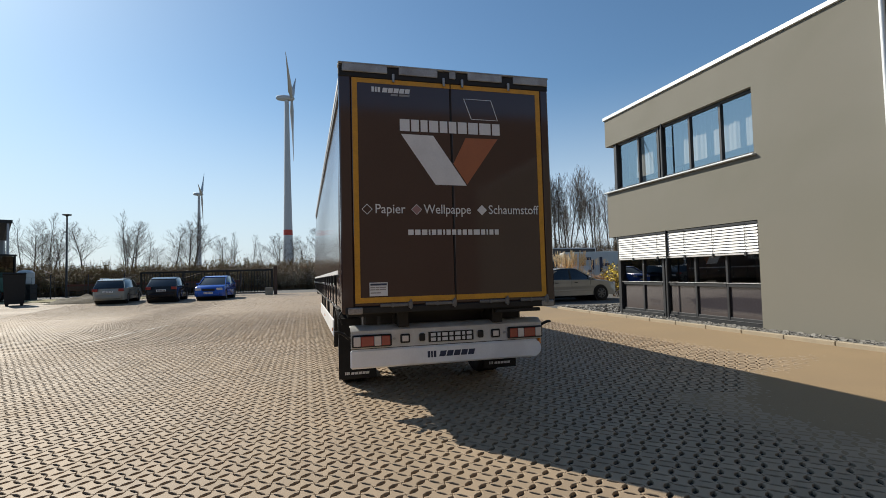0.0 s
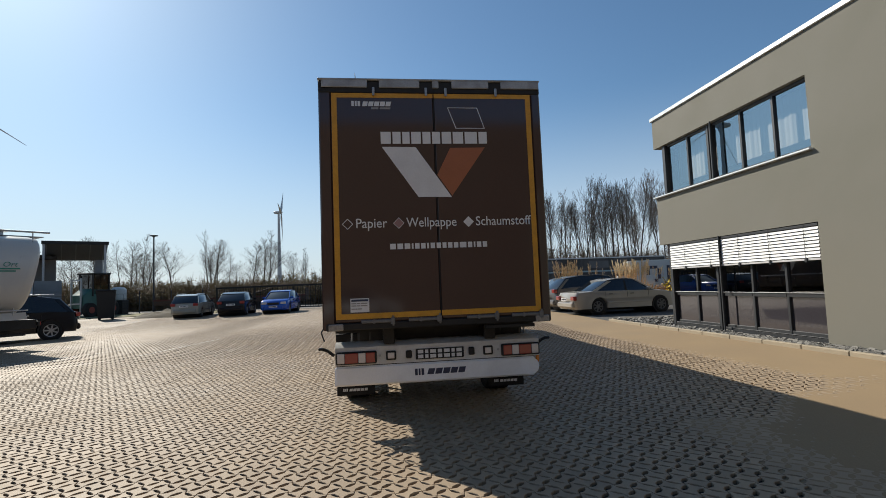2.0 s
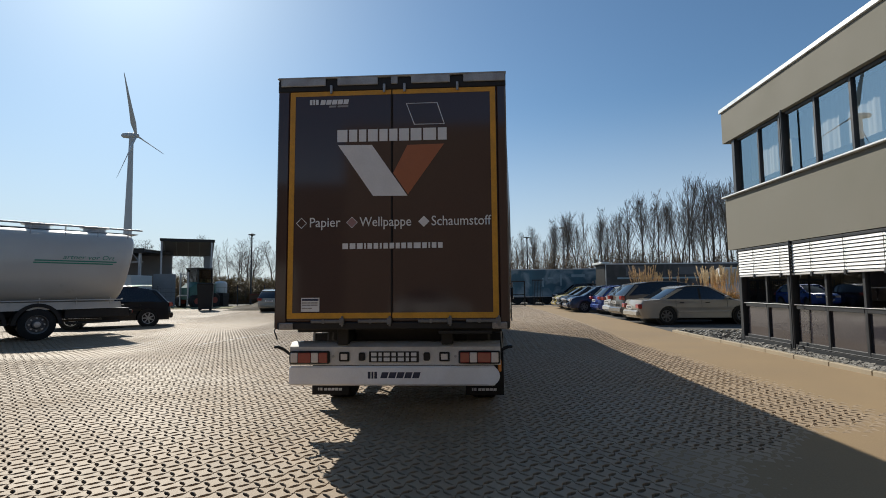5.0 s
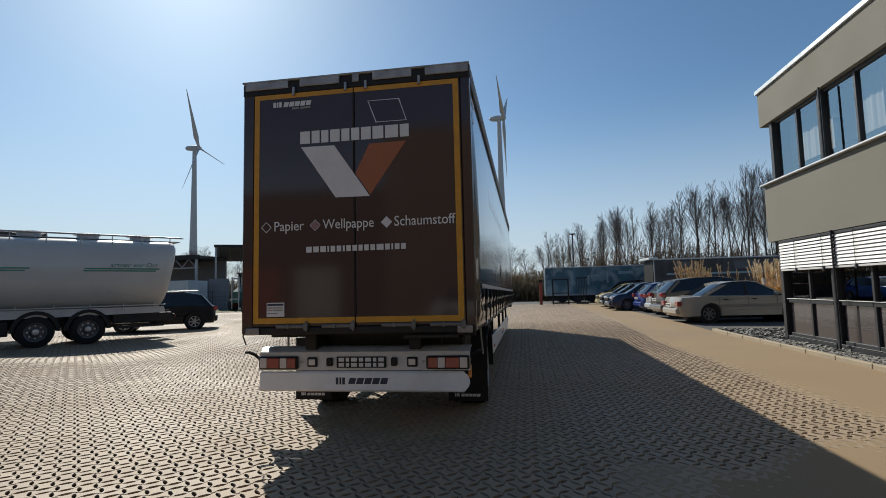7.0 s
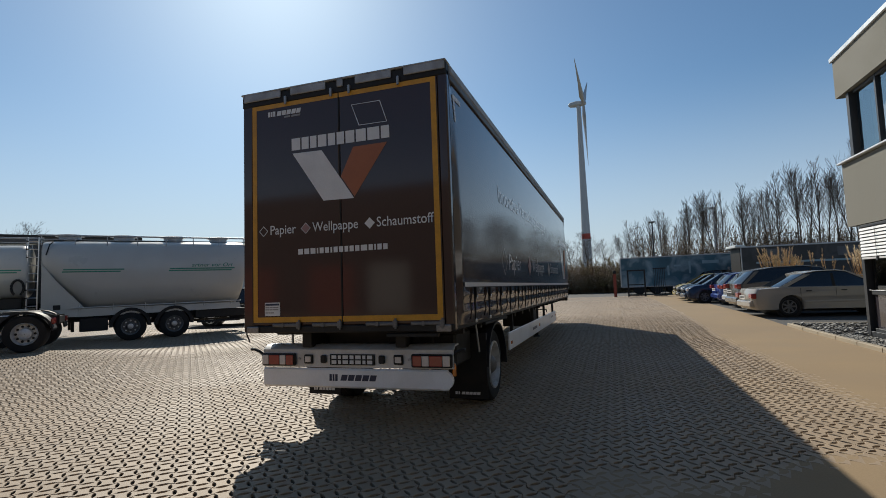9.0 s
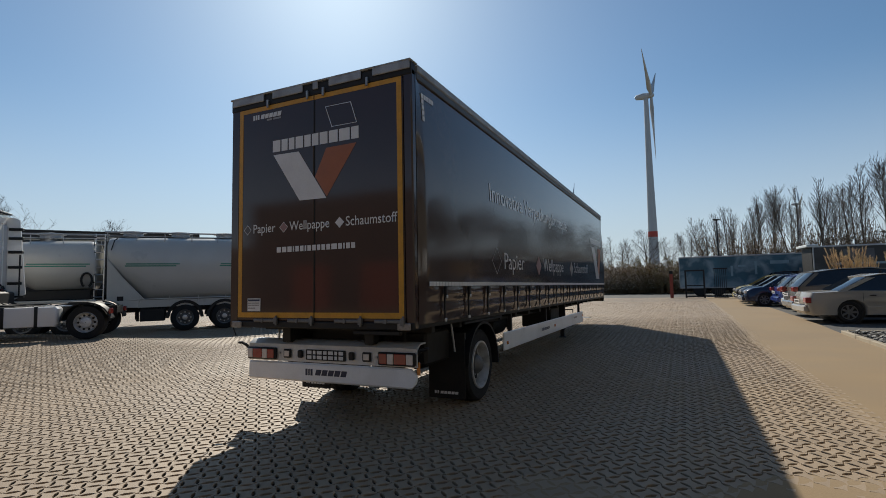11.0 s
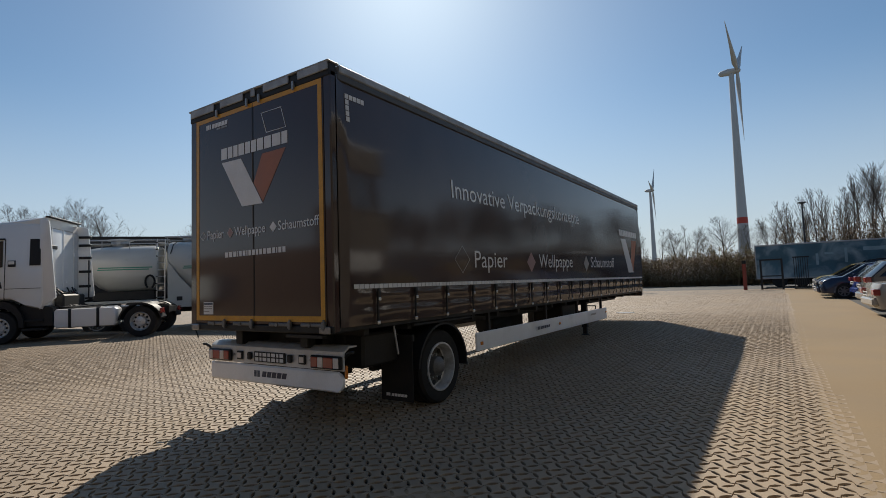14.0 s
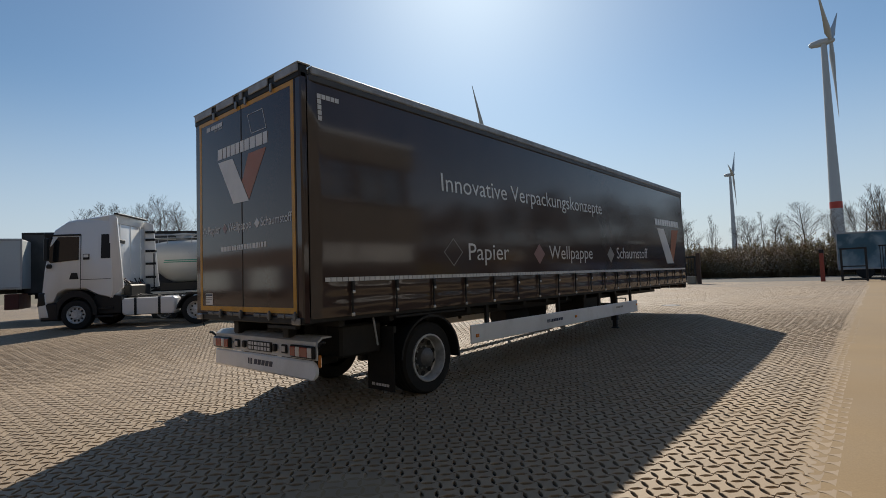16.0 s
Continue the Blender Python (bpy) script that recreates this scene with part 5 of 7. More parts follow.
        arch = [(-4.83 + 0.66 * math.cos(radians(t)), 0.51 + 0.62 * math.sin(radians(t))) for t in range(5, 176, 15)] + [(-4.83 + 0.62 * math.cos(radians(t)), 0.51 + 0.58 * math.sin(radians(t))) for t in range(175, 4, -15)]
        part("rear_mudguard", Shape().slab(arch, s * 0.64, s * 1.24), black_plastic, ob)
        part("marker_lamp", Shape().box(-5.5, s * 0.95, 0.75, -5.41, s * 1.2, 0.92, 0.02), red_lens, ob)
        tank = Shape().slab([(-4.05, 0.42), (-2.4, 0.42), (-2.33, 0.5), (-2.33, 0.95), (-2.4, 1.02), (-4.05, 1.02), (-4.12, 0.95), (-4.12, 0.5)], s * 0.62, s * 1.22, 0.07)
        tk = part("fuel_tank", tank, cab_white, ob, "pale aluminium fuel tank with dark straps")
        for x in (-2.8, -3.6):
            part("tank_strap", Shape().slab([(x - 0.05, 0.405), (x + 0.05, 0.405), (x + 0.05, 1.035), (x - 0.05, 1.035)], s * 0.61, s * 1.228, 0.05), black_plastic, tk)
        arch_f = [(-0.85 + 0.70 * math.cos(radians(t)), 0.56 + 0.80 * math.sin(radians(t))) for t in range(-5, 186, 19)] + [(-0.85 + 0.56 * math.cos(radians(t)), 0.54 + 0.60 * math.sin(radians(t))) for t in range(185, -6, -19)]
        part("front_mudguard", Shape().slab(arch_f, s * 0.85, s * 1.235), black_plastic, ob, "black front wheel arch")
        st = Shape().box(-2.05, s * 0.8, 0.38, -1.45, s * 1.2, 0.46, 0.01).box(-2.05, s * 0.85, 0.66, -1.5, s * 1.18, 0.74, 0.01).box(-2.0, s * 0.7, 0.4, -1.5, s * 0.85, 1.1, 0.02)
        part("entry_step", st, black_plastic, ob)
        part("skirt_panel", Shape().slab([(-2.3, 0.5), (-1.46, 0.5), (-1.36, 1.1), (-1.5, 1.26), (-2.3, 1.1)], s * 0.72, s * 1.13, 0.03), black_plastic, ob)
    fr = Shape()
    for s in (-1, 1):
        fr.box(-5.5, s * 0.38, 0.72, -0.3, s * 0.46, 0.98)
    fr.box(-5.5, -0.46, 0.75, -5.4, 0.46, 0.95)
    fr.box(-3.0, -0.9, 0.95, -2.5, 0.9, 1.04)
    part("chassis_frame", fr, black_paint, ob)
    fw = Shape().slab([(-5.0, 1.03), (-4.1, 1.03), (-4.2, 1.13), (-4.9, 1.13)], -0.45, 0.45, 0.04)
    part("fifth_wheel", fw, black_paint, ob)
    ra = random.Random(21)
    for k in range(18):
        y = -0.85 + 0.09 * k
        q = [ra.uniform(-0.12, 0.12) for _ in range(6)]
        part("air_hose", Shape().path([(-2.12, y, 1.62 + q[0]), (-2.28 + q[1] * 0.4, y + q[2], 1.45 + q[3]), (-2.26 + q[4] * 0.6, y + q[5], 1.2), (-2.4 + q[0], y - q[2], 1.08), (-2.75 + q[1], y * 0.7 - q[3], 1.06)], 0.024, 6), black_plastic, ob)
    for k in range(4):
        part("coupling", Shape().tube((-2.12, -0.7 + 0.22 * k, 1.55), (-2.22, -0.7 + 0.22 * k, 1.55), 0.035, n=8), (red_lens if k == 1 else galv), ob)
    part("equipment_box", Shape().box(-2.42, -0.85, 1.05, -2.15, 0.7, 1.5, 0.05), black_paint, ob)
    part("rear_vent", Shape().box(-2.12, 0.45, 3.0, -2.08, 0.95, 3.12, 0.01), black_plastic, ob)
    for y in (-0.75, 0.0, 0.75):
        part("rear_crease", Shape().box(-2.105, y - 0.03, 1.5, -2.085, y + 0.03, 3.7, 0.008), cab_white, ob)
    part("roof_horn", Shape().tube((-0.6, 0.5, 3.72), (-0.6, 0.5, 3.92), 0.05).tube((-0.9, -0.6, 3.75), (-0.9, -0.6, 4.15), 0.012), black_plastic, ob)
    part("marker_light", Shape().box(-0.45, 1.14, 3.45, -0.3, 1.17, 3.5, 0.01).box(-0.45, -1.17, 3.45, -0.3, -1.14, 3.5, 0.01), amber_lens, ob)
    return ob


TRACTOR_YAW = -132.8
c_, s_ = math.cos(radians(TRACTOR_YAW)), math.sin(radians(TRACTOR_YAW))
rear_x, rear_y = -10.68 + s_ * 1.22, 10.63 - c_ * 1.22       # the rear axle's middle
tractor(on_ground(rear_x + 4.83 * c_, rear_y + 4.83 * s_, TRACTOR_YAW))


# ---- silo trailers ----
def silo(m, name, label, prof, axles, rail_z, stripes, words, platform):
    """A silo vessel on its chassis; x runs from its rear (0) to its front (negative). prof: x, top, bottom, half width."""
    ob = thing(name, label, "lorry trailer" if words else "lorry", m, group="silo vehicles")
    n, secs = 30, []
    front = prof[-1][0]
    for x, zt, zb, hw in prof:
        cz, hz = (zt + zb) / 2, (zt - zb) / 2
        ring = []
        for i in range(n):
            an = 2 * math.pi * i / n
            c, q = math.cos(an), math.sin(an)
            zz = cz + hz * math.copysign(abs(q) ** 0.8, q)
            ring.append((x + (0.2 * (zz - 3.0) if words and x > -0.5 else 0), hw * math.copysign(abs(c) ** 0.5, c) * (1 if q > -0.3 else 1 - 0.10 * (-q - 0.3) / 0.7), cz + hz * math.copysign(abs(q) ** 0.8, q)))
        secs.append(ring)
    part("vessel", Shape().loft(secs), tank_white, ob, "white lacquered silo vessel", smooth=40)
    top = max(p[1] for p in prof)
    for y in (-0.95, 0.95):
        part("catwalk_rail", Shape().tube((0.4, y, rail_z), (front - 0.1, y, rail_z), 0.032), galv, ob)
        for k in range(int(-front) + 1):
            part("rail_post", Shape().tube((-k * 1.0 - 0.1, y, top - 0.25), (-k * 1.0 - 0.1, y, rail_z), 0.018, n=6), galv, ob)
    part("catwalk", Shape().box(0.42, -0.45, rail_z - 0.12, front - 0.1, 0.45, rail_z - 0.095), galv, ob, "galvanised catwalk on top")
    hatches = 4 if words else 1
    for k in range(hatches):
        x = front * (k + 0.55) / hatches
        hatch = part("hatch", Shape().lathe([(top - 0.1, 0.36), (rail_z + 0.05, 0.36), (rail_z + 0.12, 0.30), (rail_z + 0.15, 0.05)], "z", 20, (x, 0, 0)), galv, ob)
        part("hatch_ring", Shape().lathe([(rail_z + 0.05, 0.48), (rail_z + 0.10, 0.48)], "z", 20, (x, 0, 0)), galv, hatch)
    for a, b in stripes:
        for z, t in ((2.64, 0.0), (2.56, 0.12)):
            for y in (-1, 1):
                sy = y * 1.247
                part("stripe", Shape().add([(a - t, sy, z), (b - t * 0.3, sy, z), (b - t * 0.3, sy, z + 0.045), (a - t, sy, z + 0.045)], [(0, 1, 2, 3)]), green_print, ob, smooth=None, fix=False)
    if words:
        for y, rz in ((1, 180), (-1, 0)):
            base_x = -0.6 if y > 0 else -2.2
            lettering("artner vor Ort", 1.6, Matrix.Translation((base_x, y * 1.25, 2.73)) @ Matrix.Rotation(radians(rz), 4, "Z") @ UPR, green_print, ob, shear=0.25, cap=0.16)
        for y in (-1, 1):
            part("front_gusset", Shape().slab([(front + 0.02, 1.2), (front + 0.02, 2.9), (front + 0.5, 2.2), (-5.75, 1.2)], y * 1.10, y * 1.195, 0.02), tank_white, ob, "white plate under the sloping front")
        # white front wall with the ladder, and the low white skirt
        part("front_skirt", Shape().slab([(front - 0.02, 1.3), (front - 0.02, 0.95), (-5.9, 0.92), (-5.9, 1.22)], -1.19, 1.19, 0.03), tank_white, ob, "white front skirt below the vessel")
        for y in (-1, 1):
            part("side_skirt", Shape().slab([(-6.0, 0.92), (-0.3, 0.96), (-0.35, 1.2), (-6.0, 1.22)], y * 1.17, y * 1.2), tank_white, ob)
            part("hand_rail", Shape().tube((-6.2, y * 1.22, 1.25), (-0.3, y * 1.22, 1.27), 0.022), tank_white, ob)
            for k in range(6):
                part("rail_bracket", Shape().tube((-0.7 - 1.05 * k, y * 1.2, 1.12), (-0.7 - 1.05 * k, y * 1.22, 1.36), 0.018, n=6), tank_white, ob)
            part("tool_box", Shape().box(-5.95, y * 0.7, 0.36, -5.05, y * 1.16, 0.86, 0.03), black_plastic, ob)
            part("rear_frame", Shape().box(-2.05, y * 0.75, 0.62, 0.0, y * 1.12, 0.95, 0.02), black_paint, ob)
            part("under_guard", Shape().box(-2.0, y * 1.05, 0.42, -0.3, y * 1.1, 0.5, 0.01), black_paint, ob)
        for d in (0.0, 0.3):
            part("ladder_rail", Shape().tube((front - 0.10 - d, -1.12, 0.95), (front - 0.06 - d, -1.12, 3.85), 0.022, n=8), alu, ob, "pale ladder rail")
        for k in range(10):
            f = (k + 0.5) / 10
            x = front - 0.10 + 0.04 * f
            part("ladder_rung", Shape().tube((x, -1.12, 0.95 + 2.9 * f), (x - 0.3, -1.12, 0.95 + 2.9 * f), 0.02, n=6), alu, ob)
            part("rung_end", Shape().tube((x - 0.28, -1.12, 0.95 + 2.9 * f), (x - 0.36, -1.12, 0.95 + 2.9 * f), 0.03, n=6), black_plastic, ob)
        part("hose", Shape().path([(front - 0.62 + 0.17 * math.cos(t / 2.6), -1.26, 2.05 + 0.27 * math.sin(t / 2.6)) for t in range(-3, 12)], 0.04), rubber, ob, "black coiled hose")
        part("valve", Shape().box(front + 0.35, -1.2, 1.2, front + 0.6, -1.12, 1.4, 0.02), black_plastic, ob)
        part("vent_pipe", Shape().path([(front + 0.35, -0.95, 3.72), (front + 0.25, -1.15, 3.6), (front + 0.15, -1.24, 3.2)], 0.02), black_plastic, ob)
    else:
        part("platform", Shape().box(front - 0.1, -1.2, platform - 0.12, 0.0, 1.2, platform, 0.02), tank_white, ob, "pale floor below the vessel")
        part("support", Shape().box(front + 0.5, -0.8, platform + 0.002, -0.2, 0.8, 1.7, 0.04), black_paint, ob)
        for y in (-1, 1):
            part("side_guard", Shape().box(front - 1.5, y * 1.05, 0.45, -0.1, y * 1.15, 0.95, 0.02), black_paint, ob)
    for y in (-0.5, 0.5):
        part("frame_rail", Shape().box(front + 0.2 if words else front - 3.2, y - 0.07, 0.72, 0.0, y + 0.07, 1.05), black_paint, ob)
    part("lamp_bar", Shape().box(0.0, -1.2, 0.72, 0.06, 1.2, 0.88, 0.01), black_paint, ob)
    for y in (-1.0, 1.0):
        part("tail_lamp", Shape().box(0.06, y - 0.18, 0.74, 0.09, y + 0.18, 0.86, 0.01), red_lens, ob)
    for ax in axles:
        for y in (-1, 1):
            r, a, zc = 0.54, 0.18, 0.46
            tyre = Shape().lathe([(-a, r * 0.6), (-a, r * 0.9), (-a * 0.8, r), (a * 0.8, r), (a, r * 0.9), (a, r * 0.6)], "y", 30, (ax, y * 1.05, zc), cap=False)
            wh = part("wheel", tyre, rubber, ob, "dusty black lorry tyre")
            part("rim", Shape().lathe([(y * a, r * 0.6), (y * a * 0.9, r * 0.54), (y * a * 0.3, r * 0.5), (y * a * 0.35, r * 0.3), (y * a * 0.9, r * 0.24), (y * a, 0.02)], "y", 30, (ax, y * 1.05, zc), cap=False), dusty_shaded_rim, wh)
            for i in range(8):
                an = math.pi * i / 4
                part("rim_nut", Shape().lathe([(y * a * 0.34, 0.032), (y * a * 0.7, 0.026)], "y", 8, (ax + r * 0.4 * math.cos(an), y * 1.05, zc + r * 0.4 * math.sin(an))), alu, wh)
            part("hub", Shape().lathe([(y * a * 0.8, r * 0.2), (y * (a + 0.03), r * 0.17), (y * (a + 0.04), 0.02)], "y", 16, (ax, y * 1.05, zc)), alu, wh)
            ar = [(ax + 0.70 * math.cos(radians(t)), 0.46 + 0.72 * math.sin(radians(t))) for t in range(0, 181, 15)] + [(ax + 0.58 * math.cos(radians(t)), 0.46 + 0.60 * math.sin(radians(t))) for t in range(180, -1, -15)]
            part("mudguard", Shape().slab(ar, y * 0.7, y * 1.25), black_plastic, ob)
    return ob


SILO_YAW = 52.3
silo(on_ground(-11.22, 19.94, SILO_YAW, 0.08), "silo_trailer", "white silo trailer with green stripes and hatches on top",
     [(0.07, 3.5, 1.5, 1.0), (0.04, 3.68, 1.25, 1.14), (-0.05, 3.79, 1.14, 1.21), (-0.25, 3.83, 1.09, 1.24), (-1.2, 3.83, 1.08, 1.24), (-5.55, 3.80, 1.08, 1.24), (-5.75, 3.80, 1.16, 1.24), (-6.4, 3.79, 1.75, 1.24), (-6.95, 3.76, 2.35, 1.225), (-7.05, 3.72, 2.5, 1.19), (-7.09, 3.6, 2.6, 1.1)],
     (-2.83, -4.33), 3.95, ((-0.54, -3.0), (-4.55, -6.44)), True, 1.1)
fx, fy = -11.22 - 7.42 * math.cos(radians(SILO_YAW)), 19.94 - 7.42 * math.sin(radians(SILO_YAW))
silo(on_ground(fx, fy, SILO_YAW, 0.08), "silo_lorry", "white silo lorry with green stripes standing before its trailer",
     [(0.02, 3.4, 2.05, 1.0), (-0.02, 3.52, 1.85, 1.14), (-0.1, 3.6, 1.72, 1.22), (-0.25, 3.62, 1.66, 1.24), (-1.9, 3.6, 1.62, 1.24), (-2.3, 3.57, 1.85, 1.24), (-2.85, 3.45, 2.35, 1.2), (-3.0, 3.3, 2.6, 1.08)],
     (-0.9, -2.2), 3.82, ((-0.2, -2.15),), False, 1.3)


# ---- box trailers, far lorries ----
def box_trailer(m, length, body_mat, label, z0=1.05, z1=3.75, axles=(1.4, 2.7, 4.0), marks=(), name="box_trailer", rim=True, end_cap=False, skirt=False):
    ob = thing(name, label, "trailer", m)
    part("box_body", Shape().box(0, -1.25, z0, length, 1.25, z1, 0.03), body_mat, ob)
    tr = Shape()
    for y in (-1.26, 1.26):
        tr.box(-0.01, y - 0.02, z1 - 0.09, length + 0.01, y + 0.02, z1 + 0.01, 0.01)
        tr.box(-0.01, y - 0.02, z0, length + 0.01, y + 0.02, z0 + 0.1, 0.01)
    for x in (0, length):
        tr.box(x - 0.03, -1.28, z0, x + 0.03, -1.2, z1)
        tr.box(x - 0.03, 1.2, z0, x + 0.03, 1.28, z1)
    part("edge_rail", tr, galv if rim else black_paint, ob)
    fr = Shape()
    for y in (-0.5, 0.5):
        fr.box(0.2, y - 0.06, z0 - 0.2, length - 0.3, y + 0.06, z0 - 0.005)
    part("chassis_frame", fr, black_paint, ob)
    for ax in axles:
        for y in (-1, 1):
            part("wheel", Shape().lathe([(-0.17, 0.3), (-0.18, 0.46), (-0.14, 0.5), (0.14, 0.5), (0.18, 0.46), (0.17, 0.3)], "y", 20, (ax, y * 1.05, 0.5)), rubber, ob)
    for y in (-0.9, 0.9):
        part("landing_leg", Shape().box(length - 2.6, y - 0.06, 0.0, length - 2.48, y + 0.06, z0 - 0.1), black_paint, ob)
    if skirt:
        part("stowage_box", Shape().box(length - 7.5, -1.15, 0.5, length - 3.0, 1.15, z0 - 0.21, 0.03), black_paint, ob, "black boxes between the axles")
        part("rear_frame", Shape().box(-0.02, -1.2, 0.6, 0.1, 1.2, z0 - 0.21, 0.02), flatbed_red, ob)
        part("front_frame", Shape().box(length - 0.6, -1.2, 0.6, length - 0.1, 1.2, z0 - 0.21, 0.02), flatbed_red, ob)
    if end_cap:
        part("end_door", Shape().box(-0.07, -1.17, z0 + 0.11, -0.005, 1.17, z1 - 0.11, 0.01), black_paint, ob, "dark closed end door")
        part("roof_cap", Shape().box(-0.35, -1.3, z1 - 0.06, 0.3, 1.3, z1 + 0.12, 0.03), pale_box, ob, "pale bent roof cap")
    for k, (x0, x1, a, b, mm) in enumerate(marks):
        part("side_print", Shape().box(x0, -1.256, a, x1, -1.2515, b), mm, ob, smooth=None)
    return ob


blue_tarp = mat("faded_blue_tarpaulin", (0.06, 0.13, 0.17), 0.7, var=0.5, scale=0.7, stain=(0.36, 0.43, 0.45), stain_scale=0.8, stain_amount=1.0)
grey_tarp = mat("dark_grey_tarpaulin", (0.05, 0.049, 0.048), 0.8, var=0.25, scale=0.6, stain=(0.16, 0.15, 0.15), stain_scale=0.7, stain_amount=0.6)
panel_patch = mat("worn_grey_patch", (0.11, 0.11, 0.115), 0.8, var=0.3, scale=2)
pale_box = mat("pale_box_panels", (0.50, 0.53, 0.53), 0.5, var=0.06, scale=1)
box_trailer(on_ground(5.5, 47.5, 0), 13.5, blue_tarp, "faded blue curtain trailer with worn graffiti behind the gate", 0.6, 3.1,
            marks=((3.6, 3.75, 1.5, 2.3, faded_print), (4.1, 4.6, 2.2, 2.35, faded_print), (5.2, 5.35, 1.6, 2.6, faded_print), (6.2, 7.4, 2.35, 2.6, faded_print), (8.0, 8.15, 1.5, 2.0, grey_print), (8.25, 8.4, 1.5, 2.1, grey_print), (8.5, 8.6, 1.5, 1.9, grey_print)))
box_trailer(on_ground(13.4, 42.6, 3), 13.0, grey_tarp, "dark grey curtain trailer with a pale roof edge behind the cars", 1.0, 3.3,
            marks=((0.9, 9.0, 2.06, 2.19, faded_print), (1.6, 3.2, 2.3, 3.05, panel_patch), (5.8, 7.6, 2.4, 3.0, panel_patch)), end_cap=True)
box_trailer(on_ground(-25.5, -1.5, 70), 10.0, pale_box, "pale grey box trailer standing far across the yard", 1.5, 3.72, skirt=True)
box_trailer(on_ground(-23.9, 8.5, 58), 13.0, grey_tarp, "dark curtain trailer standing across the yard", 1.2, 4.15, rim=False)


# ---- canopy, loader, low loader, tank, bin ----
def canopy(m):
    ob = thing("steel_canopy", "grey open steel canopy with a tilted sheet roof", "canopy", m)
    part("roof", Shape().loft([[(x, -0.3, 5.42), (x, -0.3, 5.52), (x, 3.6, 4.42), (x, 3.6, 4.32)] for x in (-0.1, 3.95)]), pale_sheet, ob, "grey corrugated sheet roof")
    part("front_beam", Shape().box(-0.14, -0.36, 5.3, 3.99, -0.301, 5.54), black_paint, ob)
    for x in (0, 3.75):
        for y, z in ((-0.2, 5.38), (3.4, 4.36)):
            part("column", Shape().box(x - 0.07, y - 0.07, 0, x + 0.07, y + 0.07, z, 0.01), galv, ob)
    for k in range(5):
        part("rafter", Shape().loft([[(0.1 + 0.9 * k, y, z), (0.16 + 0.9 * k, y, z), (0.16 + 0.9 * k, y, z + 0.08), (0.1 + 0.9 * k, y, z + 0.08)] for y, z in ((-0.28, 5.32), (3.5, 4.25))]), galv, ob)
    part("side_panel", Shape().box(3.2, 3.3, 2.2, 3.7, 3.36, 4.36), pale_sheet, ob)
    part("low_wall", Shape().box(-0.5, -0.4, 0.0, 1.1, -0.3, 2.6), pale_sheet, ob, "grey low wall")
    return ob


pale_sheet = mat("grey_sheet_metal", (0.2, 0.21, 0.22), 0.5, 0.2, var=0.2, scale=1.5)
canopy(on_ground(-27.8, 48.8, 29) @ Matrix.Scale(1.2, 4))
hall = thing("open_hall", "long low open hall with a dark lattice roof edge", "hall", on_ground(-47, 47, 0))
part("roof", Shape().box(0, 0, 5.2, 18.5, 5, 5.5, 0.02), grey_tarp, hall)
part("roof_edge", Shape().box(-0.1, -0.1, 5.1, 18.6, -0.001, 5.55), black_paint, hall)
for k in range(7):
    part("column", Shape().box(3.0 * k, 0.1, 0, 3.0 * k + 0.2, 0.3, 5.19), galv, hall)
for k in range(12):
    part("lattice_bar", Shape().tube((1.5 * k, 0.2, 4.3), (1.5 * k + 0.75, 0.2, 5.15), 0.05), galv, hall)
    part("lattice_bar", Shape().tube((1.5 * k + 1.5, 0.2, 4.3), (1.5 * k + 0.75, 0.2, 5.15), 0.05), galv, hall)
part("lattice_rail", Shape().box(0, 0.15, 4.2, 18.4, 0.25, 4.3), galv, hall)
part("back_wall", Shape().box(0, 4.8, 0, 18.4, 5, 5.19), room_mat, hall)
part("white_unit", Shape().box(15.0, -3.0, 0, 19.5, 0, 2.9, 0.03), pale_box, hall)


teal = mat("teal_paint", (0.03, 0.10, 0.08), 0.4, var=0.2, scale=4)


def loader(m):
    ob = thing("wheel_loader", "teal green loader with a glazed cab under the canopy", "loader", m)
    part("body", Shape().slab([(-1.4, 0.7), (1.3, 0.7), (1.3, 1.7), (0.6, 2.2), (-1.4, 2.1)], -0.6, 0.6, 0.06), teal, ob)
    fr = Shape()
    for x in (-0.9, 0.55):
        for y in (-0.62, 0.62):
            fr.box(x - 0.05, y - 0.05, 1.6, x + 0.05, y + 0.05, 3.3)
    fr.box(-1.0, -0.75, 3.3, 0.7, 0.75, 3.42, 0.03)
    part("cab_frame", fr, black_paint, ob)
    part("cab_glass", Shape().box(-0.85, -0.6, 1.75, 0.5, 0.6, 3.28), car_glass, ob)
    part("seat", Shape().box(-0.5, -0.3, 1.7, 0.0, 0.3, 2.5, 0.05), mat("green_fabric", (0.03, 0.12, 0.07), 0.8), ob)
    for x, r in ((-0.95, 0.62), (0.95, 0.55)):
        for y in (-0.8, 0.8):
            w = part("wheel", Shape().lathe([(-0.2, r * 0.5), (-0.22, r * 0.9), (-0.15, r), (0.15, r), (0.22, r * 0.9), (0.2, r * 0.5)], "y", 24, (x, y, r)), rubber, ob)
            part("rim", Shape().lathe([(-0.21, r * 0.45), (0.21, r * 0.45)], "y", 20, (x, y, r)), rust_red, w)
    part("mast", Shape().box(1.35, -0.5, 0.2, 1.45, -0.4, 3.0).box(1.35, 0.4, 0.2, 1.45, 0.5, 3.0).box(1.36, -0.4, 2.8, 1.44, 0.4, 2.9).box(1.36, -0.4, 1.0, 1.44, 0.4, 1.1), galv, ob)
    return ob


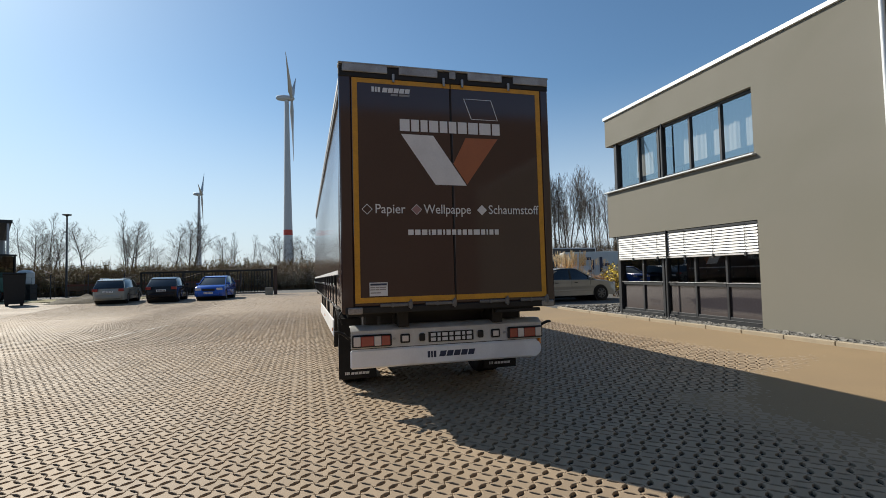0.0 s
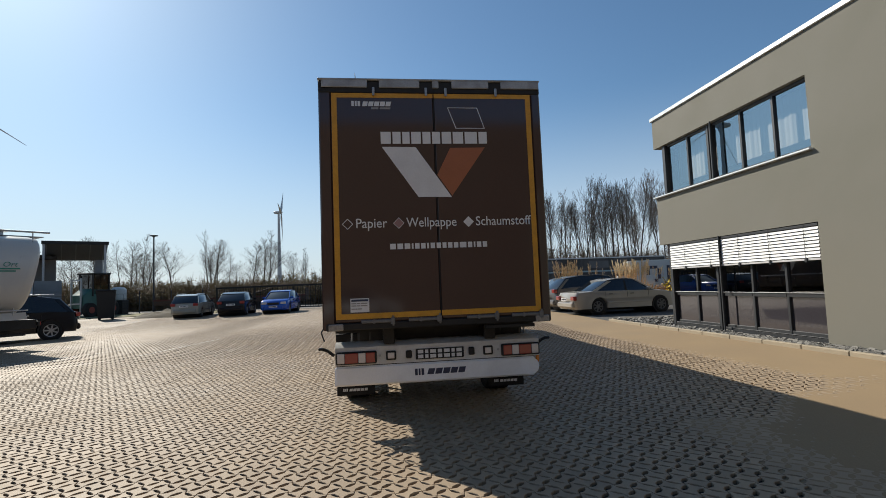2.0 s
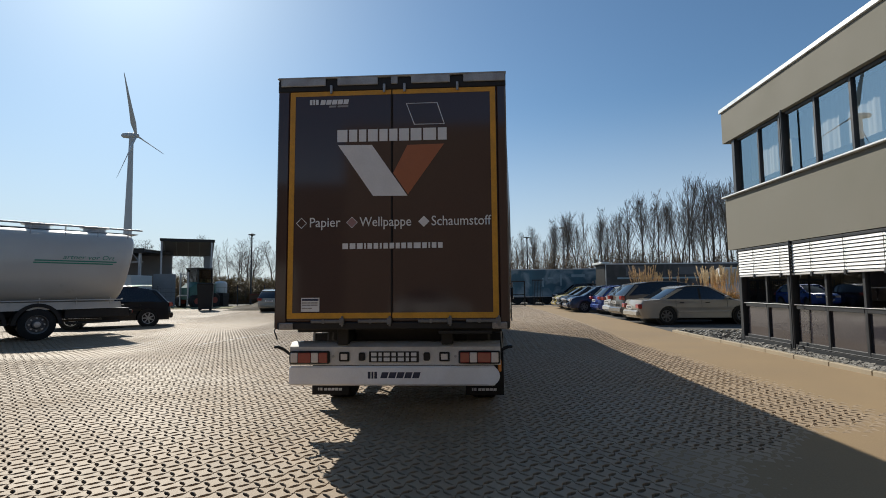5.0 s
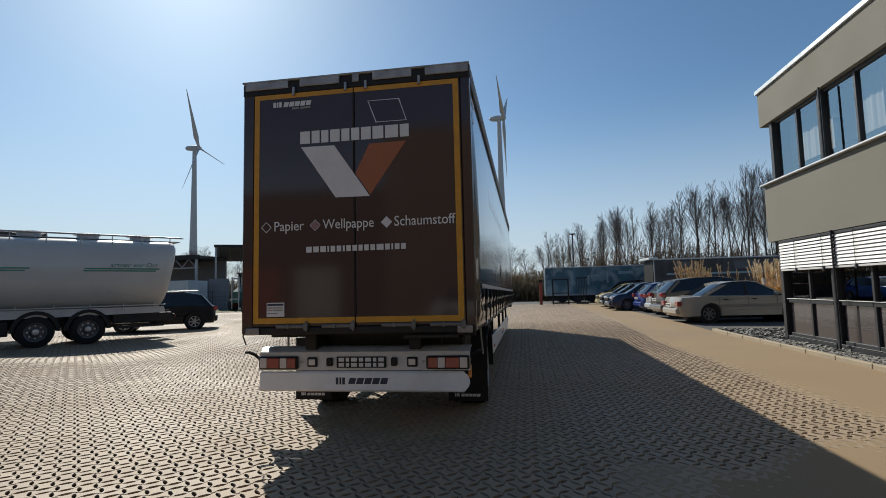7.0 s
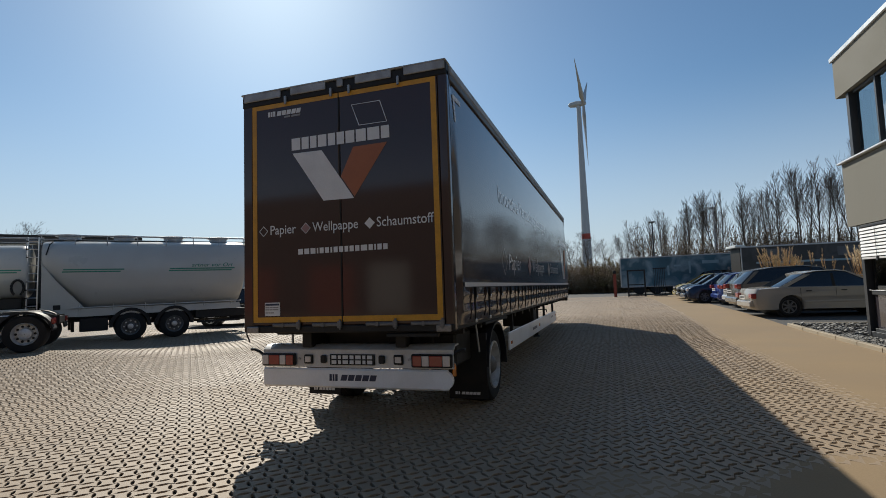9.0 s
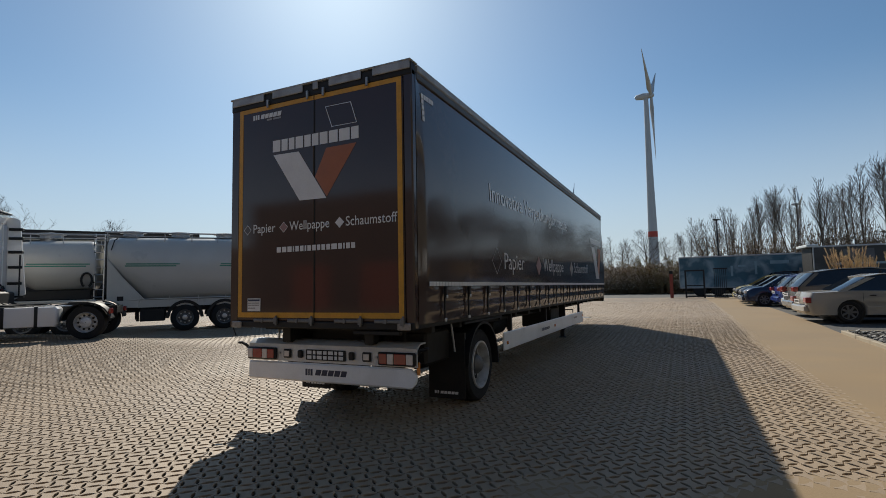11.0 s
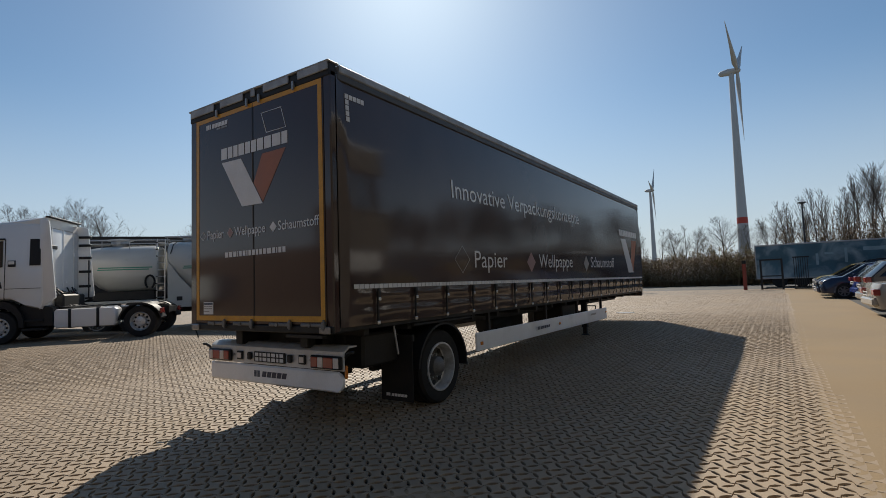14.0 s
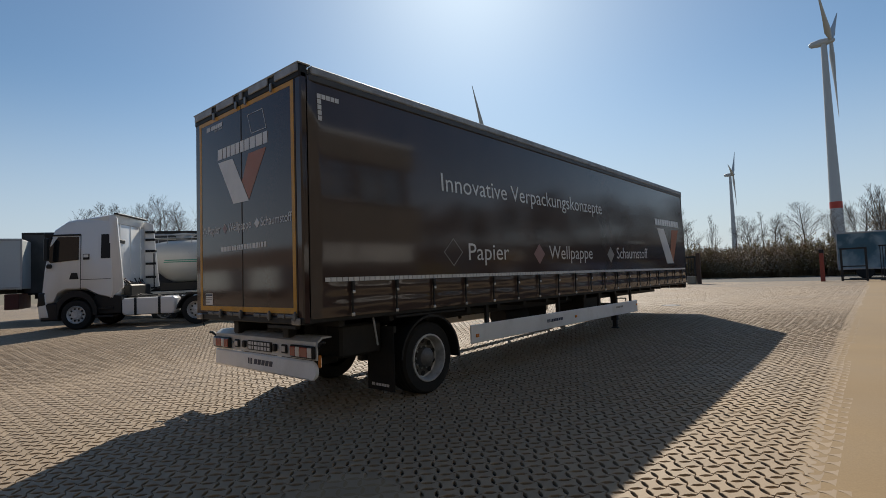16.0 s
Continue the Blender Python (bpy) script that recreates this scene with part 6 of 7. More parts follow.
loader(on_ground(-21.0, 43.4, 250))
binb = thing("waste_container", "black lidded waste container at the yard's edge", "container", on_ground(-16.7, 36.7, 24))
part("box_body", Shape().loft([[(-0.45, -0.5, 0.12), (0.45, -0.5, 0.12), (0.45, 0.5, 0.12), (-0.45, 0.5, 0.12)], [(-0.54, -0.6, 1.85), (0.54, -0.6, 1.85), (0.54, 0.6, 1.85), (-0.54, 0.6, 1.85)]]), black_plastic, binb)
part("lid", Shape().box(-0.56, -0.64, 1.855, 0.56, 0.64, 1.98, 0.05), black_plastic, binb)
for x in (-0.35, 0.35):
    part("wheel", Shape().lathe([(-0.4, 0.09), (0.4, 0.09)], "y", 12, (x, 0, 0.09)), rubber, binb)
tk = thing("liquid_tank", "white plastic liquid tank behind the fence", "tank", on_ground(-20.5, 46.4, 0))
part("vessel", Shape().lathe([(1.2, 0.5), (1.25, 0.58), (2.1, 0.58), (2.28, 0.4), (2.32, 0.1)], "z", 24), pale_box, tk)
part("stand", Shape().box(-0.55, -0.55, 0, 0.55, 0.55, 1.2, 0.02), black_paint, tk)

ll = thing("low_loader", "rust-brown empty flatbed trailer behind the fence", "trailer", on_ground(-17.6, 47.2, 3))
part("deck", Shape().box(0, -1.25, 0.62, 12.5, 1.25, 1.08, 0.02), brown_steel, ll)
part("side_rail", Shape().box(0, -1.29, 0.98, 12.5, -1.251, 1.12), flatbed_red, ll)
for x in (8.2, 9.5):
    part("wheel", Shape().lathe([(-1.2, 0.5), (1.2, 0.5)], "y", 22, (x, 0, 0.5)), rubber, ll)
part("landing_leg", Shape().box(1.5, -0.9, 0.0, 1.62, -0.78, 0.85).box(1.5, 0.78, 0.0, 1.62, 0.9, 0.85), black_paint, ll)
part("headboard", Shape().box(12.4, -1.25, 1.05, 12.5, 1.25, 1.7).box(9.8, -1.2, 1.06, 12.3, 1.2, 1.14), brown_steel, ll)
part("ramp", Shape().path([(7.0, -1.0, 1.05), (10.2, -1.0, 2.0), (12.4, -1.0, 2.0)], 0.05), brown_steel, ll)

lamp_ = thing("street_lamp", "tall dark steel lamp post with a flat head", "street lamp", on_ground(-18.9, 49.3, 0), group="yard lamps")
part("post", Shape().tube((0, 0, 0), (0, 0, 6.85), 0.09, 0.06), anthracite, lamp_)
part("lamp_head", Shape().lathe([(6.8, 0.07), (6.86, 0.12), (6.9, 0.32), (6.98, 0.34), (7.02, 0.1)], "z", 16), anthracite, lamp_)
part("foot", Shape().box(-0.15, -0.15, 0, 0.15, 0.15, 0.05, 0.01), concrete, lamp_)
copy_thing(lamp_, on_ground(8.9, 56.0, 0))


# ---- gates and fences ----
def mesh_gate(m, length, height, bars_n, label, name="sliding_gate"):
    ob = thing(name, label, "gate", m)
    f = Shape().box(0, -0.04, 0.12, length, 0.04, 0.2).box(0, -0.04, height - 0.14, length, 0.04, height)
    for x in (0.04, length / 3, 2 * length / 3, length - 0.04):
        f.box(x - 0.04, -0.04, 0.2, x + 0.04, 0.04, height - 0.08)
    part("gate_frame", f, black_paint, ob, "dark steel gate frame")
    for k in range(bars_n):
        x = length * (k + 0.5) / bars_n
        part("gate_bar", Shape().box(x - 0.016, -0.016, 0.2, x + 0.016, 0.016, height - 0.08), black_paint, ob)
    for z in (0.6, 1.0, 1.4):
        part("cross_wire", Shape().box(0.08, -0.02, z, length - 0.08, 0.02, z + 0.02), black_paint, ob)
    return ob


gx0, gy0, gx1, gy1 = -2.1, 41.2, -12.2, 45.0
mesh_gate(on_ground(gx0, gy0, math.degrees(math.atan2(gy1 - gy0, gx1 - gx0))), math.hypot(gx1 - gx0, gy1 - gy0), 1.95, 48, "long dark steel sliding gate standing open at the yard's edge")
gp = thing("gate_post", "dark steel guide post of the sliding gate", "gate post", on_ground(-1.9, 41.1, 0))
part("post", Shape().box(-0.12, -0.12, 0, 0.12, 0.12, 2.15, 0.01), brown_steel, gp)
part("base", Shape().box(-0.75, -0.2, 0, -0.2, 0.2, 0.55, 0.03), concrete, gp)
rp = thing("gate_post", "rust-red steel post with a dark top beside the gate", "gate post", on_ground(4.95, 41.9, 0))
part("post", Shape().box(-0.11, -0.11, 0, 0.11, 0.11, 1.75, 0.01), rust_red, rp)
part("post_top", Shape().box(-0.12, -0.12, 1.751, 0.12, 0.12, 1.98, 0.02), black_paint, rp)
gt = thing("portal_gate", "black square steel gate frame behind the red post", "gate", on_ground(5.85, 42.0, -12))
part("frame", Shape().box(0, -0.05, 0, 0.1, 0.05, 2.0).box(1.2, -0.05, 0, 1.3, 0.05, 2.0).box(0.1, -0.05, 1.9, 1.2, 0.05, 2.0).box(0.1, -0.05, 0.85, 1.2, 0.05, 0.92).box(0.1, -0.05, 0.05, 1.2, 0.05, 0.12), black_paint, gt)
for k in range(7):
    part("gate_bar", Shape().box(1.9 + 0.12 * k, -0.03, 0.1, 1.93 + 0.12 * k, 0.03, 2.0), black_paint, gt)
for z in (0.02, 2.0):
    part("end_rail", Shape().box(1.85, -0.04, z, 2.75, 0.04, z + 0.08), black_paint, gt)
fence = thing("wire_fence", "dark wire mesh fence on thin posts along the verge", "fence", on_ground(-36, 45.6, 0))
for k in range(11):
    part("post", Shape().box(2.5 * k - 0.03, -0.03, -0.1, 2.5 * k + 0.03, 0.03, 1.9), anthracite, fence)
for z in (0.1, 0.5, 0.9, 1.3, 1.7):
    part("wire", Shape().box(0, -0.008, z, 25, 0.008, z + 0.016), anthracite, fence)
for k in range(50):
    part("upright_wire", Shape().box(0.5 * k + 0.25, -0.006, 0.1, 0.5 * k + 0.262, 0.006, 1.7), anthracite, fence)
solid("boundary_wall", Shape().box(17.5, 33.0, 0, 30, 33.3, 1.75, 0.01), pale_box, "pale concrete boundary wall beyond the bays", "wall", kind="structure")


# ---- wind turbines ----
def turbine(m, hub, blade_len, spin, yaw, label, red=True):
    ob = thing("wind_turbine", label, "wind turbine", m, group="wind turbines")
    rings = [(0.0, 3.6), (hub * 0.18, 2.95), (hub * 0.5, 2.2), (hub * 0.8, 1.65), (hub - 1.5, 1.35)]
    part("tower", Shape().lathe(rings, "z", 24), turbine_mat, ob, "pale grey tapering tower")
    if red:
        part("red_band", Shape().lathe([(hub * 0.235, 2.88), (hub * 0.265, 2.81)], "z", 24, cap=False), turbine_red, ob, "red warning band")
    R = Matrix.Rotation(radians(yaw), 4, "Z")
    nac = Shape()
    nac.loft([[tuple(R @ Vector((x, w * math.cos(a), hub + h * math.sin(a)))) for a in [math.pi * k / 6 for k in range(12)]] for x, w, h in ((6.5, 0.6, 0.7), (5.5, 1.5, 1.6), (1.5, 2.0, 2.1), (-2.2, 1.7, 1.8))])
    part("nacelle", nac, turbine_mat, ob)
    hb = Shape()
    hb.loft([[tuple(R @ Vector((x, r * math.cos(a), hub + r * math.sin(a)))) for a in [math.pi * k / 6 for k in range(12)]] for x, r in ((-2.25, 1.6), (-3.4, 1.7), (-4.6, 1.1), (-5.0, 0.2))])
    part("hub", hb, turbine_mat, ob)
    for k in range(3):
        B = R @ Matrix.Translation((-3.4, 0, 0)) @ Matrix.Rotation(radians(spin + 120 * k), 4, "X")
        secs = []
        for t, chord, th in ((0.02, 1.6, 1.4), (0.08, 2.0, 1.3), (0.2, 3.4, 0.9), (0.5, 2.1, 0.5), (0.8, 1.2, 0.3), (0.97, 0.6, 0.15), (1.0, 0.1, 0.05)):
            tw = radians(35 * (1 - t) + 25)
            ring = []
            for a in [2 * math.pi * q / 10 for q in range(10)]:
                u, v = chord / 2 * math.cos(a) + chord * 0.15, th / 2 * math.sin(a)
                q = B @ Vector((u * math.sin(tw) + v * math.cos(tw), u * math.cos(tw) - v * math.sin(tw), t * blade_len))
                ring.append((q.x, q.y, q.z + hub))
            secs.append(ring)
        part("blade", Shape().loft(secs), turbine_mat, ob, "long slender rotor blade")
    return ob


def at_bearing(az, dist):
    return pose(4.0 - dist * math.sin(radians(az)), 1.0 + dist * math.cos(radians(az)), 0)


turbine(at_bearing(2.3, 340), 117, 41, 51, 176, "tall grey wind turbine with a red band, rotor edge-on")
turbine(at_bearing(10.7, 700), 106, 41, 39, 184, "far grey wind turbine seen nearly edge-on", red=False)
turbine(at_bearing(35.4, 400), 108, 41, 93, 188, "tall grey wind turbine with its rotor half-turned")
turbine(at_bearing(-10.1, 850), 100, 41, 45, 176, "far small wind turbine behind the bare trees", red=False)


# ---- trees, hedge, grasses ----
def limb_tree(seed, height, spread, lift, kids, r0, reach, start):
    """Limbs of a bare tree as two shapes: stem with boughs, and twigs. reach: length of the boughs, start: where they begin."""
    rg = random.Random(seed)
    stem, twigs = Shape(), Shape()

    def grow(p, d, length, r, level):
        n = 7 if level == 0 else (4 if level == 1 else 2)
        pts, rad, ways = [p], [r], [d]
        for i in range(n):
            wob = 0.05 if level == 0 else 0.13
            d = (d + Vector((rg.gauss(0, wob), rg.gauss(0, wob), lift * (0.10 if level == 0 else 0.16)))).normalized()
            p = p + d * (length / n)
            pts.append(p)
            ways.append(d)
            rad.append(max(0.007, r * (1 - 0.85 * (i + 1) / n)))
        tgt = stem if level < 2 else twigs
        sides = 7 if level == 0 else (5 if level == 1 else 3)
        for a, b, ra, rb in zip(pts, pts[1:], rad, rad[1:]):
            tgt.tube(a, b, ra, rb, sides, cap=False)
        if level == 3:
            return
        k = kids[level]
        for i in range(k):
            t = (start + (0.99 - start) * (i + rg.random()) / k) if level == 0 else (0.15 + 0.85 * (i + rg.random()) / k)
            j = min(n - 1, int(t * n))
            q = pts[j].lerp(pts[j + 1], t * n - j)
            az = 2.4 * i + rg.uniform(-0.6, 0.6)
            side = Vector((math.cos(az), math.sin(az), 0))
            nd = (ways[j] * (0.6 + 0.3 * lift) + side * spread * rg.uniform(0.55, 1.0) + Vector((0, 0, 0.3 * lift))).normalized()
            ln = length * (reach * (1.25 - 0.95 * (t - start) / (1 - start)) if level == 0 else 0.58 * (1.15 - 0.55 * t)) * rg.uniform(0.65, 1.2)
            grow(q, nd, ln, max(0.008, rad[j] * (0.4 if level == 0 else 0.5)), level + 1)

    grow(Vector((0, 0, -0.1)), Vector((rg.gauss(0, 0.03), rg.gauss(0, 0.03), 1)), height, r0, 0)
    return stem, twigs


def make_tree(seed, height, spread, lift, label, kids, r0, reach, start, m=None):
    st, tw = limb_tree(seed, height, spread, lift, kids, r0, reach, start)
    ob = thing("bare_tree", label, "tree", m, group="bare trees")
    part("trunk", st, bark, ob, smooth=60, fix=False)
    part("crown", tw, twig, ob, smooth=None, fix=False)
    return ob


TALL = "tall slender leafless tree with steep upright branches"
WIDE = "leafless tree with a rounded crown of fine twigs"
THIN = "thin young leafless tree with a few high branches"
protos = [make_tree(11 + k, 12.0, 0.6, 1.0, TALL, (22 + 2 * k, 5, 3), 0.10, 0.22 + 0.02 * k, 0.36 + 0.04 * k, on_ground(30 + 3.1 * k, 66 + 2 * k)) for k in range(5)]
wides = [make_tree(31 + k, 8.6, 0.95, 0.35, WIDE, (17, 8, 5), 0.13, 0.34 + 0.03 * k, 0.25 + 0.05 * k, on_ground(-14 - 7 * k, 72 + 3 * k)) for k in range(4)]
thins = [make_tree(61 + k, 9.5, 0.7, 0.6, THIN, (11, 5, 3), 0.09, 0.24, 0.38, on_ground(-20 - 9 * k, 68 + 3 * k)) for k in range(2)]
rng = random.Random(3)


def plant(src, x, y, f, fz=None):
    ob = copy_thing(src, on_ground(x, y, rng.uniform(0, 360)))
    ob.scale = (f, f, fz or f)


# the wood behind the bays, rising away from the yard
k = 0
for y, x, gap in ((59.5, 8.0, 1.9), (63.5, 6.5, 2.1), (68.5, 9.0, 2.4)):
    while x < 62:
        tall = min(13.4, 7.4 + 0.25 * (x - 5)) / 12.4
        f = tall * rng.uniform(0.8, 1.08)
        plant(protos[k % 5], x, y + rng.uniform(-1.6, 1.6), f * 1.12, f)
        x += gap * rng.uniform(0.55, 1.35)
        k += 1
# mixed trees along the road
for i in range(58):
    x = -80 + 1.55 * i + rng.uniform(-1.0, 1.0)
    kind = rng.random()
    src = wides[i % 4] if kind < 0.62 else (thins[i % 2] if kind < 0.82 else protos[i % 5])
    plant(src, x, rng.uniform(64, 94), rng.uniform(0.6, 1.02) * (0.68 if src in protos else 1.0))
for az, dist, f in ((74.4, 66, 0.98), (73.2, 70, 1.02), (71.4, 64, 0.95), (69.9, 66, 1.0), (68.8, 70, 0.98), (67.4, 62, 0.92), (61.0, 66, 0.82), (76.5, 72, 0.95)):
    plant(wides[int(az * 10) % 4], 7.9 - dist * math.sin(radians(az)), 2.7 + dist * math.cos(radians(az)), f, f * 1.25)
for x, y, f in ((-46, 62, 0.95), (-52, 66, 0.9), (-42, 70, 0.95), (-58, 34, 0.8), (-62, 30, 0.85), (-66, 26, 0.75), (-60, 38, 0.8), (-70, 24, 0.8), (-54, 40, 0.75)):
    plant(wides[int(abs(x)) % 4], x, y, f)


def make_shrub(seed, height, width, leafy, flowers, label, m, petals=None, leaf=None):
    rg = random.Random(seed)
    st, lf, fl = Shape(), Shape(), Shape()
    for i in range(58):
        az, rr = rg.uniform(0, 6.283), width * math.sqrt(rg.random()) * 0.5
        p = Vector((rr * math.cos(az), rr * math.sin(az) * 0.8, 0))
        d = Vector((math.cos(az) * rg.uniform(0, 0.55), math.sin(az) * rg.uniform(0, 0.5), 1)).normalized()
        ln = height * rg.uniform(0.55, 1.05)
        for s in range(4):
            q = p + d * ln / 4
            st.tube(p, q, 0.022 - 0.004 * s, 0.018 - 0.004 * s, 3, cap=False)
            if s:
                for b in range(2):
                    e = (d + Vector((rg.uniform(-1, 1), rg.uniform(-1, 1), rg.uniform(-0.2, 0.8)))).normalized()
                    w = p + e * rg.uniform(0.25, 0.7)
                    st.tube(p, w, 0.012, 0.006, 3, cap=False)
                    for tgt, cnt in ((lf, leafy), (fl, flowers)):
                        for c in range(cnt):
                            o = p.lerp(w, rg.random()) + Vector((rg.gauss(0, 0.06), rg.gauss(0, 0.06), rg.gauss(0, 0.06)))
                            u = Vector((rg.uniform(-1, 1), rg.uniform(-1, 1), rg.uniform(-1, 1))).normalized() * rg.uniform(0.03, 0.065)
                            v = u.orthogonal().normalized() * u.length
                            tgt.add([o - u, o - v, o + u, o + v], [(0, 1, 2, 3)])
            p, d = q, (d + Vector((rg.gauss(0, 0.16), rg.gauss(0, 0.16), 0.05))).normalized()
    ob = thing("shrub", label, "shrub", m, group="hedge shrubs")
    tagged(part("branchwork", st, shrub_twig, ob, smooth=None, fix=False), kind="stuff")
    if lf.v:
        part("foliage", lf, leaf or shrub_leaf, ob, smooth=None, fix=False)
    if fl.v:
        part("blossom", fl, petals or blossom, ob, "yellow blossom" if petals else "pale blossom", smooth=None, fix=False)
    return ob


shrubs = [make_shrub(51, 3.6, 3.4, 5, 3, "dense leafless shrub with sparse pale blossom", on_ground(-3, 55.5)),
          make_shrub(52, 3.9, 3.2, 9, 0, "tangled brown shrub with yellow-green buds", on_ground(-6, 55.2)),
          make_shrub(53, 3.2, 3.4, 4, 4, "low shrub covered with pale blossom", on_ground(0.5, 55.0))]
for i in range(44):
    for row in range(5):
        x = -50 + 1.42 * i + rng.uniform(-0.5, 0.5)
        if row >= 1 and x > 12:
            continue
        src = shrubs[rng.choice((0, 0, 1, 2) if x > -7 else (0, 1, 1, 1))]
        ob = copy_thing(src, on_ground(x, 55.6 + 1.2 * row + rng.uniform(-0.5, 0.5), rng.uniform(0, 360)))
        f = rng.uniform(0.8, 1.15)
        ob.scale = (f, f, f * rng.uniform(0.85, 1.1) * (0.82 if x < -7 else 0.9))
bare = make_shrub(55, 4.2, 3.4, 3, 0, "dry brown undergrowth between tall trees", on_ground(12, 61), leaf=dry_leaf)
for i in range(46):
    ob = copy_thing(bare, on_ground(10 + 1.15 * i, rng.uniform(57, 66), rng.uniform(0, 360)))
    f = rng.uniform(1.0, 1.4)
    ob.scale = (f, f, f * 1.25)


def tuft(seed, height, plumes, blade_mat, label, m):
    rg = random.Random(seed)
    bl, pl = Shape(), Shape()
    for i in range(420):
        az, r = rg.uniform(0, 6.283), 0.35 * math.sqrt(rg.random())
        p = Vector((r * math.cos(az), r * math.sin(az), 0))
        d = Vector((math.cos(az) * rg.uniform(0, 0.5), math.sin(az) * rg.uniform(0, 0.5), 1)).normalized()
        ln = height * rg.uniform(0.4, 0.75)
        w = Vector((-math.sin(az), math.cos(az), 0)) * 0.008
        a, b = p + d * ln * 0.55, p + d * ln * 0.55 + (d + Vector((math.cos(az), math.sin(az), -0.5 * rg.random()))).normalized() * ln * 0.45
        bl.add([p - w, p + w, a + w, a - w], [(0, 1, 2, 3)])
        bl.add([a - w, a + w, b], [(0, 1, 2)])
    for i in range(plumes):
        az, r = rg.uniform(0, 6.283), 0.3 * math.sqrt(rg.random())
        p = Vector((r * math.cos(az), r * math.sin(az), 0))
        d = Vector((math.cos(az) * rg.uniform(0, 0.28), math.sin(az) * rg.uniform(0, 0.28), 1)).normalized()
        ln = height * rg.uniform(0.8, 1.05)
        bl.tube(p, p + d * ln, 0.007, 0.005, 3, cap=False)
        top = p + d * ln
        for c in range(40):
            t = rg.random()
            o = top - d * 0.5 * t
            e = (d * 1.6 + Vector((rg.uniform(-1, 1), rg.uniform(-1, 1), 0.2))).normalized() * 0.13
            v = e.orthogonal().normalized() * 0.012
            pl.add([o - v, o + v, o + e], [(0, 1, 2)])
    ob = thing("ornamental_grass", label, "grass clump", m, group="grass clumps")
    part("blade_tuft", bl, blade_mat, ob, smooth=None, fix=False)
    if plumes:
        part("plume_tuft", pl, pampas_plume, ob, "pale feathery plumes", smooth=None, fix=False)
    return ob


pg = tuft(71, 2.5, 46, pampas_mat, "dry straw-coloured pampas grass with pale plumes", on_ground(12.3, 28.9))
rg_ = tuft(72, 2.3, 6, reed_mat, "russet dry ornamental grass clump", on_ground(13.9, 28.6))
for x, y, f, p in ((12.8, 29.2, 1.0, pg), (15.5, 28.2, 1.12, pg), (15.9, 28.6, 1.05, pg), (16.3, 28.0, 1.12, pg), (13.4, 28.9, 1.05, rg_), (14.4, 28.9, 1.0, rg_), (17.1, 28.0, 1.0, rg_), (17.7, 27.6, 1.0, rg_)):
    ob = copy_thing(p, on_ground(x, y, 50 * x))
    ob.scale = (f * 0.85, f * 0.85, f * 0.85)
yb = make_shrub(54, 1.7, 1.9, 1, 5, "low shrub in bright yellow blossom beside the bays", on_ground(15.6, 21.6), forsythia)
ob = copy_thing(yb, on_ground(16.6, 22.9, 70))
ob.scale = (0.9, 0.9, 0.8)
wc = thing("graffiti_container", "pale grey container with dark painted letters beyond the bays", "container", on_ground(18.6, 33.6, -20))
part("side", Shape().box(0, 0, 0.15, 6.0, 2.4, 2.6, 0.02), pale_box, wc)
for k in range(14):
    part("side_rib", Shape().box(0.2 + 0.42 * k, -0.02, 0.25, 0.36 + 0.42 * k, -0.001, 2.5), pale_box, wc)
for x0, x1, z0, z1 in ((1.2, 1.4, 1.1, 2.2), (1.4, 1.9, 2.0, 2.2), (1.9, 2.1, 1.3, 2.0), (1.4, 1.9, 1.1, 1.3), (2.5, 2.7, 1.1, 2.2), (2.7, 3.2, 1.55, 1.75), (3.2, 3.4, 1.1, 1.6)):
    part("painted_block", Shape().box(x0, -0.03, z0, x1, -0.021, z1), navy_print, wc)

# worn painted lines on the yard
for ax, ay, bx, by in ((-5.0, 14.5, -3.85, 17.6), (-9.6, 13.9, -6.4, 16.9)):
    line = thing("painted_line", "worn white painted line on the paving", "marking", kind="structure")
    rl = random.Random(int(ax * 10))
    for k in range(16):
        u0, u1 = k / 16, (k + rl.uniform(0.5, 0.95)) / 16
        dx, dy = (by - ay), -(bx - ax)
        q = 0.05 / math.hypot(dx, dy)
        pts = []
        for u, sg in ((u0, -1), (u1, -1), (u1, 1), (u0, 1)):
            px, py = ax + (bx - ax) * u + sg * dx * q, ay + (by - ay) * u + sg * dy * q
            pts.append((px, py, ground_z(px, py) + 0.006))
        part("paint_patch", Shape().add(pts, [(0, 1, 2, 3)]), line_paint, line, smooth=None)

# drain cover in the paving
DRAIN = (2.13, 21.52)
drain = thing("drain_cover", "dark cast-iron drain cover set in the paving", "drain cover", on_ground(*DRAIN))
part("cover_frame", Shape().lathe([(-0.02, 0.33), (0.005, 0.33), (0.005, 0.28), (-0.02, 0.28)], "z", 32), black_paint, drain)
part("lid", Shape().lathe([(-0.02, 0.28), (0.002, 0.278), (0.004, 0.26), (0.004, 0.0)], "z", 32), dusty_shaded_rim, drain, "worn iron lid")

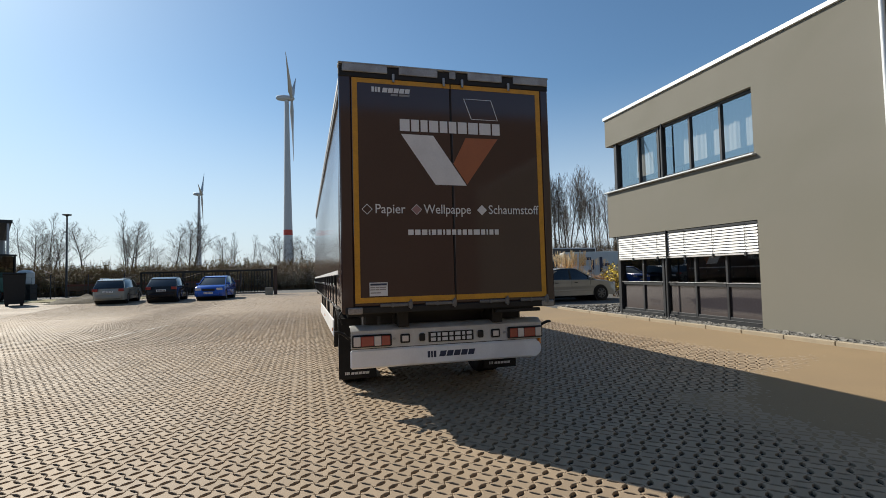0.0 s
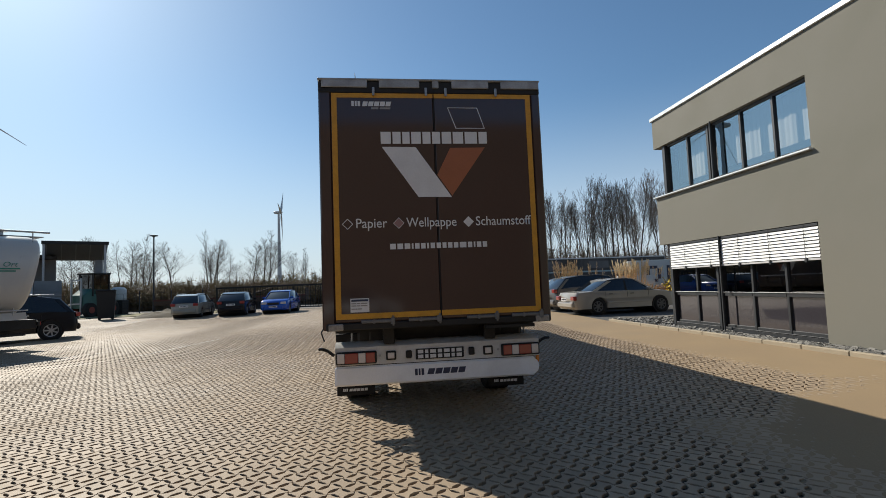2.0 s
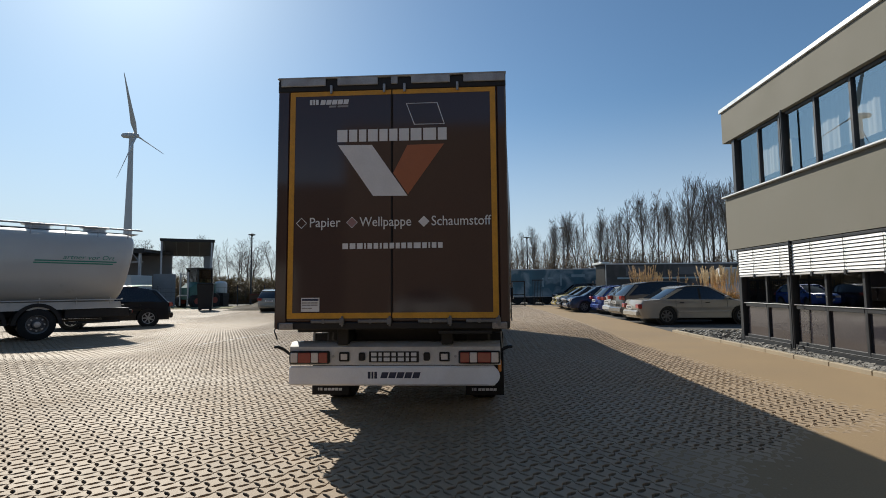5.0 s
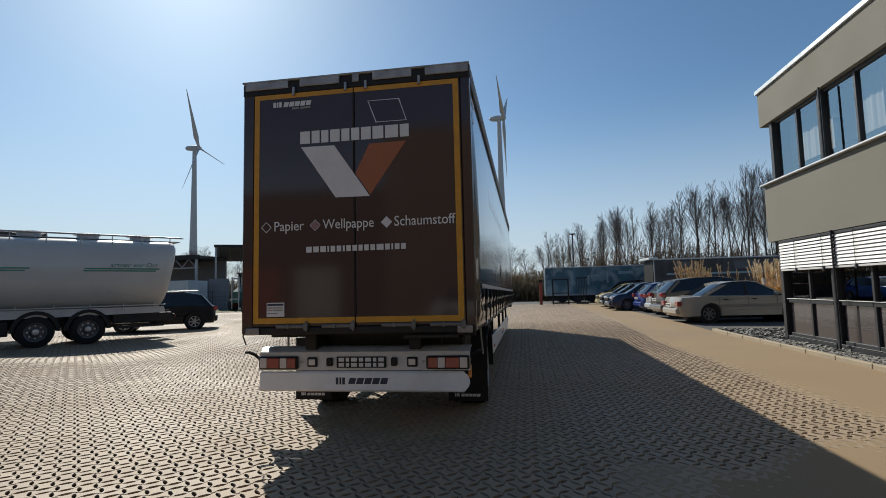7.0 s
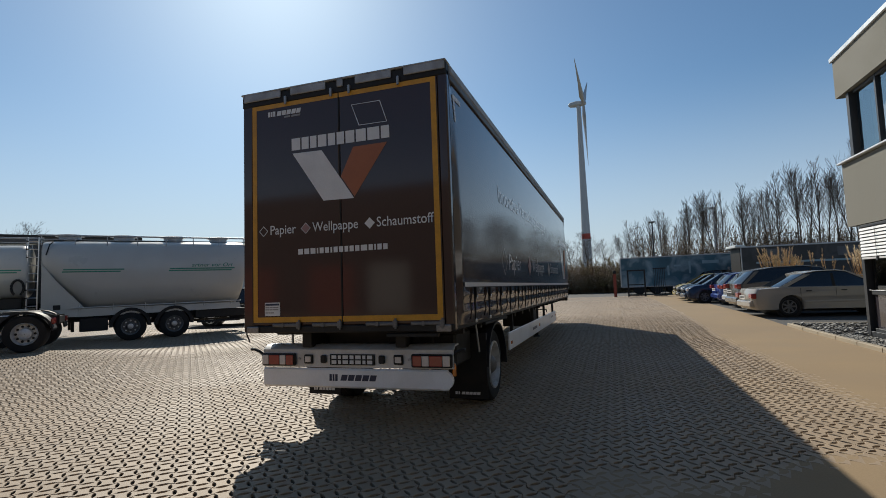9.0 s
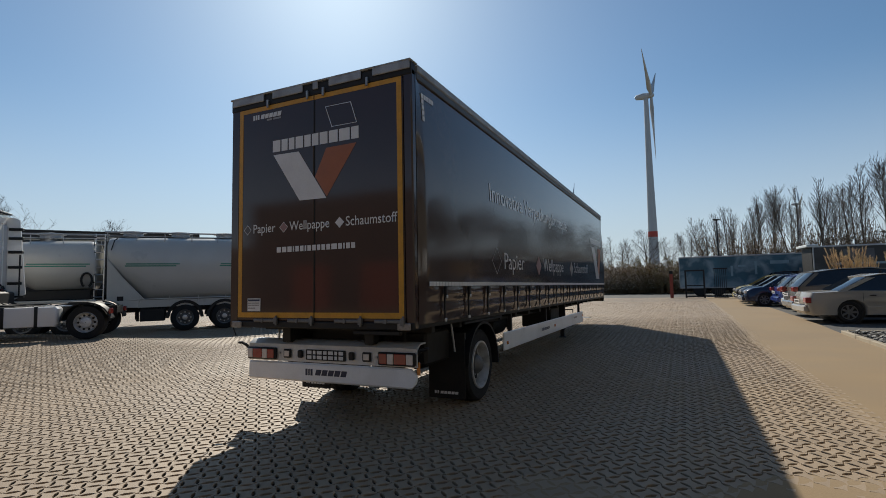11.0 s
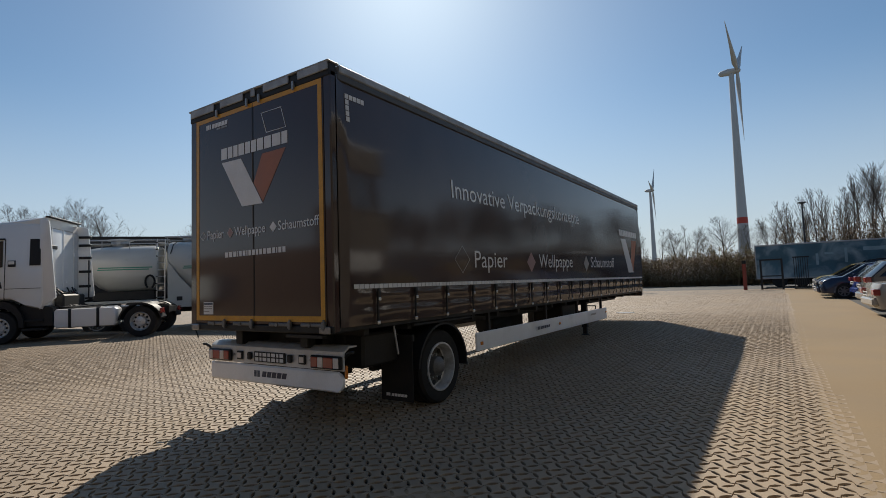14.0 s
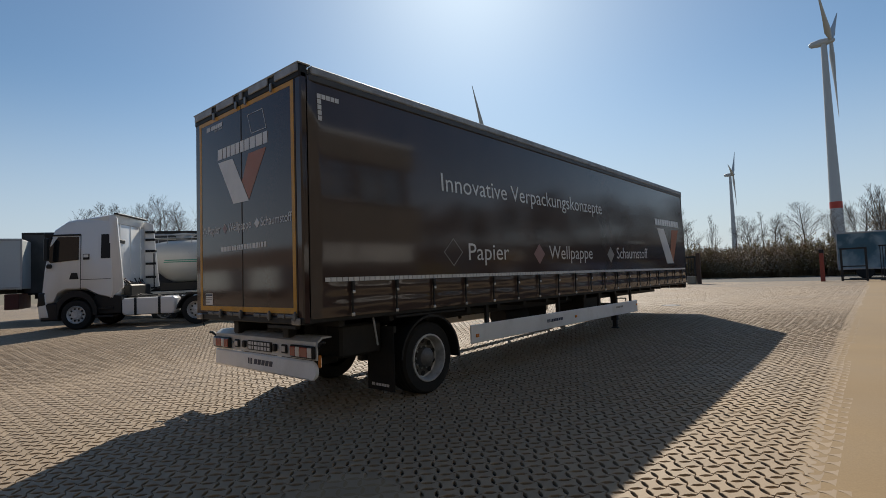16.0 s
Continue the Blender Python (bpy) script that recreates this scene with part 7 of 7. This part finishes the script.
# the plain hall that closes the yard behind, unseen, added for the doors' reflections
south = thing("warehouse", "tall brown-grey hall closing the yard, unseen, added for the doors' reflections", "warehouse", pose(-33, -27, 0))
part("wall", Shape().box(26, -12, -0.05, 77, 0, 15.0, 0.05), hall_cladding, south, "brown-grey cladding")
# darker, lower section, set to dim the reflection and let in sky light
part("wall", Shape().box(0, -12, -0.05, 25.99, 0, 10.5, 0.05), dark_cladding, south, "dark brown cladding added to dim the doors' reflection")
# coloured panels added only for the red and pale patches in the reflection
for x, dmat, dlabel in ((5.5, rust_door, "dull red roller door, unseen, added for the red reflection"), (13.2, rust_door, "dull red roller door, unseen, added for the red reflection"), (18.8, grey_door, "pale grey roller door, unseen, added for the pale reflection")):
    part("roller_door", Shape().box(x, 0.002, 0.0, x + (3.6 if dmat == grey_door else 4.2), 0.06, 4.2, 0.02), dmat, south, dlabel)
# unseen low hall, added so the doors mirror sky above it
shed = thing("storage_hall", "long low brown hall, unseen, added for the doors' reflections", "hall", pose(-115, -30, 0))
part("wall", Shape().box(0, -12, -0.05, 81.5, 0, 6.8, 0.05), hall_cladding, shed, "brown-grey cladding")
# unseen trailers, added as the white patches that the doors reflect
for x, y, yaw, ln in ((-47.5, -22, 4, 7.0), (-62, -22, -3, 8.5)):
    box_trailer(on_ground(x, y, yaw), ln, pale_box, "white box trailer, unseen, added for white patches in the doors' reflection", 0.9, 3.4, axles=(1.2, 2.4))
# unseen van, added as the pale blob low in the reflection
car("van", "suv", silver, "pale silver van, unseen, added for a pale blob in the doors' reflection", on_ground(0.2, -23.5, 0) @ Matrix.Scale(1.15, 4))

# ---- sand, paving ----
PITCH, BOW, BITE, GAP = 0.1465, 0.018, (0.0212, 0.0135), 0.0022      # stones lie on a diagonal grid
DIAG = math.sqrt(0.5)
FINE = ((0, 0, 0), (0.14, 0.95, 0.05), (0.34, 1, 0.9), (0.66, 1, 0.9), (0.86, 0.95, 0.05))     # way along a side, bow, open joint
ROUGH = ((0, 0, 0), (0.28, 1, 0.9), (0.72, 1, 0.9))
TIGHT = ((0, 0, 0), (0.28, 1, 0.18), (0.72, 1, 0.18))


def sand_level(x, y):
    """How far sand has filled the joints: 0 none, 1 flush with the stones, 2 drifted over them."""
    edge = 7.33 - 0.03 * max(0, min(9, y - 6.5)) + 0.06 * noise.noise((y * 0.5, 0, 2)) + 0.04 * noise.noise((y * 2.1, 0, 8)) - 2.9 * smooth_step((6.6 + 0.5 * noise.noise((x, 0, 5)) - y) / 1.6)
    return smooth_step((x - edge + 0.2) / 0.3) + smooth_step((x - edge) / (0.5 if y > 6.6 else 1.6))


sand = Shape()
sx0, sx1, sy0, sy1, st_ = 3.4, KERB_X - 0.05, -3.0, 44.0, 0.1
nx, ny = round((sx1 - sx0) / st_), round((sy1 - sy0) / st_)
pts = []
for j in range(ny + 1):
    for i in range(nx + 1):
        x, y = sx0 + (sx1 - sx0) * i / nx, sy0 + (sy1 - sy0) * j / ny
        lev = sand_level(x, y)
        fine_ = noise.noise((x * 5, y * 5, 1)) * 0.0006 + noise.noise((x * 1.3, y * 1.3, 4)) * 0.0008
        pts.append((x, y, ground_z(x, y) - 0.026 + 0.0249 * min(lev, 1) + (0.0032 * max(0, lev - 1) + fine_ * 0.6 * min(lev, 1))))
w = nx + 1
sand.add(pts, [(j * w + i, j * w + i + 1, (j + 1) * w + i + 1, (j + 1) * w + i) for j in range(ny) for i in range(nx)])
solid("sand_film", sand, sand_mat, "pale trodden sand filling the paving joints by the kerb", "sand", kind="stuff", smooth=60, fix=False)

STONES_Y, STONES_X = 23.0, -17.0          # single stones as far as one can tell them apart
MORE_X, MORE_Y = -13.0, 36.0               # and further on where the view down the yard is open
joint_bed = grid_sheet(STONES_X, PARK_X, -3, MORE_Y, 0.5, dz=-0.024)
yard = solid("paved_yard", joint_bed, bed_mat, "yard of interlocking beige concrete pavers", "paving", kind="structure", smooth=60, fix=False)
for name, x0, x1, y0, y1, label in (("yard_back", STONES_X, PARK_X, MORE_Y - 0.03, 43.5, "worn beige paving at the back of the yard"),
                                    ("yard_side", STONES_X, MORE_X, STONES_Y, MORE_Y - 0.03, "worn beige paving behind the silo trailer"),
                                    ("yard_apron", -70, STONES_X, -45, 43.5, "worn beige paving at the far side of the yard"),
                                    ("yard_approach", STONES_X, KERB_X - 0.05, -45, -2.87, "worn beige paving towards the entrance")):
    solid(name, grid_sheet(x0, x1, y0, y1, 1.0 if name in ("yard_back", "yard_side") else 3.0, dz=-0.002), yard_far, label, "paving", kind="structure", smooth=60, fix=False)


def paver_outline(parity, steps):
    """A square stone, two sides bowed out and two hollowed, with lens-shaped open joints along the middles."""
    h = PITCH / 2
    corner = [Vector((a * h, b * h)) for a, b in ((-1, -1), (1, -1), (1, 1), (-1, 1))]
    out = []
    for k in range(4):
        p, q = corner[k], corner[(k + 1) % 4]
        inward = Vector((-(q - p).y, (q - p).x)).normalized()
        bow = BOW * parity * (1 if k % 2 == 0 else -1)
        for u, flat, lens in steps:
            if u == 0:
                out.append(p * (1 - GAP * 1.6 / h))
            else:
                out.append(p.lerp(q, u) + inward * (bow * flat + GAP + BITE[k % 2] * lens))
    return [(v.x, v.y) for v in out]


def inset(o, d):
    n = len(o)
    out = []
    for k in range(n):
        a, b, c = Vector(o[k - 1]), Vector(o[k]), Vector(o[(k + 1) % n])
        e = (b - a).normalized() + (c - b).normalized()
        out.append(tuple(b + Vector((-e.y, e.x)).normalized() * d))
    return out


def turned(o):
    return [((x - y) * DIAG, (x + y) * DIAG) for x, y in o]


def paver_template(parity, steps, full):
    lo = paver_outline(parity, steps)
    hi, n = turned(inset(lo, 0.003)), len(lo)
    lo = turned(lo)
    rings = [[(x, y, -0.027) for x, y in lo]] + ([[(x, y, -0.004) for x, y in lo]] if full else []) + [[(x, y, 0.0) for x, y in hi]]
    v = np.array([p for r in rings for p in r])
    m = len(rings)
    f = [tuple(range((m - 1) * n, m * n))] + [(k * n + i, k * n + (i + 1) % n, (k + 1) * n + (i + 1) % n, (k + 1) * n + i) for k in range(m - 1) for i in range(n)]
    return v, f


NEAR_T = {q: paver_template(q, FINE, True) for q in (1, -1)}
MID_T = {q: paver_template(q, FINE, False) for q in (1, -1)}
FAR_T = {q: paver_template(q, ROUGH, False) for q in (1, -1)}
WORN_T = {q: paver_template(q, TIGHT, False) for q in (1, -1)}
pieces = {}
for q, (v, f) in NEAR_T.items():
    me = bpy.data.meshes.new("paver")
    me.from_pydata([tuple(p) for p in v], [], f)
    me.materials.append(paver_mat_one)
    pieces[q] = me

rng = np.random.default_rng(4)
near_s, mid_s, far_s, worn_s, singles = {1: [], -1: []}, {1: [], -1: []}, {1: [], -1: []}, {1: [], -1: []}, []
reach = round(40 / PITCH)
for i in range(-reach, reach):
    for j in range(-reach, reach):
        x, y, q = (i - j) * PITCH * DIAG, (i + j) * PITCH * DIAG, 1 if (i + j) % 2 == 0 else -1
        if not (STONES_X + 0.1 < x < PARK_X - 0.12 and -2.95 < y < (MORE_Y if x > MORE_X else STONES_Y) - 0.1) or y < 2 and x < -9 or y > 20.5 and x < -13 or sand_level(x, y) > 1.75:
            continue
        if 2.3 < x < 4.9 and 3.6 < y < 6.2 and len(singles) < 300:
            singles.append((x, y, q))
        elif y < 8.5 and x > -3:
            near_s[q].append((x, y))
        elif y < 13 and x > -8:
            mid_s[q].append((x, y))
        elif y < 17 + (i * 7919 + j * 10729) % 97 / 16:
            far_s[q].append((x, y))
        else:
            worn_s[q].append((x, y))
for x, y, q in singles:
    ob = bpy.data.objects.new("paver", pieces[q])
    scene.collection.objects.link(ob)
    ob.parent = yard
    calm = 1 - 0.9 * min(1, sand_level(x, y))
    ob.matrix_world = pose(x, y, ground_z(x, y) + calm * rng.uniform(-0.0012, 0.0012), calm * rng.normal(0, 0.3), calm * rng.normal(0, 0.3), rng.normal(0, 0.4))


def paver_field(spots, tm, fc):
    """Many stones in one mesh."""
    c = np.array(spots)
    k, n = len(c), len(tm)
    calm = np.array([1 - 0.9 * min(1, sand_level(x, y)) for x, y in spots])      # stones bedded in sand lie level
    z = np.array([ground_z(x, y) for x, y in spots]) + calm * rng.uniform(-0.0012, 0.0012, k)
    tilt = calm[:, None] * rng.normal(0, 0.005, (k, 2))
    v = np.empty((k, n, 3))
    v[:, :, 0] = tm[None, :, 0] + c[:, None, 0]
    v[:, :, 1] = tm[None, :, 1] + c[:, None, 1]
    v[:, :, 2] = tm[None, :, 2] + z[:, None] + tilt[:, None, 0] * tm[None, :, 0] + tilt[:, None, 1] * tm[None, :, 1]
    loops = np.concatenate([np.array(f) for f in fc])
    sizes = np.array([len(f) for f in fc])
    me = bpy.data.meshes.new("paver_rows")
    me.vertices.add(k * n)
    me.vertices.foreach_set("co", v.ravel())
    me.loops.add(k * len(loops))
    me.loops.foreach_set("vertex_index", (loops[None, :] + (np.arange(k) * n)[:, None]).ravel().astype(np.int32))
    me.polygons.add(k * len(sizes))
    starts = np.concatenate([[0], np.cumsum(sizes)[:-1]])
    me.polygons.foreach_set("loop_start", (starts[None, :] + (np.arange(k) * len(loops))[:, None]).ravel().astype(np.int32))
    me.update(calc_edges=True)
    me.shade_flat()
    me.materials.append(paver_mat)
    ob = new("paver_rows", me)
    ob.parent = yard
    return tagged(ob, "interlocking beige concrete pavers with dark joints", kind="stuff")


for q in (1, -1):
    paver_field(near_s[q], *NEAR_T[q])
    paver_field(mid_s[q], *MID_T[q])
    paver_field(far_s[q], *FAR_T[q])
    paver_field(worn_s[q], *WORN_T[q])
